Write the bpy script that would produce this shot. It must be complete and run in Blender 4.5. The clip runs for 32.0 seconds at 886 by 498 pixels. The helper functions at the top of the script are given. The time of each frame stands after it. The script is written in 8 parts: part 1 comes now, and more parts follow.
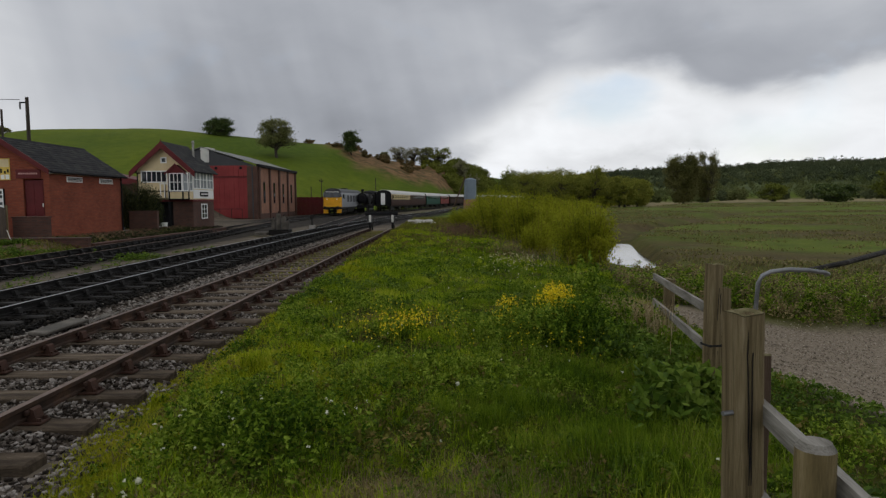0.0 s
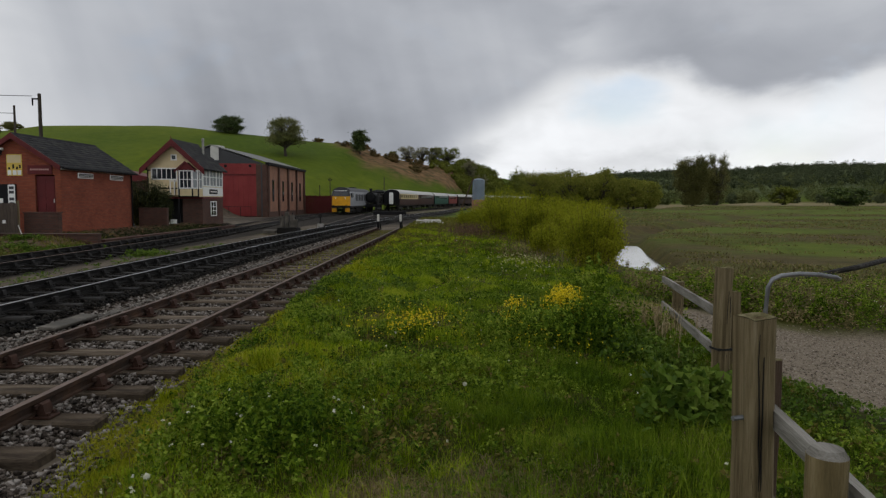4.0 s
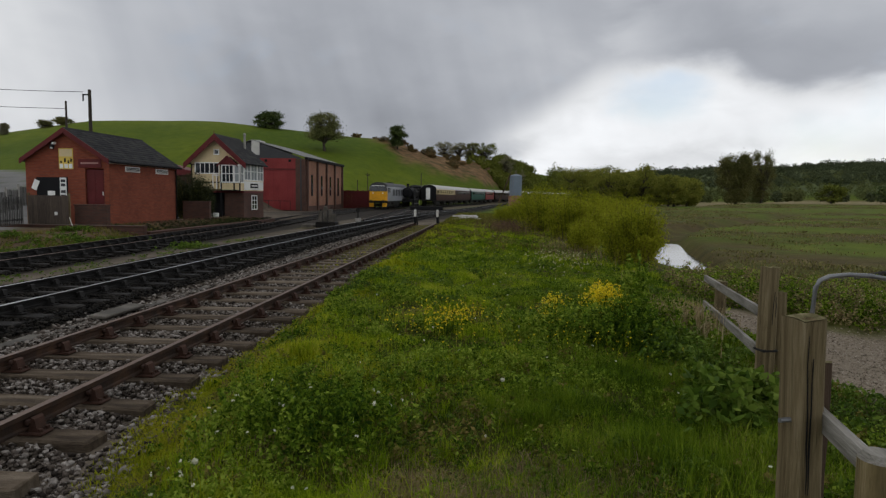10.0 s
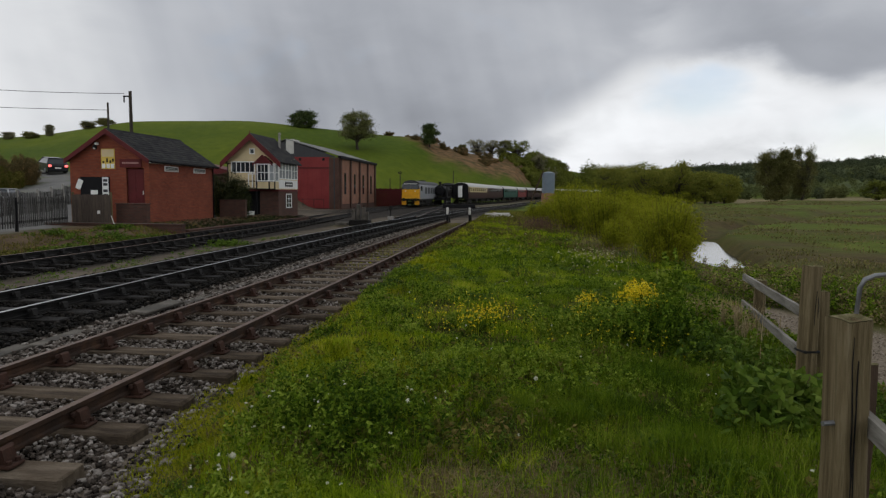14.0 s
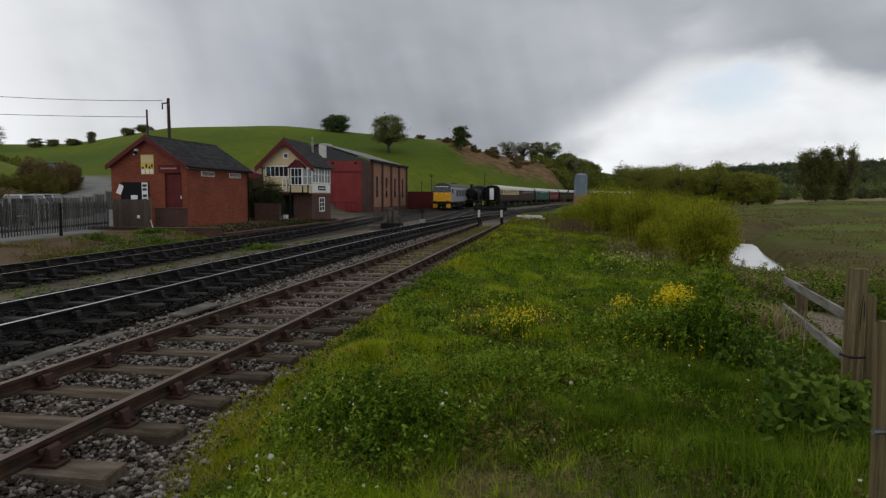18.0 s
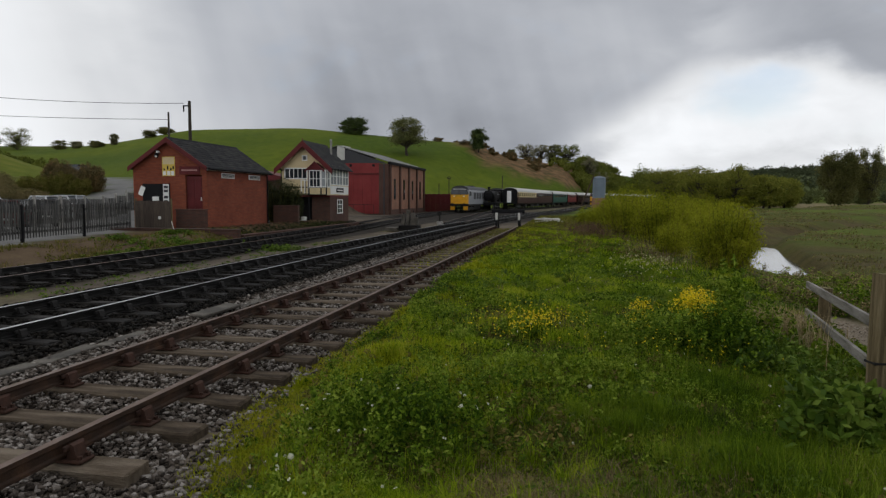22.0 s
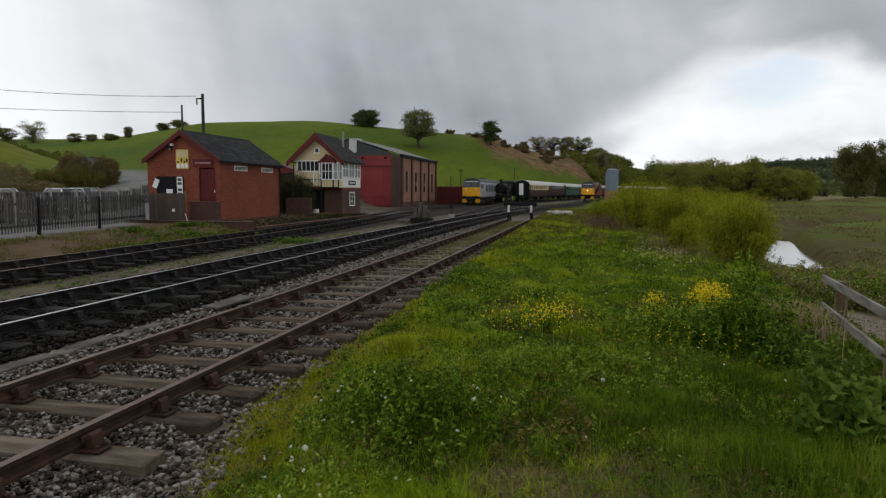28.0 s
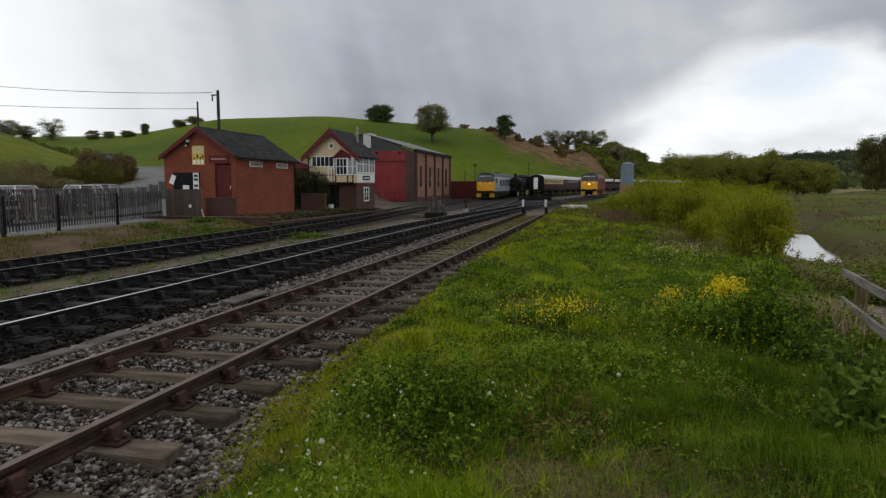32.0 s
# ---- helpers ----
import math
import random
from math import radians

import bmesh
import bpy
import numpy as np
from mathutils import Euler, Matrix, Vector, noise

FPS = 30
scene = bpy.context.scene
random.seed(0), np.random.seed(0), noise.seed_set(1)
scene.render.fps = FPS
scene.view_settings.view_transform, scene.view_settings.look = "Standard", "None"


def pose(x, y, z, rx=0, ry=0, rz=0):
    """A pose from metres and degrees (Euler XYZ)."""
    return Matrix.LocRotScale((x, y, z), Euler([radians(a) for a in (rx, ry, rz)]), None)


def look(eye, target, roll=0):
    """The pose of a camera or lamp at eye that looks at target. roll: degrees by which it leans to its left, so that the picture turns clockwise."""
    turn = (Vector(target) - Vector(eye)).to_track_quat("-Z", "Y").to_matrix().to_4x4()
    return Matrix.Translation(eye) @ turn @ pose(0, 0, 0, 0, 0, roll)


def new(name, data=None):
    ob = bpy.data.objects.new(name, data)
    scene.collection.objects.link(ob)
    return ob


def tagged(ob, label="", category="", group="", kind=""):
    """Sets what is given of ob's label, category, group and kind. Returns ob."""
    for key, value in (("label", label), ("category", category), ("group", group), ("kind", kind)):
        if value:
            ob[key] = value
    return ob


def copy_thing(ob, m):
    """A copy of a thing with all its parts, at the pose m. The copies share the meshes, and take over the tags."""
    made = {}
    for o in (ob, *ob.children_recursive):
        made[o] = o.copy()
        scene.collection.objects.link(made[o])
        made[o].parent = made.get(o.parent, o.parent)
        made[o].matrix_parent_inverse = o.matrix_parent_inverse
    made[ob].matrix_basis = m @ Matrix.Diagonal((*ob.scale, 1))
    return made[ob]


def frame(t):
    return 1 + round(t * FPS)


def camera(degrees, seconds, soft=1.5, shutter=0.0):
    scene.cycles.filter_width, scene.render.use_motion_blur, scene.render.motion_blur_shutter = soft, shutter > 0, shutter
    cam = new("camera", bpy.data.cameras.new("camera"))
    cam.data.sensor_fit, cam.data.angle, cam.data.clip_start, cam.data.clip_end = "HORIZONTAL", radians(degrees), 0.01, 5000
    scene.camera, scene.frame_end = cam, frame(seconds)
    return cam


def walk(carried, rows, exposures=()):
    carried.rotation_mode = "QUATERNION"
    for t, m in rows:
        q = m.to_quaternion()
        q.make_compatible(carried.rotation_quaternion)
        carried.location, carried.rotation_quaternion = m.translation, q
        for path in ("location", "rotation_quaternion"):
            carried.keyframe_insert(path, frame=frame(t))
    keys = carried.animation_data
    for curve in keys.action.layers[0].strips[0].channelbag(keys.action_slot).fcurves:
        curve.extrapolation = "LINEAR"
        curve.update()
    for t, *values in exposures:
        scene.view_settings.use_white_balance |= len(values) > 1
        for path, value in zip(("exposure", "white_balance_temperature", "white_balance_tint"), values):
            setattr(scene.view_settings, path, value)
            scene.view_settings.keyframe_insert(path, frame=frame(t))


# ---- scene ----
cam = camera(69.1, 32.0, soft=1.3)
# seconds, eye x y z, yaw, pitch, roll
PATH = [
    (0.0, 0.000, 0.000, 1.800, -0.00, -4.29, 0.35),
    (0.5, -0.002, 0.001, 1.800, 0.36, -4.33, 0.16),
    (1.0, -0.004, 0.002, 1.801, 0.65, -4.22, 0.05),
    (1.5, -0.006, 0.002, 1.800, 0.93, -4.50, 0.10),
    (2.0, -0.008, 0.004, 1.802, 1.00, -4.65, 0.05),
    (2.5, -0.007, 0.004, 1.799, 0.85, -4.59, -0.05),
    (3.0, -0.009, 0.005, 1.801, 0.27, -4.35, -0.00),
    (3.5, -0.010, 0.004, 1.801, 0.46, -4.34, -0.16),
    (5.5, -0.015, 0.006, 1.802, 1.29, -4.08, -0.11),
    (6.0, -0.020, 0.004, 1.801, 1.57, -3.94, -0.20),
    (6.5, -0.023, 0.014, 1.804, 1.65, -3.45, -0.38),
    (7.0, -0.025, 0.010, 1.803, 1.77, -3.88, -0.37),
    (7.5, -0.027, 0.009, 1.805, 1.19, -4.09, -0.63),
    (8.0, -0.031, 0.007, 1.806, 1.50, -4.25, -0.62),
    (8.5, -0.034, 0.005, 1.804, 1.87, -4.29, -0.60),
    (9.0, -0.037, 0.006, 1.806, 2.14, -4.39, -0.88),
    (9.5, -0.041, -0.001, 1.807, 2.74, -4.85, -0.75),
    (10.0, -0.043, -0.022, 1.802, 3.88, -4.71, -0.70),
    (10.5, -0.049, -0.029, 1.804, 5.17, -4.61, -0.71),
    (11.0, -0.051, -0.030, 1.804, 5.73, -4.69, -0.50),
    (11.5, -0.052, -0.031, 1.802, 6.06, -4.82, -0.37),
    (12.0, -0.050, -0.029, 1.801, 6.07, -4.97, -0.31),
    (12.5, -0.052, -0.031, 1.802, 6.23, -5.06, -0.29),
    (13.0, -0.051, -0.029, 1.803, 6.23, -4.93, -0.33),
    (13.5, -0.050, -0.028, 1.804, 6.51, -4.93, -0.41),
    (15.5, -0.056, -0.022, 1.807, 7.43, -4.92, -0.42),
    (16.0, -0.058, -0.022, 1.806, 8.25, -4.97, -0.04),
    (16.5, -0.060, -0.020, 1.808, 8.68, -5.02, -0.14),
    (17.0, -0.062, -0.021, 1.808, 9.02, -4.82, 0.04),
    (17.5, -0.067, -0.024, 1.809, 9.28, -4.70, -0.24),
    (18.0, -0.072, -0.028, 1.810, 9.55, -4.71, -0.12),
    (18.5, -0.070, -0.029, 1.809, 9.54, -4.58, 0.04),
    (19.0, -0.072, -0.030, 1.808, 9.67, -4.81, -0.11),
    (19.5, -0.073, -0.031, 1.806, 9.46, -4.98, -0.46),
    (20.0, -0.074, -0.030, 1.807, 9.75, -4.94, -0.37),
    (20.5, -0.076, -0.031, 1.807, 9.93, -4.74, -0.46),
    (21.0, -0.079, -0.034, 1.808, 9.94, -4.58, -0.59),
    (21.5, -0.081, -0.036, 1.810, 10.32, -4.67, -0.45),
    (22.0, -0.087, -0.039, 1.809, 11.07, -4.50, -0.32),
    (22.5, -0.089, -0.038, 1.811, 11.24, -4.71, -0.29),
    (23.0, -0.091, -0.036, 1.814, 11.17, -4.73, -0.18),
    (23.5, -0.091, -0.037, 1.812, 11.47, -4.66, -0.21),
    (24.0, -0.095, -0.039, 1.812, 11.75, -4.67, -0.37),
    (24.5, -0.096, -0.040, 1.810, 11.81, -4.64, -0.53),
    (25.0, -0.094, -0.040, 1.811, 11.80, -4.87, -0.56),
    (25.5, -0.094, -0.038, 1.811, 11.95, -4.87, -0.54),
    (27.5, -0.095, -0.038, 1.810, 11.98, -4.97, -0.31),
    (28.0, -0.099, -0.039, 1.812, 12.11, -5.17, -0.32),
    (28.5, -0.101, -0.040, 1.810, 12.14, -5.44, -0.34),
    (29.0, -0.103, -0.039, 1.810, 12.39, -5.50, -0.14),
    (29.5, -0.105, -0.038, 1.811, 13.00, -5.61, -0.07),
    (30.0, -0.105, -0.039, 1.810, 13.19, -5.62, -0.20),
    (30.5, -0.105, -0.041, 1.810, 13.30, -5.63, -0.08),
    (31.0, -0.105, -0.042, 1.813, 13.24, -5.61, -0.06),
    (31.5, -0.104, -0.043, 1.811, 13.19, -5.56, -0.16),
    (32.0, -0.102, -0.042, 1.811, 13.39, -5.64, -0.02),
]
walk(cam, [(t, pose(x, y, z, 0, 0, yaw) @ pose(0, 0, 0, pitch) @ pose(0, 0, 0, 0, roll) @ pose(0, 0, 0, 90))
           for t, x, y, z, yaw, pitch, roll in PATH],
     [(0, -0.04), (20, -0.02), (28, 0.1), (32, 0.12)])

# ---- light: an overcast, showery sky and a weak veiled sun ----
world = bpy.data.worlds.new("overcast_sky")
scene.world = world
world.use_nodes = True
SUN_EL, SUN_AZ = 50.0, 35.0  # degrees; azimuth to the right of straight ahead


def ramp(nt, fac, stops):
    n = nt.nodes.new("ShaderNodeValToRGB")
    el = n.color_ramp.elements
    while len(el) < len(stops):
        el.new(0.5)
    for e, (p, c) in zip(el, stops):
        e.position, e.color = p, (*c, 1)
    nt.links.new(fac, n.inputs[0])
    return n.outputs[0]


def sky_nodes():
    nt = world.node_tree
    nt.nodes.clear()
    N, L = nt.nodes.new, nt.links.new

    def math_node(op, a, b=None, clamp=False):
        n = N("ShaderNodeMath")
        n.operation, n.use_clamp = op, clamp
        for i, v in enumerate((a, b)):
            if v is None:
                continue
            if isinstance(v, (int, float)):
                n.inputs[i].default_value = v
            else:
                L(v, n.inputs[i])
        return n.outputs[0]

    def rng(v, a, b, c, d):
        n = N("ShaderNodeMapRange")
        n.interpolation_type = "SMOOTHSTEP"
        L(v, n.inputs[0])
        for i, k in enumerate((a, b, c, d)):
            n.inputs[i + 1].default_value = k
        return n.outputs[0]

    out = N("ShaderNodeOutputWorld")
    sky = N("ShaderNodeTexSky")
    sky.sky_type, sky.sun_disc = "NISHITA", False
    sky.sun_elevation, sky.sun_rotation = radians(SUN_EL), radians(SUN_AZ)
    blue = N("ShaderNodeBackground")
    L(sky.outputs[0], blue.inputs[0])
    blue.inputs[1].default_value = 0.1
    tc = N("ShaderNodeTexCoord")
    sep = N("ShaderNodeSeparateXYZ")
    L(tc.outputs["Generated"], sep.inputs[0])
    x, y, z = sep.outputs
    # the cloud deck as a plane overhead: direction divided by height
    az = math_node("ARCTAN2", x, y)  # 0 straight ahead, right positive
    el = math_node("ARCSINE", z)

    def cloud(ka, ke, scale, detail, rough, shift, warp=0.0, slant=0.0):
        """Noise over bearing and height, stretched by ka and ke."""
        c = N("ShaderNodeCombineXYZ")
        L(math_node("ADD", math_node("MULTIPLY", az, ka), math_node("MULTIPLY", el, slant)), c.inputs[0])
        L(math_node("MULTIPLY", el, ke), c.inputs[1])
        c.inputs[2].default_value = shift
        n = N("ShaderNodeTexNoise")
        n.inputs["Scale"].default_value = scale
        n.inputs["Detail"].default_value = detail
        n.inputs["Roughness"].default_value = rough
        n.inputs["Distortion"].default_value = warp
        L(c.outputs[0], n.inputs["Vector"])
        return math_node("SUBTRACT", n.outputs["Fac"], 0.5)

    def times(a, k):
        return math_node("MULTIPLY", a, k)

    def plus(*terms):
        t = terms[0]
        for k in terms[1:]:
            t = math_node("ADD", t, k)
        return t

    big = cloud(1.0, 1.7, 3.2, 3, 0.45, 3.1, 0.4)
    puff = cloud(1.0, 1.9, 8.5, 6, 0.5, 7.3, 0.25)
    shaft = cloud(1.0, 0.16, 11.0, 3, 0.5, 1.7, 0.0, 0.28)
    broad = cloud(1.0, 0.3, 4.2, 2, 0.4, 5.9, 0.0, 0.3)
    wob = times(puff, 0.16)
    azw, elw = plus(az, wob), plus(el, times(wob, 0.45))
    # the shower hangs ahead and to the left, its rain falling in soft shafts
    heavy = times(rng(azw, -0.75, -0.35, 0, 1), rng(plus(azw, times(el, -0.6)), -0.02, 0.1, 1, 0))
    below = times(rng(el, 0.36, 0.2, 0, 1), rng(plus(azw, times(el, -0.5)), 0.1, 0.0, 0, 1))
    # the lower edge of the grey shelf over the bright break, by bearing
    pos = math_node("MULTIPLY_ADD", az, 0.5)
    pos.node.inputs[2].default_value = 0.5
    edge = ramp(nt, pos, [(0.0, (0.0,) * 3), (0.48, (0.09,) * 3), (0.53, (0.125,) * 3), (0.58, (0.172,) * 3), (0.63, (0.185,) * 3), (0.67, (0.18,) * 3), (0.71, (0.14,) * 3), (0.775, (0.158,) * 3), (0.845, (0.185,) * 3), (0.95, (0.27,) * 3)])
    over = math_node("SUBTRACT", plus(el, times(puff, 0.09)), edge)
    right = rng(plus(azw, times(el, -0.5)), -0.1, 0.07, 0, 1)
    gap = times(right, rng(over, 0.03, -0.03, 0, 1))
    shelf = times(times(rng(over, -0.01, 0.025, 0, 1), rng(over, 0.04, 0.2, 1, 0.25)), rng(az, 0.16, 0.3, 0, 1))
    far_left = rng(azw, -0.5, -0.82, 0, 1)
    val = plus(0.565, times(big, 0.3), times(puff, 0.13), times(heavy, -0.14), times(times(shaft, below), 0.2), times(times(broad, below), 0.44))
    val = plus(val, times(shelf, -0.13), times(gap, 0.36), times(times(gap, puff), 0.3), times(far_left, 0.34), times(rng(el, 0.2, 0.45, 0, 1), 0.03))
    slate = times(times(rng(azw, 0.1, 0.2, 0, 1), rng(azw, 0.42, 0.3, 0, 1)), times(rng(elw, 0.02, 0.045, 0, 1), rng(elw, 0.085, 0.055, 0, 1)))
    val = plus(val, times(slate, -0.16))
    val = math_node("MINIMUM", math_node("MAXIMUM", val, 0.2), 0.97)
    opening = times(times(rng(azw, 0.08, 0.2, 0, 1), rng(azw, 0.4, 0.24, 0, 1)), times(rng(elw, 0.08, 0.14, 0, 1), rng(elw, 0.2, 0.155, 0, 1)))
    tint = N("ShaderNodeMix")
    tint.data_type = "RGBA"
    L(rng(val, 0.3, 0.8, 0, 1), tint.inputs["Factor"])
    tint.inputs["A"].default_value = (0.92, 0.97, 1.08, 1)
    tint.inputs["B"].default_value = (0.98, 1.0, 1.03, 1)
    deck = N("ShaderNodeBackground")
    L(tint.outputs["Result"], deck.inputs[0])
    L(val, deck.inputs[1])
    mix = N("ShaderNodeMixShader")
    cover = rng(plus(times(cloud(1.0, 1.5, 5.0, 4, 0.5, 11.0, 0.3), -1.0), times(gap, 0.05), times(opening, 0.2)), 0.08, 0.36, 1.0, 0.4)
    L(cover, mix.inputs[0])
    L(blue.outputs[0], mix.inputs[1])
    L(deck.outputs[0], mix.inputs[2])
    L(mix.outputs[0], out.inputs[0])


sky_nodes()
sun_data = bpy.data.lights.new("sun", "SUN")
sun_data.energy, sun_data.angle, sun_data.color = 0.25, radians(25), (1.0, 0.97, 0.92)
sun = new("sun", sun_data)
sa, se = radians(SUN_AZ), radians(SUN_EL)
sun.matrix_world = look((0, 0, 60), (-math.sin(sa) * math.cos(se), -math.cos(sa) * math.cos(se), 60 - math.sin(se)))
scene.view_settings.exposure = 0.0


# ---- materials ----
def mat(name, cols, rough=0.8, metal=0.0, scale=3.0, fine=40.0, bump=0.25, island=0.0, obj_rand=0.0, spec=0.3, stretch=(1, 1, 1), trans=0.0, dist=0.02):
    """A principled surface: colours over coarse noise, fine grain on top, bump, and chance by island or by object."""
    m = bpy.data.materials.new(name)
    m.use_nodes = True
    nt = m.node_tree
    N, L = nt.nodes.new, nt.links.new
    b = nt.nodes["Principled BSDF"]
    b.inputs["Roughness"].default_value = rough
    b.inputs["Metallic"].default_value = metal
    b.inputs["Specular IOR Level"].default_value = spec
    geo = N("ShaderNodeNewGeometry")
    tc = N("ShaderNodeTexCoord")
    mp = N("ShaderNodeMapping")
    mp.inputs["Scale"].default_value = stretch
    L(tc.outputs["Object"], mp.inputs[0])
    n1, n2 = N("ShaderNodeTexNoise"), N("ShaderNodeTexNoise")
    for n, s, d in ((n1, scale, 4), (n2, fine, 3)):
        n.inputs["Scale"].default_value, n.inputs["Detail"].default_value = s, d
        L(mp.outputs[0], n.inputs["Vector"])
    add = N("ShaderNodeMath")
    add.operation = "MULTIPLY_ADD"
    L(n2.outputs["Fac"], add.inputs[0])
    add.inputs[1].default_value = 0.45
    sub = N("ShaderNodeMath")
    sub.operation = "MULTIPLY_ADD"
    L(n1.outputs["Fac"], sub.inputs[0])
    sub.inputs[1].default_value, sub.inputs[2].default_value = 1.3, -0.375
    L(sub.outputs[0], add.inputs[2])
    fac = add.outputs[0]
    for on, src in ((island, geo.outputs["Random Per Island"]), (obj_rand, None)):
        if on:
            if src is None:
                src = N("ShaderNodeObjectInfo").outputs["Random"]
            k = N("ShaderNodeMath")
            k.operation = "MULTIPLY_ADD"
            L(src, k.inputs[0])
            k.inputs[1].default_value = on
            j = N("ShaderNodeMath")
            j.operation = "SUBTRACT"
            L(fac, j.inputs[0])
            j.inputs[1].default_value = on / 2
            L(j.outputs[0], k.inputs[2])
            fac = k.outputs[0]
    stops = [(i / max(1, len(cols) - 1) * 0.7 + 0.15, c) for i, c in enumerate(cols)]
    col = ramp(nt, fac, stops)
    L(col, b.inputs["Base Color"])
    if bump:
        bp = N("ShaderNodeBump")
        bp.inputs["Strength"].default_value, bp.inputs["Distance"].default_value = bump, dist
        L(n2.outputs["Fac"], bp.inputs["Height"])
        L(bp.outputs[0], b.inputs["Normal"])
    if trans:
        tr = N("ShaderNodeBsdfTranslucent")
        L(col, tr.inputs[0])
        mx = N("ShaderNodeMixShader")
        mx.inputs[0].default_value = trans
        L(b.outputs[0], mx.inputs[1])
        L(tr.outputs[0], mx.inputs[2])
        L(mx.outputs[0], nt.nodes["Material Output"].inputs[0])
    return m


def brick_mat(name, c1, c2, mortar, w=0.225, h=0.075):
    m = mat(name, [c1, c2], rough=0.9, bump=0)
    nt = m.node_tree
    N, L = nt.nodes.new, nt.links.new
    b = nt.nodes["Principled BSDF"]
    tc = N("ShaderNodeTexCoord")
    sep, comb = N("ShaderNodeSeparateXYZ"), N("ShaderNodeCombineXYZ")
    L(tc.outputs["Object"], sep.inputs[0])
    ad = N("ShaderNodeMath")
    L(sep.outputs[0], ad.inputs[0])
    L(sep.outputs[1], ad.inputs[1])
    L(ad.outputs[0], comb.inputs[0])
    L(sep.outputs[2], comb.inputs[1])
    br = N("ShaderNodeTexBrick")
    br.inputs["Scale"].default_value = 1.0
    br.inputs["Brick Width"].default_value, br.inputs["Row Height"].default_value = w, h
    br.inputs["Mortar Size"].default_value = 0.007
    br.inputs["Color1"].default_value, br.inputs["Color2"].default_value = (*c1, 1), (*c2, 1)
    br.inputs["Mortar"].default_value = (*mortar, 1)
    L(comb.outputs[0], br.inputs["Vector"])
    ns = N("ShaderNodeTexNoise")
    ns.inputs["Scale"].default_value, ns.inputs["Detail"].default_value = 0.9, 6
    L(tc.outputs["Object"], ns.inputs["Vector"])
    mx = N("ShaderNodeMix")
    mx.data_type, mx.blend_type = "RGBA", "MULTIPLY"
    mx.inputs["Factor"].default_value = 0.55
    L(br.outputs["Color"], mx.inputs["A"])
    L(ramp(nt, ns.outputs["Fac"], [(0.3, (0.55, 0.5, 0.48)), (0.65, (1, 1, 1))]), mx.inputs["B"])
    L(mx.outputs["Result"], b.inputs["Base Color"])
    bp = N("ShaderNodeBump")
    bp.inputs["Strength"].default_value, bp.inputs["Distance"].default_value = 0.5, 0.008
    bp.invert = True
    L(br.outputs["Fac"], bp.inputs["Height"])
    L(bp.outputs[0], b.inputs["Normal"])
    return m


def flat(name, c, rough=0.6, metal=0.0, v=0.25, spec=0.3):
    return mat(name, [tuple(k * (1 - v) for k in c), c, tuple(min(1, k * (1 + v * 0.6)) for k in c)], rough=rough, metal=metal, bump=0.1, scale=1.7, fine=25, spec=spec)


def glow(name, c, s):
    m = bpy.data.materials.new(name)
    m.use_nodes = True
    b = m.node_tree.nodes["Principled BSDF"]
    b.inputs["Emission Color"].default_value, b.inputs["Emission Strength"].default_value = (*c, 1), s
    return m


def glass_mat(name, c=(0.02, 0.025, 0.03)):
    m = bpy.data.materials.new(name)
    m.use_nodes = True
    b = m.node_tree.nodes["Principled BSDF"]
    b.inputs["Base Color"].default_value, b.inputs["Roughness"].default_value = (*c, 1), 0.04
    return m


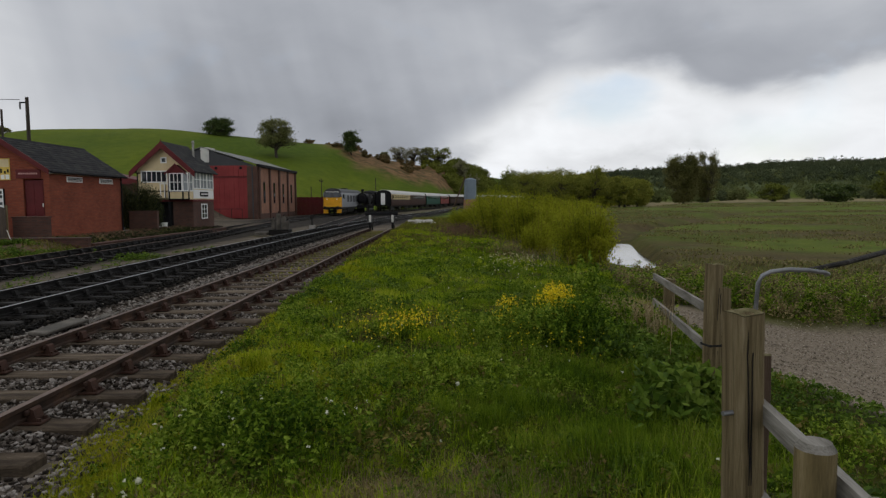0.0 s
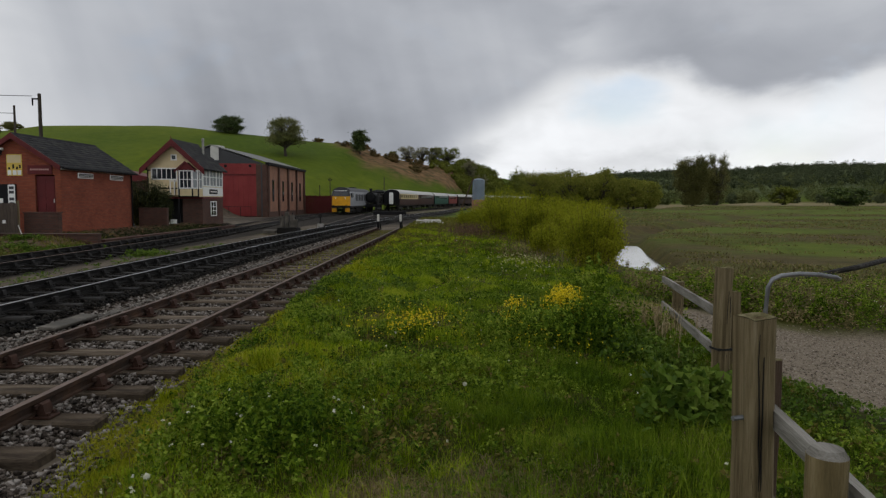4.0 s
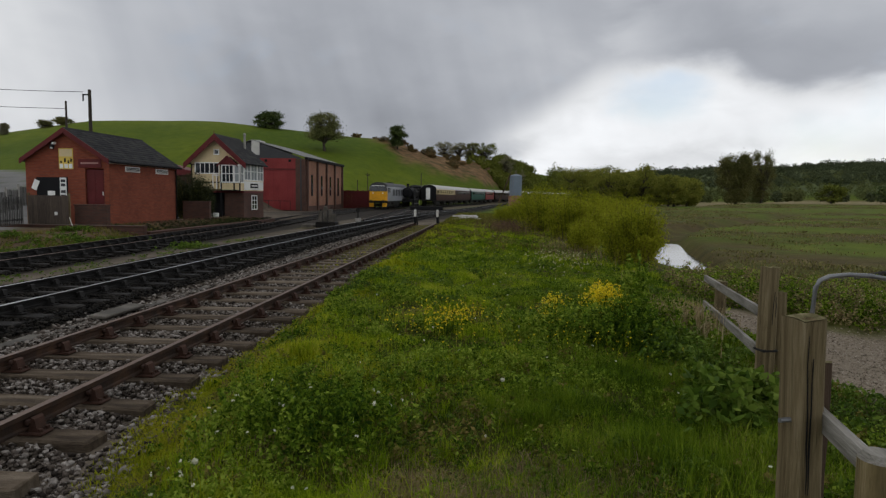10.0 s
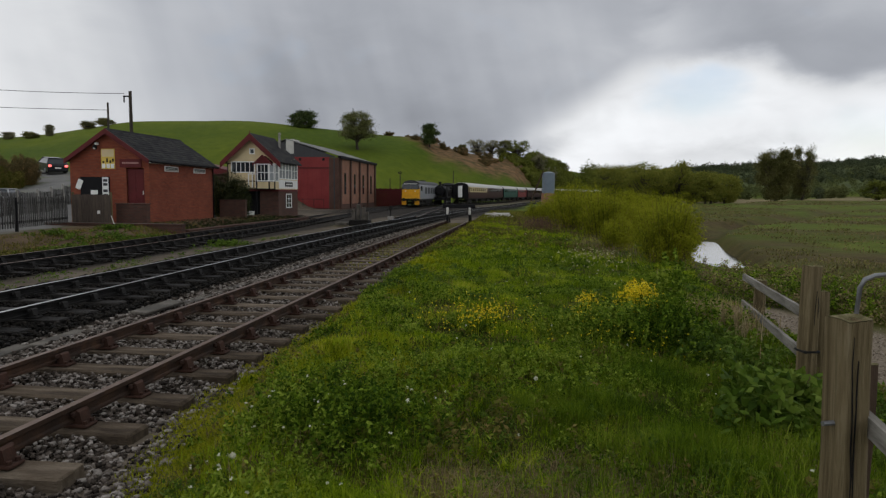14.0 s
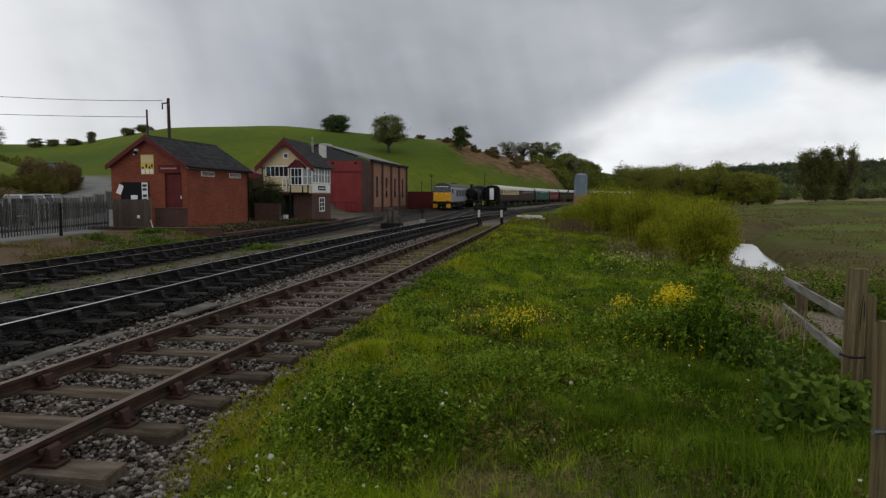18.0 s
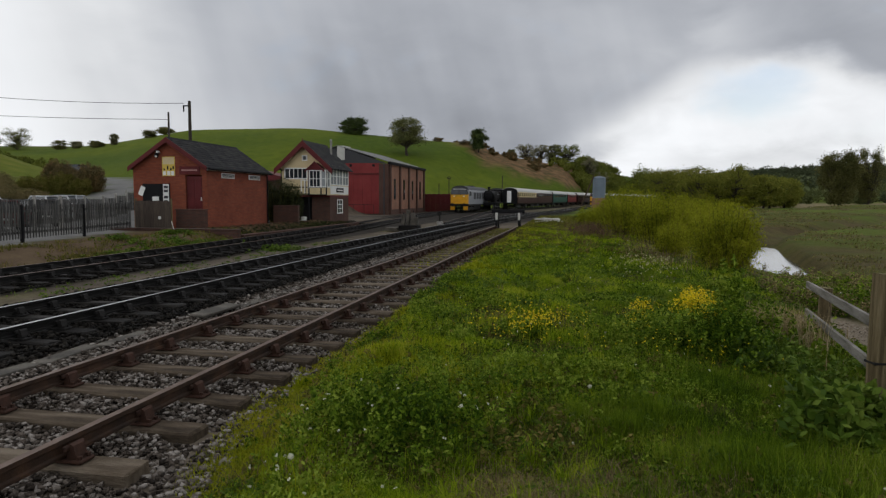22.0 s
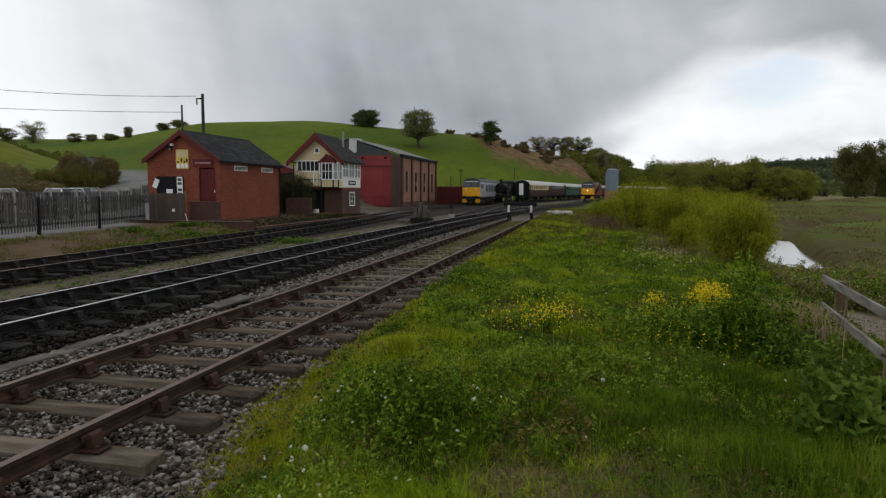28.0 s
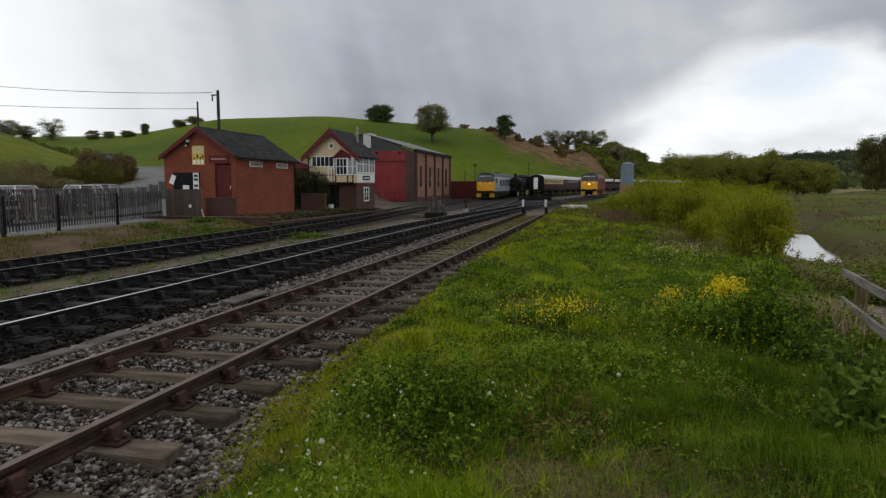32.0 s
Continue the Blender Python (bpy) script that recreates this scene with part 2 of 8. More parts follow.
M = {
    "brick": brick_mat("red_brick", (0.27, 0.07, 0.034), (0.2, 0.048, 0.024), (0.14, 0.062, 0.042)),
    "brick_dark": brick_mat("sooty_brick", (0.11, 0.05, 0.035), (0.075, 0.04, 0.03), (0.08, 0.06, 0.05)),
    "brick_tan": brick_mat("tan_brick", (0.34, 0.17, 0.105), (0.29, 0.135, 0.085), (0.24, 0.16, 0.12)),
    "slate": mat("slate", [(0.009, 0.009, 0.01), (0.022, 0.022, 0.023), (0.042, 0.04, 0.034)], rough=0.75, spec=0.15, scale=1.2, fine=16, obj_rand=0.7, bump=0.3),
    "maroon": flat("maroon_paint", (0.1, 0.014, 0.015), 0.55, spec=0.2),
    "red_door": mat("faded_red_doors", [(0.15, 0.014, 0.015), (0.2, 0.022, 0.022), (0.235, 0.036, 0.034)], rough=0.6, scale=0.6, fine=6, bump=0.1),
    "cream": flat("cream_paint", (0.62, 0.5, 0.29), 0.5, v=0.15),
    "white": flat("white_paint", (0.75, 0.75, 0.72), 0.5, v=0.12),
    "black": flat("black_paint", (0.01, 0.01, 0.011), 0.7, spec=0.12),
    "glass": glass_mat("dark_glass"),
    "pane": glass_mat("pale_glass", (0.30, 0.32, 0.33)),
    "dark_clad": mat("dark_grey_cladding", [(0.035, 0.036, 0.04), (0.05, 0.05, 0.055)], rough=0.6, scale=0.5, fine=8, bump=0.1),
    "concrete": mat("weathered_concrete", [(0.16, 0.15, 0.13), (0.28, 0.27, 0.245), (0.38, 0.36, 0.33)], scale=2.5, fine=30),
    "old_concrete": mat("dirty_concrete", [(0.03, 0.027, 0.022), (0.078, 0.069, 0.056), (0.145, 0.13, 0.108)], scale=2.5, fine=30),
    # rust of the rail sides, darkened: their shadow is put into the colour
    "rail_rust_shaded": mat("rusty_rail_shaded", [(0.014, 0.008, 0.005), (0.036, 0.018, 0.01), (0.075, 0.036, 0.018)], rough=0.75, scale=5, fine=60, spec=0.3),
    "rail_dark": mat("oily_rail_side", spec=0.15, cols=[(0.005, 0.005, 0.005), (0.013, 0.012, 0.011)], rough=0.6, scale=4, fine=50),
    "rail_top": mat("worn_rail_top", [(0.25, 0.25, 0.26), (0.45, 0.45, 0.46)], rough=0.32, metal=0.9, scale=3, fine=20, bump=0.05),
    "rail_top_rust": mat("rusted_rail_top", [(0.06, 0.034, 0.022), (0.11, 0.066, 0.045), (0.17, 0.112, 0.084)], rough=0.5, metal=0.3, scale=4, fine=40, bump=0.1),
    "sleeper": mat("weathered_sleeper", [(0.036, 0.027, 0.019), (0.104, 0.08, 0.057), (0.19, 0.155, 0.117)], rough=0.95, spec=0.1, scale=1.6, fine=22, stretch=(1, 6, 4), obj_rand=0.35, bump=0.5),
    "sleeper_dark": mat("sooty_sleeper", spec=0.15, cols= [(0.004, 0.0036, 0.0032), (0.011, 0.0096, 0.0083), (0.042, 0.038, 0.033)], rough=0.75, scale=1.2, fine=18, stretch=(1, 6, 4), obj_rand=0.3),
    "stone": mat("ballast_stone", [(0.018, 0.014, 0.011), (0.07, 0.056, 0.045), (0.14, 0.118, 0.1), (0.3, 0.272, 0.245)], rough=0.9, spec=0.1, scale=8, fine=60, island=0.75, bump=0.3),
    "stone_dark": mat("sooty_ballast", spec=0.1, cols= [(0.003, 0.0027, 0.0023), (0.009, 0.0078, 0.0063), (0.032, 0.028, 0.023)], rough=0.8, scale=8, fine=60, island=0.6, bump=0.3),
    "oldwood": mat("grey_timber", [(0.034, 0.025, 0.013), (0.11, 0.084, 0.044), (0.18, 0.142, 0.08), (0.27, 0.22, 0.14)], rough=0.95, spec=0.08, scale=2.2, fine=16, stretch=(10, 10, 0.4), bump=0.9),
    "end_grain": mat("mossy_end_grain", [(0.06, 0.055, 0.025), (0.16, 0.14, 0.075), (0.27, 0.24, 0.15)], rough=0.95, spec=0.05, scale=12, fine=60, bump=0.6),
    "oldwood_rail": mat("silvered_timber", [(0.08, 0.072, 0.06), (0.19, 0.178, 0.155), (0.31, 0.295, 0.265)], rough=0.95, spec=0.08, scale=2, fine=20, stretch=(7, 0.8, 7), bump=0.5),
    "brownpost": mat("red_brown_timber", [(0.045, 0.029, 0.018), (0.095, 0.06, 0.038)], rough=0.9, scale=3, fine=20, stretch=(9, 9, 0.7), bump=0.5),
    "greenwood": mat("treated_round_timber", [(0.06, 0.045, 0.016), (0.13, 0.098, 0.042), (0.21, 0.165, 0.085)], rough=0.85, scale=4, fine=25, stretch=(6, 6, 0.8), bump=0.4),
    "fence_grey": mat("dark_weathered_picket", [(0.02, 0.02, 0.019), (0.06, 0.058, 0.054), (0.15, 0.147, 0.137)], rough=0.9, scale=3, fine=20, stretch=(8, 8, 0.8), obj_rand=0.4),
    "fence_brown": mat("brown_board", [(0.045, 0.034, 0.027), (0.1, 0.078, 0.06)], rough=0.9, scale=3, fine=20, stretch=(8, 8, 0.8), obj_rand=0.4),
    "steel": mat("galvanised_tube", [(0.12, 0.125, 0.13), (0.25, 0.255, 0.26)], rough=0.45, metal=0.7, scale=4, fine=40, bump=0.1),
    "iron": mat("black_iron", [(0.008, 0.008, 0.008), (0.024, 0.022, 0.02)], rough=0.7, metal=0.0, spec=0.2, scale=4, fine=40),
    "chair": mat("rusty_chair", [(0.025, 0.013, 0.009), (0.07, 0.03, 0.018)], rough=0.85, scale=9, fine=60),
    "yellow": flat("warning_yellow", (0.7, 0.34, 0.008), 0.5, v=0.25),
    "shed_roof": mat("grey_sheet_roof", [(0.11, 0.11, 0.11), (0.17, 0.17, 0.165), (0.24, 0.235, 0.23)], rough=0.7, spec=0.15, scale=0.8, fine=9, bump=0.1),
    "rail_grey": flat("grey_loco_paint", (0.24, 0.25, 0.265), 0.45, v=0.15),
    "grey_roof": flat("grey_roof_paint", (0.5, 0.49, 0.46), 0.6, v=0.15),
    "coach_brown": flat("chocolate_paint", (0.04, 0.013, 0.009), 0.55, spec=0.15),
    "coach_cream": flat("coach_cream_paint", (0.55, 0.44, 0.22), 0.4),
    "coach_green": flat("coach_green_paint", (0.02, 0.085, 0.06), 0.5, spec=0.15),
    "coach_red": flat("coach_red_paint", (0.22, 0.045, 0.04), 0.6, spec=0.15),
    "loco_red": flat("loco_red_paint", (0.24, 0.035, 0.017), 0.5, spec=0.15),
    "silo": mat("blue_grey_steel", [(0.13, 0.165, 0.21), (0.18, 0.22, 0.27)], rough=0.5, scale=0.6, fine=6, bump=0.05),
    "faded_pink": flat("faded_lettering", (0.42, 0.24, 0.22), 0.7),
    "poster_y": flat("yellow_poster", (0.62, 0.44, 0.08), 0.5, v=0.2),
    "tail_red": glow("tail_lamp", (1, 0.04, 0.03), 2.0),
    "headlamp": glow("head_lamp", (1, 0.62, 0.2), 3.0),
    "car_dark": flat("dark_car_paint", (0.02, 0.02, 0.024), 0.25, v=0.1),
    "car_white": flat("white_car_paint", (0.62, 0.63, 0.64), 0.25, v=0.05),
    "car_silver": flat("silver_car_paint", (0.3, 0.31, 0.32), 0.25, v=0.05),
    "tyre": flat("tyre_rubber", (0.015, 0.015, 0.015), 0.85),
    "plank_white": flat("pale_stacked_timber", (0.6, 0.58, 0.54), 0.7, v=0.2),
    # vegetation
    "blade": mat("grass_blade", [(0.08, 0.108, 0.003), (0.22, 0.26, 0.008), (0.34, 0.37, 0.016), (0.46, 0.41, 0.07)], rough=0.85, spec=0.05, scale=0.9, fine=3, island=0.5, bump=0, trans=0.25),
    "lush": mat("lush_grass", [(0.04, 0.075, 0.003), (0.15, 0.23, 0.007), (0.27, 0.36, 0.012), (0.4, 0.42, 0.04)], rough=0.8, spec=0.08, scale=1.1, fine=4, island=0.5, bump=0, trans=0.3),
    "deep": mat("deep_green_grass", [(0.022, 0.05, 0.003), (0.075, 0.13, 0.006), (0.14, 0.21, 0.01), (0.22, 0.27, 0.03)], rough=0.8, spec=0.08, scale=1.2, fine=4, island=0.5, bump=0, trans=0.3),
    "pale_straw": mat("pale_dead_reed", [(0.2, 0.15, 0.07), (0.36, 0.28, 0.14), (0.5, 0.42, 0.25)], rough=0.85, scale=1, fine=5, island=0.7, bump=0, trans=0.2),
    "moss": mat("moss_yellow_grass", [(0.15, 0.175, 0.008), (0.29, 0.3, 0.014), (0.38, 0.33, 0.03)], rough=0.8, spec=0.1, scale=1, fine=3, island=0.6, bump=0, trans=0.2),
    "nettle": mat("nettle_leaf", [(0.03, 0.066, 0.004), (0.112, 0.18, 0.011), (0.26, 0.33, 0.042)], rough=0.75, scale=1, fine=8, island=0.7, bump=0, trans=0.3, spec=0.06),
    "dock": mat("dock_leaf", [(0.036, 0.07, 0.007), (0.078, 0.135, 0.013), (0.15, 0.21, 0.032)], rough=0.65, scale=1, fine=8, island=0.7, bump=0, trans=0.3, spec=0.1),
    "willow": mat("willow_leaf", [(0.12, 0.14, 0.008), (0.25, 0.27, 0.016), (0.36, 0.36, 0.03)], rough=0.8, spec=0.06, scale=0.6, fine=2, island=0.6, bump=0, trans=0.55),
    "oakleaf": mat("spring_oak_leaf", [(0.07, 0.08, 0.022), (0.13, 0.14, 0.04), (0.2, 0.19, 0.065)], rough=0.6, scale=0.5, fine=2, island=0.5, bump=0, trans=0.3),
    "ivy": mat("ivy_leaf", [(0.012, 0.018, 0.006), (0.03, 0.038, 0.012), (0.06, 0.06, 0.022)], rough=0.7, scale=1.2, fine=4, island=0.5, bump=0, spec=0.1),
    "darkleaf": mat("dark_leaf", [(0.022, 0.04, 0.008), (0.05, 0.078, 0.014), (0.09, 0.115, 0.022)], rough=0.6, scale=0.4, fine=2, island=0.5, bump=0, trans=0.2),
    "midleaf": mat("woodland_leaf", [(0.06, 0.075, 0.013), (0.12, 0.14, 0.022), (0.19, 0.2, 0.036)], rough=0.75, spec=0.1, scale=0.05, fine=1, island=0.35, bump=0, trans=0.25),
    # leaf green lightened and blued, so distance haze is painted into it
    "farleaf_hazed": mat("far_wood_leaf_hazed", [(0.05, 0.064, 0.036), (0.068, 0.083, 0.042), (0.095, 0.11, 0.05)], rough=0.9, spec=0.05, scale=0.012, fine=0.1, island=0.12, bump=0, trans=0.3),
    "ridgeleaf": mat("thin_spring_leaf", [(0.13, 0.125, 0.07), (0.21, 0.2, 0.115), (0.3, 0.28, 0.17)], rough=0.9, spec=0.05, scale=0.3, fine=2, island=0.4, bump=0, trans=0.5),
    "streamleaf": mat("waterside_leaf", [(0.1, 0.115, 0.018), (0.19, 0.2, 0.034), (0.28, 0.26, 0.055)], rough=0.85, spec=0.06, scale=0.06, fine=1, island=0.4, bump=0, trans=0.4),
    "fieldleaf": mat("field_tree_leaf", [(0.075, 0.078, 0.024), (0.13, 0.128, 0.04), (0.2, 0.178, 0.065)], rough=0.85, spec=0.1, scale=0.1, fine=1, island=0.45, bump=0, trans=0.25),
    "farlight": mat("far_field_trees", [(0.07, 0.09, 0.034), (0.1, 0.118, 0.042), (0.145, 0.15, 0.056)], rough=0.9, spec=0.05, scale=0.012, fine=0.1, island=0.12, bump=0, trans=0.3),
    "bramble": mat("brown_bramble", [(0.08, 0.072, 0.023), (0.155, 0.128, 0.045), (0.24, 0.185, 0.085)], rough=0.85, scale=0.7, fine=3, island=0.6, bump=0),
    "gorse": mat("brown_gorse", [(0.06, 0.055, 0.017), (0.13, 0.095, 0.032), (0.22, 0.13, 0.05)], rough=0.8, scale=0.8, fine=3, island=0.6, bump=0),
    "olive": mat("olive_weed_leaf", [(0.06, 0.07, 0.012), (0.13, 0.13, 0.025), (0.22, 0.17, 0.055)], rough=0.85, spec=0.05, scale=1, fine=6, island=0.7, bump=0, trans=0.25),
    "gravel_stone": mat("path_gravel", [(0.12, 0.097, 0.072), (0.22, 0.182, 0.138), (0.38, 0.335, 0.27)], rough=0.95, spec=0.08, scale=9, fine=50, island=0.7),
    "straw": mat("dry_stalk", [(0.09, 0.065, 0.028), (0.19, 0.14, 0.065), (0.3, 0.235, 0.125)], rough=0.8, scale=1, fine=5, island=0.7, bump=0, trans=0.2),
    "reed": mat("brown_dock_stalk", [(0.06, 0.035, 0.018), (0.13, 0.075, 0.04), (0.2, 0.13, 0.07)], rough=0.8, scale=1, fine=5, island=0.7, bump=0),
    "petal_y": mat("yellow_petal", [(0.6, 0.44, 0.0), (0.78, 0.61, 0.004), (0.85, 0.72, 0.02)], rough=0.6, scale=2, fine=8, island=0.6, bump=0, trans=0.2),
    "petal_c": mat("cream_umbel", [(0.3, 0.3, 0.12), (0.45, 0.43, 0.2), (0.55, 0.52, 0.3)], rough=0.8, scale=2, fine=8, island=0.6, bump=0, trans=0.3),
    "petal_w": mat("white_petal", [(0.55, 0.54, 0.4), (0.72, 0.71, 0.58)], rough=0.7, scale=2, fine=8, island=0.5, bump=0, trans=0.3),
    "bark": mat("bark", [(0.025, 0.02, 0.015), (0.07, 0.058, 0.045)], rough=0.95, scale=2, fine=14, stretch=(4, 4, 0.8), bump=0.6),
}


# ---- mesh helpers ----
def mesh_of(name, verts, faces, material=None, smooth=False):
    me = bpy.data.meshes.new(name)
    verts = np.asarray(verts, dtype=np.float32).reshape(-1, 3)
    if isinstance(faces, np.ndarray):
        k, n = faces.shape[1], len(faces)
        me.vertices.add(len(verts))
        me.vertices.foreach_set("co", verts.ravel())
        me.loops.add(n * k)
        me.loops.foreach_set("vertex_index", faces.astype(np.int32).ravel())
        me.polygons.add(n)
        me.polygons.foreach_set("loop_start", np.arange(0, n * k, k, dtype=np.int32))
        me.polygons.foreach_set("loop_total", np.full(n, k, dtype=np.int32))
        me.update(calc_edges=True)
    else:
        me.from_pydata(verts.tolist(), [], faces)
    if smooth:
        me.polygons.foreach_set("use_smooth", [True] * len(me.polygons))
    if material:
        me.materials.append(material)
    return me


class Geo:
    """Gathers simple solids into one mesh."""

    def __init__(self):
        self.v, self.f = [], []

    def add(self, verts, faces):
        o = len(self.v)
        self.v += [tuple(p) for p in verts]
        self.f += [tuple(i + o for i in f) for f in faces]
        return self

    def box(self, x0, x1, y0, y1, z0, z1, c=0.01, m=None):
        """A box with chamfered upright and lying edges."""
        c = min(c, (x1 - x0) * 0.3, (y1 - y0) * 0.3, (z1 - z0) * 0.3)
        xs, ys, zs = (x0, x1), (y0, y1), (z0, z1)
        vs, idx = [], {}
        for i in (0, 1):
            for j in (0, 1):
                for k in (0, 1):
                    for a in range(3):
                        p = [xs[i], ys[j], zs[k]]
                        for b, s in enumerate((i, j, k)):
                            if b != a:
                                p[b] += c if s == 0 else -c
                        idx[i, j, k, a] = len(vs)
                        vs.append(p)
        fs = []
        for a in range(3):
            b, d = (a + 1) % 3, (a + 2) % 3
            for s in (0, 1):
                q = []
                for u, w in ((0, 0), (1, 0), (1, 1), (0, 1)):
                    key = [0, 0, 0]
                    key[a], key[b], key[d] = s, u, w
                    q.append(idx[(*key, a)])
                fs.append(q if s else q[::-1])
            # edges along axis a
            for u in (0, 1):
                for w in (0, 1):
                    k0, k1 = [0, 0, 0], [0, 0, 0]
                    k0[a], k1[a] = 0, 1
                    k0[b] = k1[b] = u
                    k0[d] = k1[d] = w
                    q = [idx[(*k0, b)], idx[(*k1, b)], idx[(*k1, d)], idx[(*k0, d)]]
                    fs.append(q if u != w else q[::-1])
        for i in (0, 1):
            for j in (0, 1):
                for k in (0, 1):
                    q = [idx[i, j, k, a] for a in range(3)]
                    fs.append(q if (i + j + k) % 2 else q[::-1])
        if m is not None:
            vs = [m @ Vector(p) for p in vs]
        return self.add(vs, fs)

    def tube(self, pts, radii, seg=8, caps=True):
        """A round bar through the points."""
        pts = [Vector(p) for p in pts]
        if isinstance(radii, (int, float)):
            radii = [radii] * len(pts)
        rings = []
        for i, p in enumerate(pts):
            d = (pts[min(i + 1, len(pts) - 1)] - pts[max(i - 1, 0)]).normalized()
            q = d.to_track_quat("Z", "Y")
            rings.append([p + q @ Vector((radii[i] * math.cos(2 * math.pi * k / seg), radii[i] * math.sin(2 * math.pi * k / seg), 0)) for k in range(seg)])
        vs = [p for r in rings for p in r]
        fs = [(i * seg + k, i * seg + (k + 1) % seg, (i + 1) * seg + (k + 1) % seg, (i + 1) * seg + k) for i in range(len(pts) - 1) for k in range(seg)]
        if caps:
            fs += [tuple(range(seg))[::-1], tuple(range((len(pts) - 1) * seg, len(pts) * seg))]
        return self.add(vs, fs)

    def extrude(self, poly, axis, a, b):
        """A closed outline of (u, w) pairs pushed along an axis; u, w are the two other axes in order."""
        n = len(poly)
        vs = []
        for s in (a, b):
            for u, w in poly:
                p = [u, w]
                p.insert(axis, s)
                vs.append(p)
        fs = [(i, (i + 1) % n, n + (i + 1) % n, n + i) for i in range(n)]
        fs += [tuple(range(n))[::-1], tuple(range(n, 2 * n))]
        return self.add(vs, fs)

    def mesh(self, name, material, smooth=False):
        me = bpy.data.meshes.new(name)
        me.from_pydata([tuple(p) for p in self.v], [], self.f)
        bm = bmesh.new()
        bm.from_mesh(me)
        bmesh.ops.recalc_face_normals(bm, faces=bm.faces)
        bm.to_mesh(me)
        bm.free()
        if smooth:
            me.polygons.foreach_set("use_smooth", [True] * len(me.polygons))
        me.materials.append(material)
        return me


def thing(name, label, category, group="", kind="", at=(0, 0, 0), turn=0.0):
    ob = new(name)
    ob.empty_display_size = 0.1
    ob.matrix_world = pose(*at, 0, 0, turn)
    return tagged(ob, label, category, group, kind)


def part(name, geo, material, parent=None, label="", smooth=False):
    me = geo if isinstance(geo, bpy.types.Mesh) else geo.mesh(name, M[material], smooth)
    ob = new(name, me)
    if parent is not None:
        ob.parent = parent
    return tagged(ob, label)


def bx(*a, c=0.01):
    return Geo().box(*a, c=c)


def smooth(a, b, v):
    t = np.clip((np.asarray(v, float) - a) / (b - a), 0, 1)
    return t * t * (3 - 2 * t)


def wave(x, y, s, seed=0.0):
    """A cheap, even undulation of about -1 to 1."""
    x, y = np.asarray(x, float) / s, np.asarray(y, float) / s
    return (np.sin(x * 1.3 + seed) * np.cos(y * 1.7 - seed * 2) + 0.6 * np.sin(x * 2.9 + y * 1.1 + seed * 3) + 0.4 * np.cos(y * 3.7 - x * 2.3 + seed)) / 2


# ---- lie of the land; rail tops of the tracks are at z = 0 ----
# slope of the skyline against x / y of the bearing
SKY_A = (-1.6, -1.095, -0.933, -0.85, -0.788, -0.731, -0.642, -0.433, -0.333, -0.218, -0.123, -0.084, -0.046, -0.008, 0.034, 0.06, 0.098, 0.137, 0.19, 0.276, 0.45, 0.58, 0.8, 1.2)
SKY_S = (0.07, 0.088, 0.0875, 0.0875, 0.0905, 0.1003, 0.1125, 0.1132, 0.1043, 0.0905, 0.0835, 0.0735, 0.0668, 0.062, 0.051, 0.045, 0.038, 0.0345, 0.0325, 0.041, 0.0465, 0.0515, 0.055, 0.04)
RDG_Y = (200, 210, 230, 224, 219, 215, 215, 215, 215, 220, 225, 230, 240, 250, 290, 340, 420, 510, 620, 700, 720, 720, 700, 650)
FOOT_Y = (55, 70, 95, 96, 97, 98, 105, 115, 122, 130, 140, 148, 158, 170, 205, 240, 290, 340, 400, 430, 430, 430, 420, 400)


def bank_edge(y):
    """Where the turf of the bank meets the siding's ballast."""
    return np.interp(y, (0, 3.7, 4.4, 6, 8, 11, 15, 24, 45), (-2.3, -2.53, -2.76, -2.97, -3.12, -3.18, -3.3, -3.36, -3.45))


def main_x(y):
    y = np.asarray(y, float)
    return -8.4 + 0.00095 * np.clip(y - 20, 0, 84) ** 2 + 0.085 * np.maximum(y - 104, 0) + 0.04 * np.maximum(y - 137, 0)


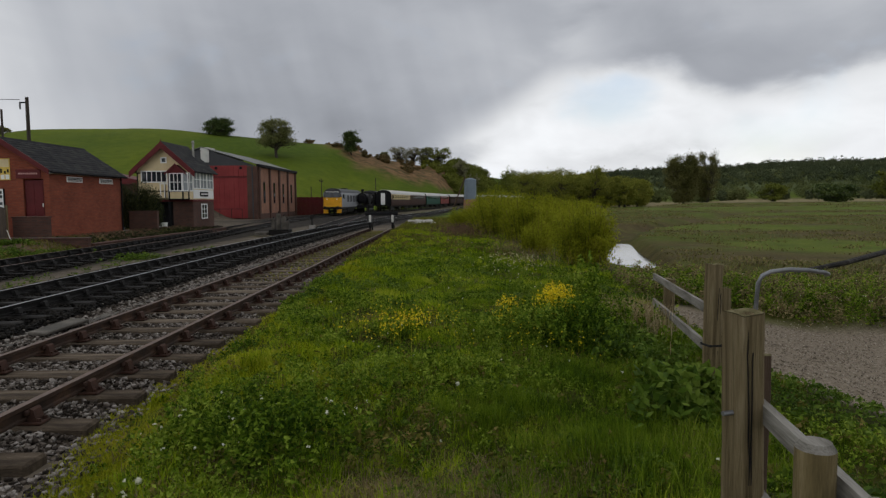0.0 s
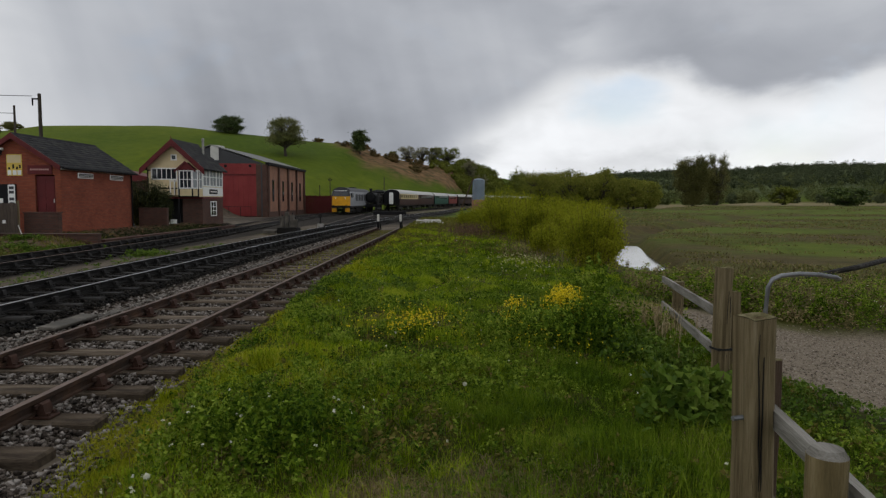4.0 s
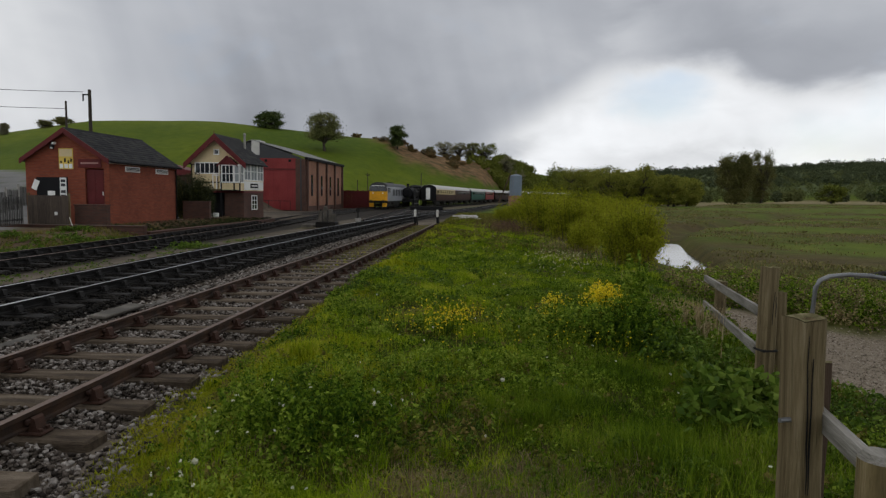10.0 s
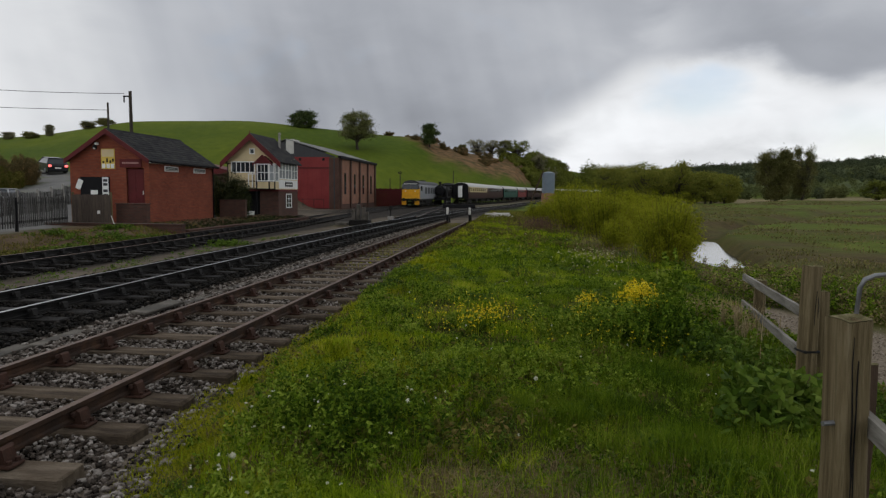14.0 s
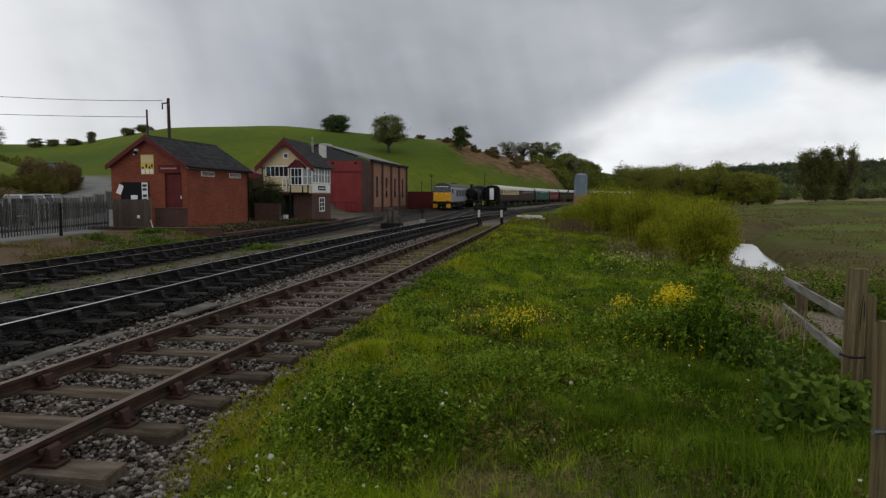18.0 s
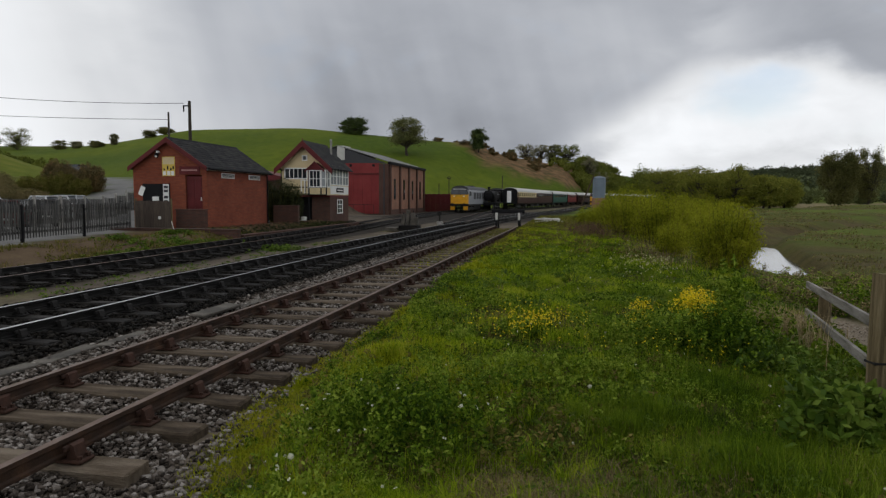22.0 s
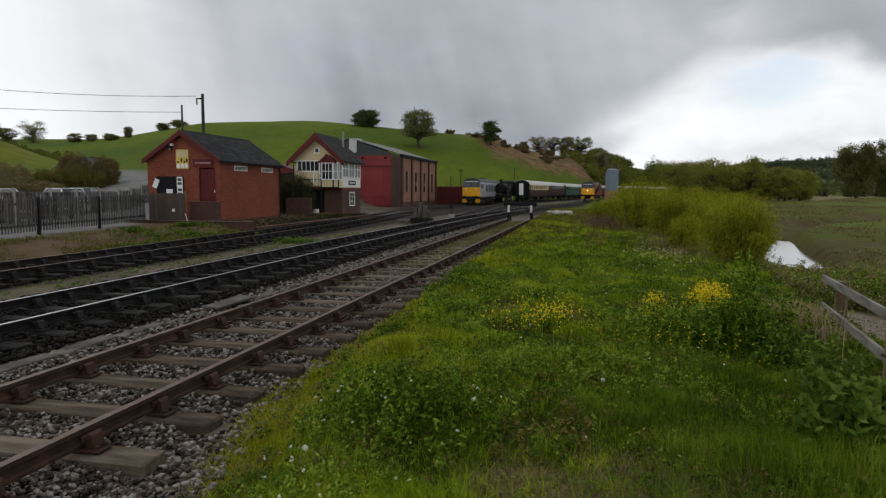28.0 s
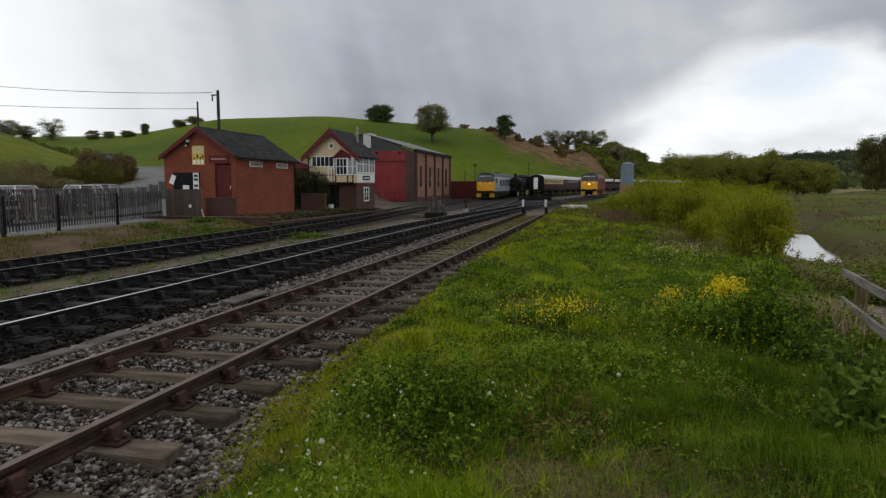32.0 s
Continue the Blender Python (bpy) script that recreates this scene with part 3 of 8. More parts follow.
def ground(x, y):
    x, y = np.broadcast_arrays(np.asarray(x, float), np.asarray(y, float))
    # the yard, level with the sleepers
    z = np.full(x.shape, -0.29)
    # grassy bank between the siding and the valley
    edge = bank_edge(y) + 0.1 * wave(y, x * 0, 1.7)
    bank = smooth(0, 0.9, x - edge) * (0.25 + 0.08 * wave(x, y, 1.1, 2.0) + 0.06 * wave(x, y, 0.45, 5.0))
    bank = bank * smooth(70, 45, y)
    z = z + bank
    # fall to the meadow on the right
    fall = 2.6 + 0.06 * np.minimum(y, 60) + 0.3 * wave(y, x, 4.0) + np.maximum(y - 60, 0) * 0.5
    drop = smooth(0, 3.2, x - fall)
    meadow = -0.62 + 0.012 * np.clip(y - 30, 0, 100) + 0.08 * wave(x, y, 6.0, 1.0) + 0.05 * wave(x, y, 2.2, 4.0) + 0.003 * np.clip(x - 20, 0, 300)
    meadow = np.where(y < 14, -0.45 + 0.03 * wave(x, y, 3), -0.45 + (meadow + 0.45) * smooth(11, 20, y))
    z = z * (1 - drop) + meadow * drop
    # weedy rise past the gravel
    z = z + 0.36 * smooth(10.7, 11.8, y + 0.25 * (x - 5.7)) * smooth(19, 14.5, y) * smooth(4.0, 5.6, x)
    # the stream bed
    z = z - (0.95 - 0.4 * smooth(39, 43, y)) * np.exp(-(stream_distance(x, y) / (1.12 - 0.25 * smooth(36, 41, y) + 0.5 * smooth(44, 52, y))) ** 4)
    # earth shoulder beyond the far track, forecourt and the rising lane
    z = z + 0.42 * smooth(-15.3, -17.6, x) * smooth(-5, 8, y) * smooth(75, 55, y)
    z = z + 4.1 * smooth(33, 66, y) * smooth(-25, -33, x) * (1 - 0.427 * smooth(80, 130, y))
    # hills
    a = x / np.maximum(y, 30.0)
    ridge, foot, s = np.interp(a, SKY_A, RDG_Y), np.interp(a, SKY_A, FOOT_Y), np.interp(a, SKY_A, SKY_S)
    up = np.clip((y - foot) / (ridge - foot), 0, 2)
    top = -0.3 + s * ridge
    prof = np.where(up < 1, 0.35 * up + 0.65 * (up * up * (3 - 2 * up)), 1 - 0.25 * (up - 1))
    hill = top * prof + (0.5 * wave(x, y, 19, 3.0) + 0.25 * wave(x, y, 7, 1.0)) * smooth(0.05, 0.3, up) * smooth(1.1, 0.8, up)
    z = z + np.where(y > foot, hill, 0)
    # the green mound beside the lane
    z = z + 5.9 * np.exp(-(((x + 99) / 17) ** 2 + ((y - 84) / 22) ** 2))
    return z


STREAM = ((58, 104), (40, 87), (27, 67), (20, 57), (15.6, 51.5), (12.6, 45), (11.2, 40.4), (10.0, 36.4), (9.0, 31), (8.2, 27.0), (7.5, 24.6))


def stream_distance(x, y):
    d = np.full(np.shape(x), 1e6)
    for (x0, y0), (x1, y1) in zip(STREAM, STREAM[1:]):
        dx, dy = x1 - x0, y1 - y0
        t = np.clip(((x - x0) * dx + (y - y0) * dy) / (dx * dx + dy * dy), 0, 1)
        d = np.minimum(d, np.hypot(x - x0 - t * dx, y - y0 - t * dy))
    return d


def ground_material():
    m = bpy.data.materials.new("ground_cover")
    m.use_nodes = True
    nt = m.node_tree
    N, L = nt.nodes.new, nt.links.new
    b = nt.nodes["Principled BSDF"]
    b.inputs["Roughness"].default_value, b.inputs["Specular IOR Level"].default_value = 0.95, 0.1
    geo = N("ShaderNodeNewGeometry")

    def noise_node(scale, detail=5.0, rough=0.6, stretch=None):
        n = N("ShaderNodeTexNoise")
        n.inputs["Scale"].default_value, n.inputs["Detail"].default_value, n.inputs["Roughness"].default_value = scale, detail, rough
        src = geo.outputs["Position"]
        if stretch:
            mp = N("ShaderNodeMapping")
            mp.inputs["Scale"].default_value = stretch
            L(src, mp.inputs[0])
            src = mp.outputs[0]
        L(src, n.inputs["Vector"])
        return n.outputs["Fac"]

    def mixc(f, a, b_):
        n = N("ShaderNodeMix")
        n.data_type = "RGBA"
        L(f, n.inputs["Factor"])
        L(a, n.inputs["A"])
        L(b_, n.inputs["B"])
        return n.outputs["Result"]

    coarse, mid, fine_ = noise_node(0.06), noise_node(0.7), noise_node(9.0)
    avg = N("ShaderNodeMath")
    avg.operation = "MULTIPLY_ADD"
    L(fine_, avg.inputs[0])
    avg.inputs[1].default_value = 0.4
    half = N("ShaderNodeMath")
    half.operation = "MULTIPLY"
    L(mid, half.inputs[0])
    half.inputs[1].default_value = 0.6
    L(half.outputs[0], avg.inputs[2])
    f = avg.outputs[0]
    layers = [
        ("pasture", mixc(ramp(nt, noise_node(0.035, 4.0, 0.5, (1.0, 0.5, 2.5)), [(0.38, (0, 0, 0)), (0.62, (1, 1, 1))]), ramp(nt, noise_node(0.6), [(0.3, (0.04, 0.07, 0.003)), (0.7, (0.068, 0.102, 0.005))]), ramp(nt, noise_node(0.4), [(0.3, (0.064, 0.094, 0.004)), (0.7, (0.105, 0.132, 0.007))]))),
        # ground under the turf, darkened to paint in shade between the blades
        ("bank", ramp(nt, f, [(0.3, (0.015, 0.02, 0.003)), (0.5, (0.045, 0.05, 0.007)), (0.7, (0.1, 0.08, 0.022))])),
        ("copse", ramp(nt, noise_node(0.02), [(0.35, (0.05, 0.065, 0.028)), (0.6, (0.085, 0.105, 0.04)), (0.75, (0.12, 0.14, 0.045))])),
        ("lea", ramp(nt, noise_node(0.35), [(0.3, (0.07, 0.09, 0.007)), (0.5, (0.1, 0.122, 0.01)), (0.7, (0.14, 0.142, 0.02))])),
        ("meadow", mixc(ramp(nt, noise_node(0.07, 5.0, 0.6, (0.45, 1.0, 1.0)), [(0.42, (0, 0, 0)), (0.54, (1, 1, 1))]), ramp(nt, f, [(0.3, (0.035, 0.028, 0.01)), (0.5, (0.072, 0.056, 0.02)), (0.7, (0.125, 0.095, 0.04))]), ramp(nt, f, [(0.3, (0.045, 0.062, 0.005)), (0.7, (0.085, 0.1, 0.012))]))),
        ("green_patch", ramp(nt, f, [(0.3, (0.055, 0.088, 0.005)), (0.5, (0.085, 0.128, 0.008)), (0.7, (0.125, 0.16, 0.016))])),
        ("reedbed", ramp(nt, noise_node(0.3), [(0.35, (0.07, 0.085, 0.02)), (0.5, (0.2, 0.16, 0.085)), (0.7, (0.27, 0.21, 0.12))])),
        ("yard", ramp(nt, f, [(0.3, (0.045, 0.036, 0.026)), (0.55, (0.125, 0.102, 0.076)), (0.75, (0.22, 0.185, 0.14))])),
        ("moss_tint", ramp(nt, f, [(0.3, (0.06, 0.055, 0.015)), (0.7, (0.15, 0.14, 0.035))])),
        ("soot", ramp(nt, f, [(0.3, (0.003, 0.003, 0.003)), (0.6, (0.009, 0.0082, 0.0075)), (0.8, (0.028, 0.026, 0.023))])),
        ("gravel", ramp(nt, noise_node(26.0, 4.0), [(0.3, (0.11, 0.088, 0.063)), (0.5, (0.19, 0.156, 0.116)), (0.7, (0.28, 0.236, 0.18))])),
        ("asphalt", ramp(nt, f, [(0.3, (0.125, 0.124, 0.12)), (0.7, (0.21, 0.206, 0.196))])),
        ("earth", ramp(nt, f, [(0.3, (0.05, 0.032, 0.02)), (0.55, (0.11, 0.075, 0.045)), (0.75, (0.16, 0.13, 0.06))])),
        ("bracken", ramp(nt, noise_node(0.35), [(0.35, (0.045, 0.05, 0.012)), (0.47, (0.12, 0.074, 0.034)), (0.65, (0.2, 0.12, 0.058))])),
        # brown bank mud, its dark tone also painting the shadow in the stream channel
        ("mud_and_shade", ramp(nt, f, [(0.3, (0.03, 0.021, 0.011)), (0.7, (0.12, 0.08, 0.042))])),
    ]
    col = layers[0][1]
    for name, c in layers[1:]:
        at = N("ShaderNodeAttribute")
        at.attribute_name = name
        col = mixc(at.outputs["Fac"], col, c)
    L(col, b.inputs["Base Color"])
    bp = N("ShaderNodeBump")
    bp.inputs["Strength"].default_value, bp.inputs["Distance"].default_value = 0.8, 0.05
    L(fine_, bp.inputs["Height"])
    L(bp.outputs[0], b.inputs["Normal"])
    return m


def spread(lo, hi, near_lo, near_hi, step, grow, most):
    vals = list(np.arange(near_lo, near_hi + 1e-6, step))
    v, s = near_hi, step
    while v < hi:
        s = min(s * grow, most)
        v += s
        vals.append(v)
    v, s = near_lo, step
    while v > lo:
        s = min(s * grow, most)
        v -= s
        vals.insert(0, v)
    return np.array(vals)


def build_ground():
    xs = spread(-900, 1300, -8, 12, 0.22, 1.06, 25)
    ys = spread(-80, 2200, 1.5, 26, 0.24, 1.045, 30)
    X, Y = np.meshgrid(xs, ys)
    Z = ground(X, Y)
    n, k = X.shape
    i = (np.arange(n - 1)[:, None] * k + np.arange(k - 1)[None, :]).ravel()
    me = mesh_of("ground", np.stack([X, Y, Z], -1).reshape(-1, 3), np.stack([i, i + 1, i + k + 1, i + k], -1), ground_material(), True)
    a = X / np.maximum(Y, 30.0)
    foot, ridge = np.interp(a, SKY_A, FOOT_Y), np.interp(a, SKY_A, RDG_Y)
    up = (Y - foot) / (ridge - foot)
    w1, w2 = wave(X, Y, 1.6, 7.0), wave(X, Y, 5.0, 2.0)
    edge = bank_edge(Y) + 0.1 * wave(Y, X * 0, 1.7) + 0.1 * w1
    fall = 3.6 + 0.06 * np.minimum(Y, 60) + np.maximum(Y - 60, 0) * 0.5
    yard = smooth(0.25, -0.25, X - edge) * smooth(-15.6, -14.9, X + 0.3 * w1) * smooth(210, 190, Y)
    yard = yard * smooth(112, 100, Y)
    yard = np.maximum(yard, smooth(-31, -27, X) * smooth(0, -1, X - edge) * smooth(44, 48, Y) * smooth(106, 100, Y))
    yard = np.maximum(yard, smooth(4.5, 3.0, np.abs(X - coach_line(Y) - 2.0)) * smooth(60, 80, Y) * 0.9)
    mx = main_x(Y)
    soot = np.maximum(smooth(2.1, 1.5, np.abs(X - mx) + 0.15 * w1) * 0.95, smooth(1.7, 1.1, np.abs(X + 13.0) + 0.2 * w1) * 0.8) * smooth(140, 120, Y)
    soot = np.maximum(soot, smooth(48, 62, Y) * smooth(1.5, -0.5, X - mx - 3) * smooth(-24, -20, X) * smooth(108, 98, Y) * 0.85)
    gravel = smooth(-0.15, 0.15, X - path_edge(Y) + 0.15 * w1) * smooth(10.0, 9.0, X) * smooth(11.3, 10.7, Y + 0.25 * (X - 5.7) + 0.2 * w1) * smooth(-2, 0, Y)
    lane = smooth(2.6, 1.9, lane_distance(X, Y) + 0.2 * w1)
    fx = np.interp(Y, (8, 13, 17, 24, 28, 31, 36, 60), (-16.6, -17.3, -18.35, -19.75, -20.8, -20.8, -18.4, -18.4))
    forecourt = smooth(0.3, -0.3, X - fx + 0.25 * w1) * smooth(49, 45, Y) * smooth(5, 8, Y) * smooth(-85, -80, X)
    sd = stream_distance(X, Y)
    layers = {
        "moss_tint": smooth(0.2, 0.9, w1 + 0.5 * wave(X, Y, 4.0, 6.0)) * smooth(2.0, 0.9, np.abs(X + 10.9 + 0.3 * w2)) * smooth(60, 40, Y) * 0.55,
        "bank": smooth(-0.2, 0.3, X - edge) * smooth(75, 60, Y),
        "meadow": smooth(0, 2.0, X - fall + w1) * smooth(0.10, -0.02, up),
        "copse": smooth(0.11, 0.16, a) * smooth(0.12, 0.3, up),
        "lea": smooth(0.12, 0.3, np.exp(-(((X + 99) / 17) ** 2 + ((Y - 84) / 22) ** 2))) * smooth(52, 60, Y),
        "reedbed": smooth(165, 215, Y + 14 * w2) * smooth(0.05, 0.0, up) * smooth(0.2, 0.26, a),
        "yard": yard,
        "soot": soot,
        "gravel": gravel,
        "asphalt": np.maximum(lane, forecourt),
        "earth": smooth(-14.6, -15.2, X + 0.4 * w1) * smooth(-0.4, 0.1, X - fx + 0.25 * w1) * smooth(40, 36, Y),
        "bracken": bracken_mask(X, Y, w2),
        "mud_and_shade": smooth(1.9, 0.9, sd + 0.5 * w1) * (Y > 12) * 0.5,
        "green_patch": green_patches(X, Y, w1 + 0.8 * wave(X, Y, 0.7, 3.0)) * 0.7,
    }
    for name, vals in layers.items():
        at = me.attributes.new(name, "FLOAT", "POINT")
        at.data.foreach_set("value", np.clip(vals, 0, 1).astype(np.float32).ravel())
    tagged(new("ground", me), "grassy valley ground with a cinder yard, meadow and hills", "ground", kind="structure")


LANE = ((-70, 30), (-56, 33.5), (-46, 36.4), (-39.5, 38.8), (-36.6, 41.5), (-36.5, 44.5), (-37.8, 48), (-40, 52), (-43, 55.6), (-46.5, 57.6), (-51, 57.6))


def lane_distance(x, y):
    d = np.full(np.shape(x), 1e6)
    for (x0, y0), (x1, y1) in zip(LANE, LANE[1:]):
        dx, dy = x1 - x0, y1 - y0
        t = np.clip(((x - x0) * dx + (y - y0) * dy) / (dx * dx + dy * dy), 0, 1)
        d = np.minimum(d, np.hypot(x - x0 - t * dx, y - y0 - t * dy))
    return d


def green_patches(x, y, w):
    """Grazed green lawns in the brown rushy meadow."""
    m = np.zeros(np.shape(x))
    for cx, cy, rx, ry in ((22, 50, 7, 5), (19.5, 33, 5, 3.6), (26, 31, 6, 3), (60, 100, 34, 13), (95, 140, 40, 14), (55, 162, 14, 18), (30, 64, 5, 4), (42, 76, 14, 4)):
        m = np.maximum(m, smooth(1.25, 0.75, np.hypot((x - cx) / rx, (y - cy) / ry) + 0.22 * w))
    return m


def path_edge(y):
    """The near edge of the gravel path, past the fence."""
    return np.interp(y, (0, 5.5, 6.4, 8.5, 12), (4.9, 3.95, 3.6, 3.0, 3.3))


def coach_line(y):
    return np.interp(y, (60, 85, 111, 151, 188, 235, 290), (-9.4, -10.6, -10.3, -5.3, 0.6, 15, 45))


def bracken_mask(x, y, w):
    """Bracken down the shoulder of the hill, a diagonal streak."""
    a = x / np.maximum(y, 30.0)
    foot, ridge = np.interp(a, SKY_A, FOOT_Y), np.interp(a, SKY_A, RDG_Y)
    up = (y - foot) / (ridge - foot)
    low = np.interp(a, (-0.19, -0.123, -0.084, -0.027, 0.014, 0.04), (0.9, 0.63, 0.57, 0.48, 0.4, 0.36))
    high = np.interp(a, (-0.19, -0.06, 0.0, 0.04), (1.3, 1.25, 1.0, 0.8))
    return smooth(low - 0.05, low + 0.03, up + 0.05 * w) * smooth(high + 0.05, high - 0.04, up + 0.05 * w) * smooth(-0.2, -0.16, a) * smooth(0.045, 0.02, a)


build_ground()

water_mat = bpy.data.materials.new("still_water")
water_mat.use_nodes = True
wb = water_mat.node_tree.nodes["Principled BSDF"]
wb.inputs["Base Color"].default_value, wb.inputs["Roughness"].default_value = (0.02, 0.022, 0.02, 1), 0.09
water = new("water", mesh_of("water", [(4, 22, -1.1), (16, 22, -1.1), (16, 43, -1.1), (4, 43, -1.1)], [(0, 1, 2, 3)], water_mat))
tagged(water, "still stream water reflecting the bright sky", "water", kind="structure")


# ---- railway tracks ----
def line_through(points):
    ys = [p[1] for p in points]
    xs = [p[0] for p in points]

    def fn(y):
        # gently rounded interpolation
        return sum(np.interp(y + d, ys, xs) for d in (-6, -3, 0, 3, 6)) / 5
    return fn


third_x = line_through([(-13.3, -20), (-13.3, 18), (-14.2, 36), (-16.2, 60), (-17.2, 80), (-17.2, 100), (-15.0, 118), (-11, 140), (-6, 160)])
coach_x = line_through([(-8.3, 45), (-9.4, 60), (-10.6, 85), (-10.3, 111), (-7.9, 131), (-5.3, 151), (-2.1, 171), (0.6, 188), (6, 210), (15, 235), (27, 260), (45, 290), (70, 325)])
near_x = lambda y: -4.58 + 0.0095 * y


def heading(fn, y):
    return math.atan2(float(fn(y + 0.5)) - float(fn(y - 0.5)), 1.0)


RAIL = [(-0.034, 0.0), (-0.034, -0.036), (-0.01, -0.05), (-0.01, -0.11), (-0.03, -0.122), (-0.03, -0.145), (0.03, -0.145), (0.03, -0.122), (0.01, -0.11), (0.01, -0.05), (0.034, -0.036), (0.034, 0.0)]


def rail_mesh(fn, side, y0, y1, step, body, top):
    ys = np.arange(y0, y1 + 1e-6, step)
    vs, n = [], len(RAIL)
    for y in ys:
        h = heading(fn, y)
        cx, cy = float(fn(y)) + side * 0.752 * math.cos(h), y - side * 0.752 * math.sin(h)
        for u, w in RAIL:
            vs.append((cx + u * math.cos(h), cy - u * math.sin(h), w))
    fs, mi = [], []
    for i in range(len(ys) - 1):
        for k in range(n):
            a, b = i * n + k, i * n + (k + 1) % n
            fs.append((a, b, b + n, a + n))
            mi.append(1 if k == n - 1 else 0)
    fs += [tuple(range(n)), tuple(range((len(ys) - 1) * n, len(ys) * n))[::-1]]
    mi += [0, 0]
    me = mesh_of("rail", vs, fs)
    me.materials.append(M[body])
    me.materials.append(M[top])
    me.polygons.foreach_set("material_index", mi)
    return me


def sleeper_mesh(rng, material, length=2.7):
    g = Geo().box(-length / 2, length / 2, -0.138, 0.138, -0.34, -0.185, c=0.018)
    g.v = [(x + rng.uniform(-0.012, 0.012), y + rng.uniform(-0.01, 0.01), z + rng.uniform(-0.012, 0.004)) for x, y, z in g.v]
    return g.mesh("sleeper", M[material])


def chair_mesh(material):
    g = Geo().box(-0.17, 0.17, -0.08, 0.08, -0.185, -0.155, c=0.012)
    for s in (-1, 1):
        g.extrude([(s * 0.125, -0.156), (s * 0.04, -0.156), (s * 0.036, -0.05), (s * 0.066, -0.035), (s * 0.1, -0.05), (s * 0.112, -0.1)], 1, -0.058, 0.058)
        for b in (-1, 1):
            g.tube([(s * 0.14, b * 0.045, -0.156), (s * 0.14, b * 0.045, -0.128)], 0.02, 6)
    g.box(0.036, 0.07, -0.1, 0.1, -0.09, -0.045, c=0.008)
    return g.mesh("rail_chair", M[material])


def build_track(label, fn, y0, y1, spacing, body, top, wood, iron, near_to, step=3.0, seed=1):
    rng = random.Random(seed)
    tr = thing("railway_track", label, "railway track", kind="structure")
    for side in (-1, 1):
        part("rail", rail_mesh(fn, side, y0, y1, step, body, top), None, tr)
    sl = [sleeper_mesh(rng, wood) for _ in range(5)]
    ch = chair_mesh(iron)
    far_v, far_f = [], []
    y = y0 + 0.3
    while y < y1 - 0.2:
        h = heading(fn, y)
        m = pose(float(fn(y)) + rng.uniform(-0.03, 0.03), y + rng.uniform(-0.03, 0.03), rng.uniform(-0.012, 0.006), rng.uniform(-0.6, 0.6), rng.uniform(-0.3, 0.3), -math.degrees(h) + rng.uniform(-1.2, 1.2))
        if y < near_to:
            s = part("sleeper", rng.choice(sl), None, tr)
            s.matrix_basis = m
            for side in (-1, 1):
                c = part("rail_chair", ch, None, tr)
                c.matrix_basis = m @ pose(side * 0.752, 0, 0)
        else:
            me = rng.choice(sl)
            o = len(far_v)
            far_v += [tuple(m @ v.co) for v in me.vertices]
            far_f += [tuple(i + o for i in p.vertices) for p in me.polygons]
        y += spacing
    if far_v:
        part("sleeper_row", mesh_of("sleeper_row", far_v, far_f, M[wood]), None, tr)
    return tr


build_track("rusty siding on weathered wooden sleepers, ending at a buffer stop", near_x, -8.15, 43.5, 0.85, "rail_rust_shaded", "rail_top_rust", "sleeper", "chair", 43.6, seed=3)
build_track("running line with bright worn rail tops in black ballast", main_x, -7.96, 300, 0.76, "rail_dark", "rail_top", "sleeper_dark", "iron", 62, seed=5)
build_track("disused dark loop line in cinders beside the platform", third_x, -8.4, 150, 0.8, "rail_dark", "rail_top_rust", "sleeper_dark", "iron", 45, seed=7)
build_track("carriage siding curving away in dark ballast", coach_x, 48, 320, 0.8, "rail_dark", "rail_top_rust", "sleeper_dark", "iron", 50, seed=9)


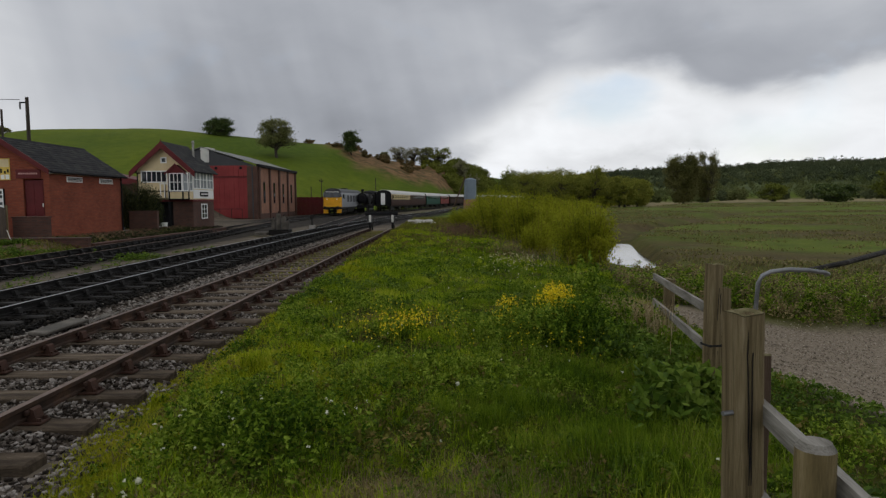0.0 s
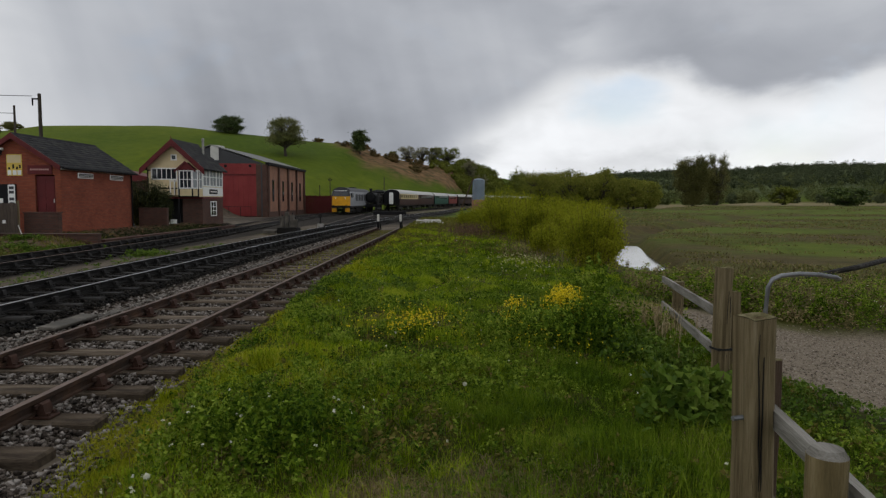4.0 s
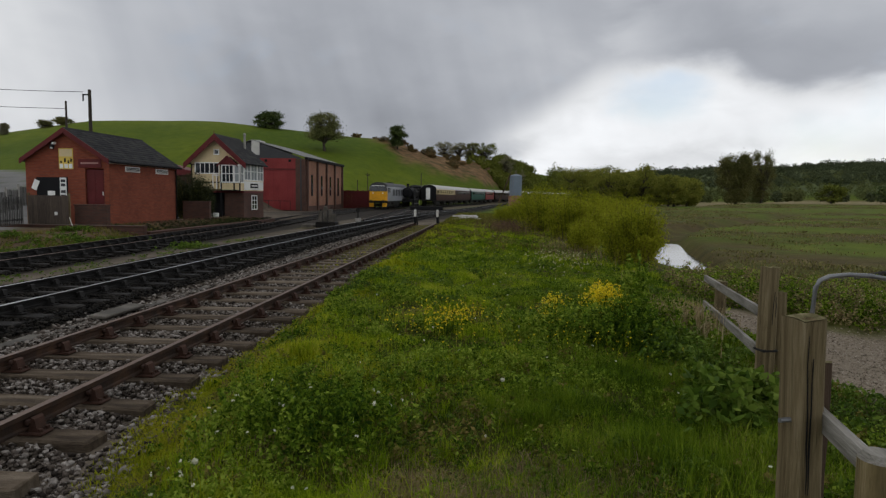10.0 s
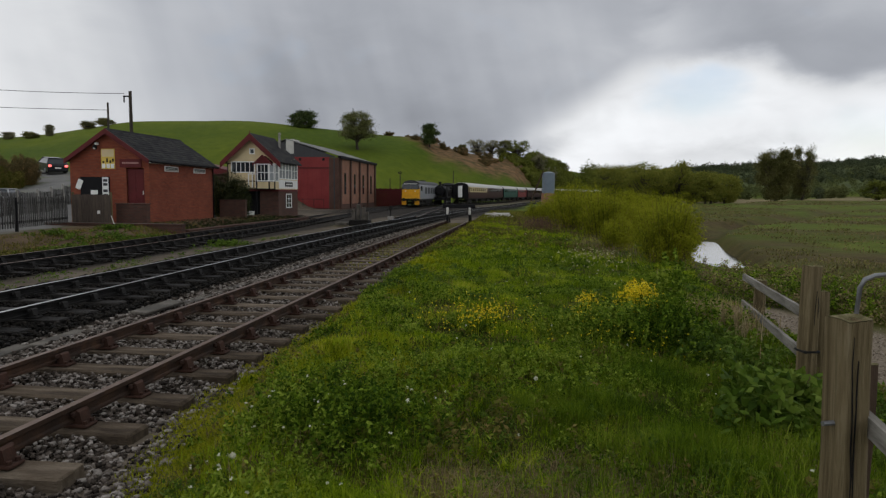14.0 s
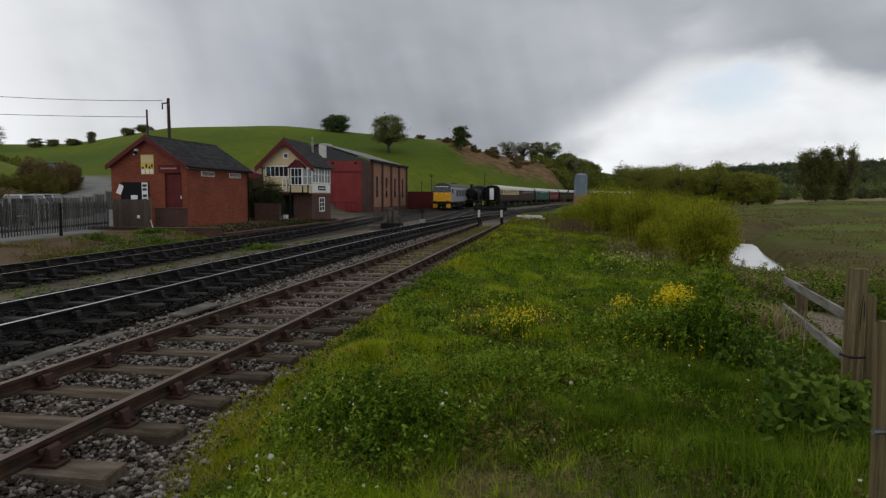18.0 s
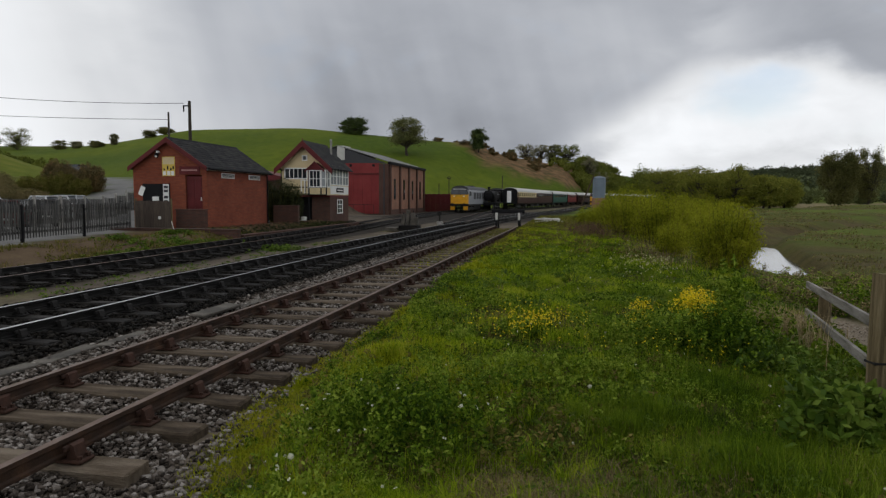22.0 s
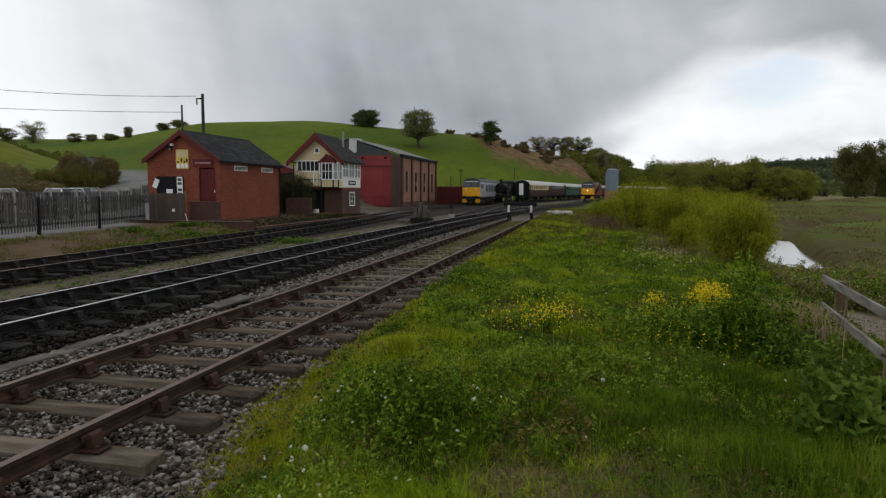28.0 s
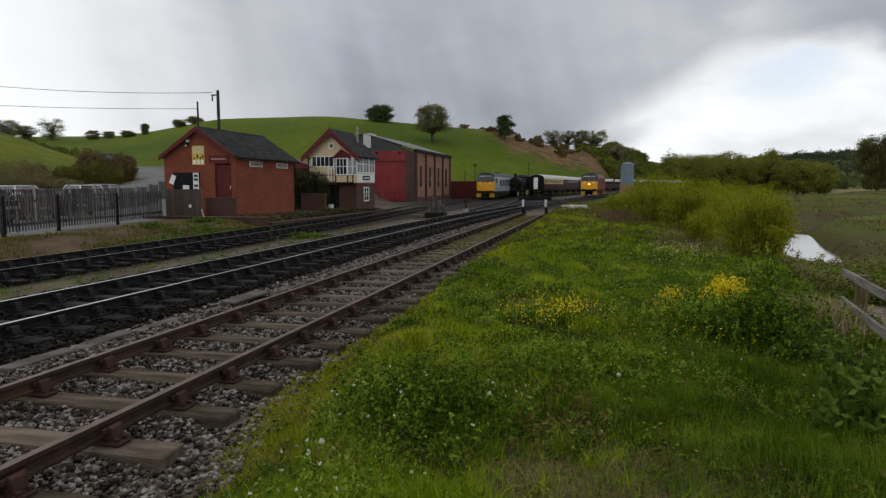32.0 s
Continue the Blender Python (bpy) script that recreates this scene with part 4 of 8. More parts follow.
# loose ballast
def stones(name, label, material, n, x_of, y_lo, y_hi, size, seed, power=1.6, lift=0.0, bed=None):
    r = np.random.default_rng(seed)
    y = y_lo + (y_hi - y_lo) * r.random(n) ** power
    x = x_of(y, r)
    if bed is not None:
        # off the sleeper tops
        ph = np.abs((y - bed[2] + bed[1] / 2) % bed[1] - bed[1] / 2)
        keep = (ph > 0.16) | (np.abs(x - bed[0](y)) > 1.38)
        keep &= x < bank_edge(y) + 0.1 * wave(y, y * 0, 1.7) + 0.12 * r.random(n)
        x, y = x[keep], y[keep]
        n = len(x)
    z = ground(x, y) + lift + r.uniform(-0.012, 0.022, n)
    if bed is not None:
        # the shoulder slumps away from the sleeper ends
        z = z - bed[3] * smooth(0.95, 1.35, x - bed[0](y))
    s = size * r.uniform(0.55, 1.25, n)
    base = np.array([(i, j, k) for i in (-1, 1) for j in (-1, 1) for k in (-1, 1)], float)
    v = base[None] * r.uniform(0.3, 1.0, (n, 8, 3)) * s[:, None, None] * np.stack([r.uniform(0.7, 1.3, n), r.uniform(0.7, 1.3, n), r.uniform(0.5, 0.9, n)], -1)[:, None, :]
    a = r.uniform(0, 6.283, n)
    ca, sa_ = np.cos(a)[:, None], np.sin(a)[:, None]
    t = r.uniform(-0.6, 0.6, n)[:, None]
    vx, vy, vz = v[..., 0] * ca - v[..., 1] * sa_, v[..., 0] * sa_ + v[..., 1] * ca, v[..., 2]
    vz, vx = vz * np.cos(t) - vx * np.sin(t), vx * np.cos(t) + vz * np.sin(t)
    v = np.stack([vx + x[:, None], vy + y[:, None], vz + z[:, None]], -1)
    q = np.array([(0, 1, 3, 2), (4, 6, 7, 5), (0, 4, 5, 1), (2, 3, 7, 6), (0, 2, 6, 4), (1, 5, 7, 3)])
    f = (np.arange(n)[:, None, None] * 8 + q[None]).reshape(-1, 4)
    return tagged(new(name, mesh_of(name, v.reshape(-1, 3), f, M[material])), label, "ballast", kind="stuff")


stones("ballast", "loose grey and pale crushed stone ballast around the siding", "stone", 44000, lambda y, r: near_x(y) + r.uniform(-1.75, 1.95, len(y)), 2.2, 18, 0.025, 11, lift=0.055, bed=(near_x, 0.85, 0.65, 0.06))
stones("ballast", "grey ballast further along the siding", "stone", 9000, lambda y, r: near_x(y) + r.uniform(-1.8, 1.75, len(y)), 14, 43, 0.033, 12, 1.2, lift=0.055, bed=(near_x, 0.85, 0.65, 0.06))
stones("ballast", "soot-black ballast of the running line", "stone_dark", 30000, lambda y, r: main_x(y) + r.uniform(-1.9, 1.75, len(y)), 4, 45, 0.032, 13, 1.5, lift=0.065, bed=(main_x, 0.76, 0.7, 0.0))
stones("ballast", "black cinders of the loop line", "stone_dark", 14000, lambda y, r: third_x(y) + r.uniform(-1.6, 1.6, len(y)), 9, 48, 0.034, 17, 1.2, lift=0.06, bed=(third_x, 0.8, 0.3, 0.0))
stones("ballast", "loose ballast back along the siding", "stone", 9000, lambda y, r: near_x(y) + r.uniform(-1.75, 1.95, len(y)), -8, 2.3, 0.03, 16, 1.0, lift=0.055, bed=(near_x, 0.85, 0.65, 0.06))
stones("gravel", "small brown gravel scattered over the path", "gravel_stone", 22000, lambda y, r: path_edge(y) + 5.5 * r.random(len(y)) ** 1.3, 2.5, 11.0, 0.01, 15, 1.0, 0.0)
stones("ballast", "pale spilt stones between the two lines", "stone", 6000, lambda y, r: -6.25 + 0.01 * y + r.normal(0, 0.32, len(y)), 4, 40, 0.036, 14, 1.4, 0.02)


# concrete cable trough between the lines
def cable_trough():
    rng = random.Random(4)
    tr = thing("cable_trough", "line of worn concrete cable trough lids, some askew", "cable trough")
    y = 4.6
    while y < 24:
        if rng.random() < 0.96:
            g = Geo().box(-0.12, 0.12, 0.01, 0.97, -0.3, -0.215 + rng.uniform(-0.02, 0.015), c=0.012)
            o = part("lid", g, "old_concrete", tr)
            o.matrix_basis = pose(-6.5 + 0.42 * float(smooth(5, 11, y)) + rng.uniform(-0.03, 0.03), y, 0, rng.uniform(-1, 1), rng.uniform(-2, 2), rng.uniform(-2.5, 2.5))
        y += 1.0
    o = part("lid", Geo().box(-0.15, 0.15, 0, 1.0, -0.2, -0.15, c=0.012), "old_concrete", tr, "loose lid lying across the others")
    o.matrix_basis = pose(-6.15, 9.6, 0, 2, 3, -7)


cable_trough()


def buffer_stop():
    y = 43.6
    cx = float(near_x(y))
    b = thing("buffer_stop", "old rail-built buffer stop with white-tipped legs and a dark beam", "buffer stop", at=(cx, y, -0.24))
    for s in (-1, 1):
        part("leg", Geo().box(s * 0.76 - 0.07, s * 0.76 + 0.07, -0.1, 0.1, 0, 0.62, c=0.02), "black", b)
        part("leg_cap", Geo().box(s * 0.76 - 0.075, s * 0.76 + 0.075, -0.105, 0.105, 0.62, 1.1, c=0.03), "plank_white", b, "dirty white painted leg top")
        part("brace", Geo().tube([(s * 0.76, 0.1, 0.95), (s * 0.76, 1.5, 0.05)], 0.06, 6), "iron", b)
    part("beam", Geo().box(-1.12, 1.12, 0.11, 0.32, 1.06, 1.3, c=0.03), "black", b, "heavy dark timber beam")


buffer_stop()


# ---- buildings ----
def framed_window(parent, w, h, cols, rows, at, turn=0, frame_mat="white", glass="glass", t=0.075):
    """A window in the xz plane, its outside towards -y."""
    win = part("window", Geo().box(-w / 2, w / 2, -0.012, -0.002, 0, h, c=0.002), glass, parent)
    win.matrix_basis = pose(*at, 0, 0, turn)
    g = Geo()
    g.box(-w / 2 - t, w / 2 + t, -0.05, -0.001, -t, 0, c=0.006).box(-w / 2 - t, w / 2 + t, -0.05, -0.001, h, h + t, c=0.006)
    for s in (-1, 1):
        g.box(s * (w / 2 + t / 2) - t / 2, s * (w / 2 + t / 2) + t / 2, -0.05, -0.001, 0, h, c=0.006)
    part("frame", g, frame_mat, win)
    b = t * 0.6
    for i in range(1, cols):
        x = -w / 2 + w * i / cols
        part("glazing_bar", Geo().box(x - b / 2, x + b / 2, -0.04, -0.013, 0, h, c=0.004), frame_mat, win)
    for j in range(1, rows):
        z = h * j / rows
        part("glazing_bar", Geo().box(-w / 2, w / 2, -0.038, -0.013, z - b / 2, z + b / 2, c=0.004), frame_mat, win)
    return win


def slated_roof(parent, half, eave, apex, y0, y1, over, courses=12, x0=0.0):
    """Two slopes of overlapping slate courses, ridge along y."""
    rise = (apex - eave) / half
    roof = part("roof", Geo(), "slate", parent)
    me = Geo()
    for s in (-1, 1):
        me.add([(x0, y0, apex - 0.08), (x0, y1, apex - 0.08), (x0 + s * (half + over), y1, eave - over * rise - 0.08), (x0 + s * (half + over), y0, eave - over * rise - 0.08),
                (x0, y0, apex - 0.02), (x0, y1, apex - 0.02), (x0 + s * (half + over), y1, eave - over * rise - 0.02), (x0 + s * (half + over), y0, eave - over * rise - 0.02)],
               [(0, 1, 2, 3), (7, 6, 5, 4), (0, 4, 5, 1), (1, 5, 6, 2), (2, 6, 7, 3), (3, 7, 4, 0)])
    old = roof.data
    roof.data = me.mesh("roof", M["slate"])
    bpy.data.meshes.remove(old)
    tot, sw = half + over, 0.31
    rng = random.Random(int(half * 100))
    run = tot * 1.15 / courses
    one = [Geo().add([(0, 0, 0.004), (0, w - 0.01, 0.004), (run, w - 0.01, 0.03 - run * rise), (run, 0, 0.03 - run * rise), (run, w - 0.01, 0.006 - run * rise), (run, 0, 0.006 - run * rise)], [(0, 1, 2, 3), (3, 2, 4, 5)]).mesh("slate", M["slate"]) for w in (sw, sw * 0.5)]
    for i in range(courses):
        x = y0 - (sw * 0.5 if i % 2 else 0)
        while x < y1 - 0.1:
            half_one = x < y0 - 0.01 or x + sw > y1 + 0.02
            sl = part("slate", one[1] if half_one else one[0], None, roof)
            sl.matrix_basis = pose(x0 + tot * i / courses, max(x, y0), apex - rise * tot * i / courses + rng.uniform(0, 0.008), rng.uniform(-0.4, 0.4), rng.uniform(-0.6, 0.6), 0)
            x += sw
    part("ridge_tiles", Geo().extrude([(x0 - 0.13, apex - 0.08), (x0, apex + 0.07), (x0 + 0.13, apex - 0.08)], 1, y0, y1), "slate", roof, "dark ridge tiles")
    return roof


def bargeboards(parent, half, eave, apex, y, over, depth=0.24, mat_="maroon", x0=0.0):
    rise = (apex - eave) / half
    for s in (-1, 1):
        x1, z1 = half + over, eave - over * rise
        g = Geo().extrude([(x0, apex + 0.04), (x0 + s * x1, z1 + 0.04), (x0 + s * x1, z1 - depth), (x0, apex - depth * 1.15)], 1, y - 0.05, y)
        part("bargeboard", g, mat_, parent)


def brick_hut():
    """The station hut: a gabled red-brick building, end-on to the line of sight."""
    b = thing("brick_hut", "small red-brick station hut with a slate gabled roof and maroon trim", "building", at=(-20.83, 30.7, 0.0))
    hw, L_, ev, ap = 2.16, 6.85, 3.44, 4.88
    front = Geo()
    front.box(-hw, 0.92, 0, 0.23, -0.4, 2.95, c=0.004).box(1.88, hw, 0, 0.23, -0.4, 2.95, c=0.004).box(0.92, 1.88, 0, 0.23, -0.4, 0.75, c=0.004)
    front.extrude([(-hw, 2.95), (hw, 2.95), (hw, ev), (0, ap - 0.12), (-hw, ev)], 1, 0, 0.23)
    part("front_wall", front, "brick", b)
    part("side_wall", Geo().box(hw - 0.23, hw, 0.232, L_, -0.4, ev, c=0.004), "brick", b)
    part("side_wall", Geo().box(-hw, -hw + 0.23, 0.232, L_, -0.4, ev, c=0.004), "brick", b)
    part("back_wall", Geo().extrude([(-hw + 0.23, -0.4), (hw - 0.23, -0.4), (hw - 0.23, ev), (0, ap - 0.25), (-hw + 0.23, ev)], 1, L_ - 0.23, L_), "brick", b)
    part("floor_slab", bx(-hw + 0.23, hw - 0.23, 0.23, L_ - 0.23, 0.6, 0.75), "concrete", b)
    slated_roof(b, hw, ev, ap, -0.22, L_ + 0.2, 0.16)
    bargeboards(b, hw, ev, ap, -0.222, 0.14, 0.2)
    part("soffit", bx(hw + 0.005, hw + 0.16, -0.1, L_, ev - 0.24, ev - 0.18), "white", b)
    part("gutter", Geo().tube([(hw + 0.25, -0.2, ev - 0.17), (hw + 0.25, L_ + 0.2, ev - 0.19)], 0.06, 8), "black", b, "black half-round gutter")
    part("downpipe", Geo().tube([(hw + 0.06, L_ - 0.12, ev - 0.2), (hw + 0.06, L_ - 0.12, 0)], 0.04, 8), "black", b)
    door = part("door", bx(0.93, 1.87, 0.09, 0.14, 0.78, 2.9), "maroon", b, "maroon panelled door")
    for px0, px1 in ((1.0, 1.37), (1.43, 1.8)):
        for pz0, pz1 in ((0.9, 1.6), (1.75, 2.75)):
            part("door_panel", bx(px0, px1, 0.075, 0.092, pz0, pz1), "maroon", door)
    part("door_handle", Geo().tube([(1.78, 0.06, 1.62), (1.78, 0.06, 1.8)], 0.025, 6), "white", door, "pale handle plate")
    sign = part("name_sign", bx(0.6, 1.78, -0.04, -0.002, 2.98, 3.4), "maroon", b, "maroon sign with a faint pale line of lettering")
    for k in range(9):
        part("lettering_bar", bx(0.74 + k * 0.102, 0.74 + k * 0.102 + 0.074, -0.046, -0.041, 3.165, 3.245, c=0.001), "faded_pink", sign)
    poster = part("poster", bx(-0.4, 0.34, -0.03, -0.003, 2.9, 3.92), "poster_y", b, "weathered yellow safety poster")
    for i, c in ((-0.36, "white"), (-0.11, "white"), (0.12, "white")):
        part("pictogram", bx(i, i + 0.18, -0.035, -0.031, 2.94, 3.16, c=0.001), c, poster)
    part("poster_band", bx(-0.36, 0.3, -0.035, -0.031, 3.52, 3.88, c=0.001), "cream", poster)
    for i, (px0, pz0, ph) in enumerate(((-0.32, 3.2, 0.1), (-0.12, 3.24, 0.2), (0.06, 3.2, 0.13), (0.2, 3.26, 0.16))):
        part("figure_bar", bx(px0, px0 + 0.09, -0.037, -0.032, pz0, pz0 + ph, c=0.001), "black", poster)
    board = part("notice_board", bx(-1.58, 0.02, -0.06, -0.003, 1.25, 2.5), "black", b, "black notice board with papers")
    for x0, x1, z0, z1 in ((-0.36, -0.02, 1.35, 2.48), (-1.05, -0.62, 1.3, 1.56), (-1.0, -0.62, 1.6, 1.82)):
        part("paper", bx(x0, x1, -0.07, -0.062, z0, z1, c=0.001), "white", board)
    for z in (1.5, 1.72, 2.05, 2.25):
        part("text_bar", bx(-0.31, -0.07, -0.074, -0.071, z, z + 0.14, c=0.001), "dark_clad", board)
    p = part("paper", bx(-0.14, 0.14, -0.01, -0.002, -0.25, 0.25, c=0.001), "white", board, "loose sheet hanging askew")
    p.matrix_basis = pose(-1.6, -0.09, 2.12, 0, 24, 0)
    lamp = part("wall_lamp", Geo().box(-0.62, -0.5, -0.22, 0.0, 4.1, 4.22, c=0.02), "white", b)
    part("lamp_glass", Geo().tube([(-0.56, -0.2, 4.06), (-0.56, -0.3, 3.92)], [0.09, 0.12], 10), "black", lamp)
    part("lens", Geo().tube([(-0.56, -0.3, 3.93), (-0.56, -0.32, 3.9)], [0.06, 0.06], 10), "white", lamp)
    for y in (1.5, 4.55):
        v = part("vent_window", bx(hw + 0.001, hw + 0.03, y - 0.1, y + 1.3, 2.84, 3.12), "white", b, "white-framed ventilator")
        for k in range(3):
            part("louvre", bx(hw + 0.031, hw + 0.05, y - 0.02, y + 1.22, 2.88 + k * 0.07, 2.93 + k * 0.07, c=0.003), "concrete" if k < 1 else "dark_clad", v)
    return b


brick_hut()


def low_brick(label, x0, x1, y0, y1, z0, z1, cap=True):
    w = thing("brick_wall", label, "wall", at=(x0, y0, z0), kind="structure")
    part("wall", bx(0, x1 - x0, 0, y1 - y0, 0, z1 - z0 - (0.06 if cap else 0), c=0.01), "brick_dark", w)
    if cap:
        part("coping", bx(-0.03, x1 - x0 + 0.03, -0.03, y1 - y0 + 0.03, z1 - z0 - 0.06, z1 - z0, c=0.015), "brick_dark", w)
    return w


low_brick("dark red-brick parapet before the hut door", -19.6, -18.0, 29.3, 29.6, -0.3, 1.2)
low_brick("low dark brick platform edge beside the loop line", -22.5, -15.6, 28.2, 28.5, -0.4, 0.28)
low_brick("low dark brick platform wall past the hut", -15.75, -15.5, 28.6, 46, -0.4, 0.0)
low_brick("old brick wall by the overgrown shrub", -18.9, -17.2, 38.8, 39.05, -0.3, 1.3)
o = tagged(part("leaning_post", Geo().tube([(0, 0, -0.1), (-0.28, 0.1, 0.5)], 0.018, 6), "plank_white"), "pale broken post leaning by the track", "post")
o.location = (-18.5, 27.6, 0.15)


def signal_box():
    x0, x1, ln = -1.85, 1.85, 3.9
    b = thing("signal_box", "old signal box with cream boards, white windows and maroon gable trim", "signal box", at=(-18.68, 43.5, 0.0))
    ev, ap, mid = 4.12, 5.8, 1.85
    lower = Geo().box(x1 - 1.35, x1, 0.0, ln, -0.3, mid, c=0.004)
    part("brick_base", lower, "brick_dark", b, "soot-dark brick lower storey")
    part("brick_base", Geo().box(x0, x1 - 1.36, 1.4, ln, -0.3, mid, c=0.004), "brick_dark", b)
    part("floor_beam", bx(x0, x1 + 0.03, -0.03, ln, mid, mid + 0.14), "maroon", b)
    # operating floor
    core = part("upper_storey", Geo().box(x0, x1, 0.0, ln, mid + 0.14, ev, c=0.004), "cream", b, "cream boarded upper storey")
    part("gable", Geo().extrude([(x0, ev), (x1, ev), (0, ap - 0.1)], 1, 0.0, 0.14), "cream", b, "cream boarded gable")
    part("gable", Geo().extrude([(x0, ev), (x1, ev), (0, ap - 0.1)], 1, ln - 0.14, ln), "cream", b)
    slated_roof(b, 1.85, ev, ap, -0.42, ln + 0.3, 0.28, 11)
    bargeboards(b, 1.85, ev, ap, -0.422, 0.34, 0.36)
    part("finial", Geo().tube([(0, -0.44, ap - 0.3), (0, -0.44, ap + 0.22)], [0.05, 0.02], 6), "maroon", b)
    framed_window(b, 0.26, 0.26, 1, 1, (-0.02, -0.01, 4.5), frame_mat="white")
    framed_window(b, 1.62, 0.66, 5, 1, (-0.7, -0.01, 3.2))
    # side to the line
    for i in range(3):
        framed_window(b, 1.12, 1.16, 2, 2, (x1 + 0.01, 0.68 + 1.25 * i, 2.78), 90, glass="pane")
    part("panel", bx(x1 + 0.001, x1 + 0.03, 0.08, ln - 0.05, 2.05, 2.66), "white", b, "white painted boards")
    nb = part("name_board", bx(x1 + 0.03, x1 + 0.06, 1.2, 2.7, 2.2, 2.52), "black", b, "dark name board with faint lettering")
    part("lettering_bar", bx(x1 + 0.061, x1 + 0.066, 1.35, 2.55, 2.31, 2.41, c=0.001), "plank_white", nb)
    framed_window(b, 0.95, 0.9, 2, 3, (x1 + 0.01, 1.95, 0.72), 90)
    # projecting bay with its own gable
    bay = part("bay", Geo().box(0.55, 1.84, -0.62, -0.002, mid + 0.14, 3.72, c=0.004), "cream", b, "cream corner bay")
    w = framed_window(bay, 0.74, 1.08, 3, 2, (1.0, -0.63, 2.6))
    framed_window(bay, 0.28, 1.08, 1, 2, (1.64, -0.63, 2.6), glass="pane")
    framed_window(bay, 0.48, 1.08, 1, 2, (1.85, -0.31, 2.6), 90, glass="pane")
    for x in (0.54, 1.44, 1.84):
        part("corner_post", bx(x - 0.045, x + 0.045, -0.67, -0.62, mid + 0.1, 3.74), "black", bay)
    part("bay_gable", Geo().extrude([(0.42, 3.74), (1.6, 3.74), (1.0, 4.28)], 1, -0.7, -0.05), "maroon", bay, "small maroon bay gable")
    for s in (-1, 1):
        part("bay_barge", Geo().extrude([(1.0, 4.36), (1.0 + s * 0.72, 3.72), (1.0 + s * 0.72, 3.6), (1.0, 4.2)], 1, -0.76, -0.7), "maroon", bay)
    # dark framing timbers of the gable end
    for z in (1.98, 2.52, 3.74):
        part("frame_timber", bx(x0 - 0.01, 0.54, -0.03, -0.002, z, z + 0.07), "black", b)
    for x in (x0, -0.02, 0.5):
        part("frame_timber", bx(x - 0.01, x + 0.06, -0.034, -0.002, 1.98, 3.76), "black", b)
    for z in (1.98, 2.5):
        part("frame_timber", bx(0.5, 1.86, -0.655, -0.622, z, z + 0.06), "black", bay)
    # steps and landing at the open undercroft
    for i, x in enumerate((-1.8, 0.5)):
        part("post", bx(x - 0.06, x + 0.06, -0.62, -0.5, -0.3, mid), "black", b)
    part("landing", bx(-0.1, 0.52, -0.66, 0, 2.0, 2.1), "oldwood", b)
    for x in (-0.05, 0.22, 0.48):
        part("baluster", bx(x - 0.03, x + 0.03, -0.64, -0.58, 2.1, 3.0), "white", b)
    part("handrail", bx(-0.1, 0.52, -0.65, -0.57, 3.0, 3.07), "white", b)
    # black panel and floor stand in for the deep shade of the undercroft
    part("undercroft_shade_panel", bx(x0, 0.5, 1.32, 1.395, -0.3, mid), "black", b)
    part("undercroft_shade_floor", bx(x0, 0.5, -0.6, 1.3, -0.3, 0.02), "black", b)
    # stove pipe
    pipe = part("stove_pipe", Geo().tube([(0.78, 3.1, 4.6), (0.78, 3.1, 6.05)], 0.085, 8), "concrete", b)
    part("cowl", Geo().tube([(0.78, 3.1, 6.05), (0.78, 3.1, 6.2)], [0.12, 0.08], 8), "concrete", pipe)
    return b


signal_box()
rng_b = random.Random(8)
for i, (x, y, s) in enumerate(((-19.9, 42.4, 0.26), (-19.3, 42.2, 0.3), (-18.8, 42.5, 0.22), (-18.3, 42.3, 0.28))):
    u = tagged(part("plastic_tub", Geo().tube([(0, 0, 0), (0, 0, s * 1.25)], [s * 0.6, s * 0.75], 10), "white"), "white plastic tub standing by the signal box", "tub", "tubs by the signal box")
    u.location = (x, y, float(ground(x, y)))


def annex():
    """Maroon lean-to roof behind the shrub, between hut and signal box."""
    a = thing("lean_to", "maroon-roofed lean-to behind the signal box", "shed", at=(-23.2, 46.0, 0.0))
    part("wall", bx(-1.9, 1.9, 0, 3.0, -0.2, 3.1), "brick_dark", a)
    part("roof", Geo().extrude([(-2.1, 3.1), (2.1, 3.1), (2.1, 3.3), (-2.1, 4.2), (-2.1, 3.95)], 1, -0.3, 3.2), "maroon", a)


annex()


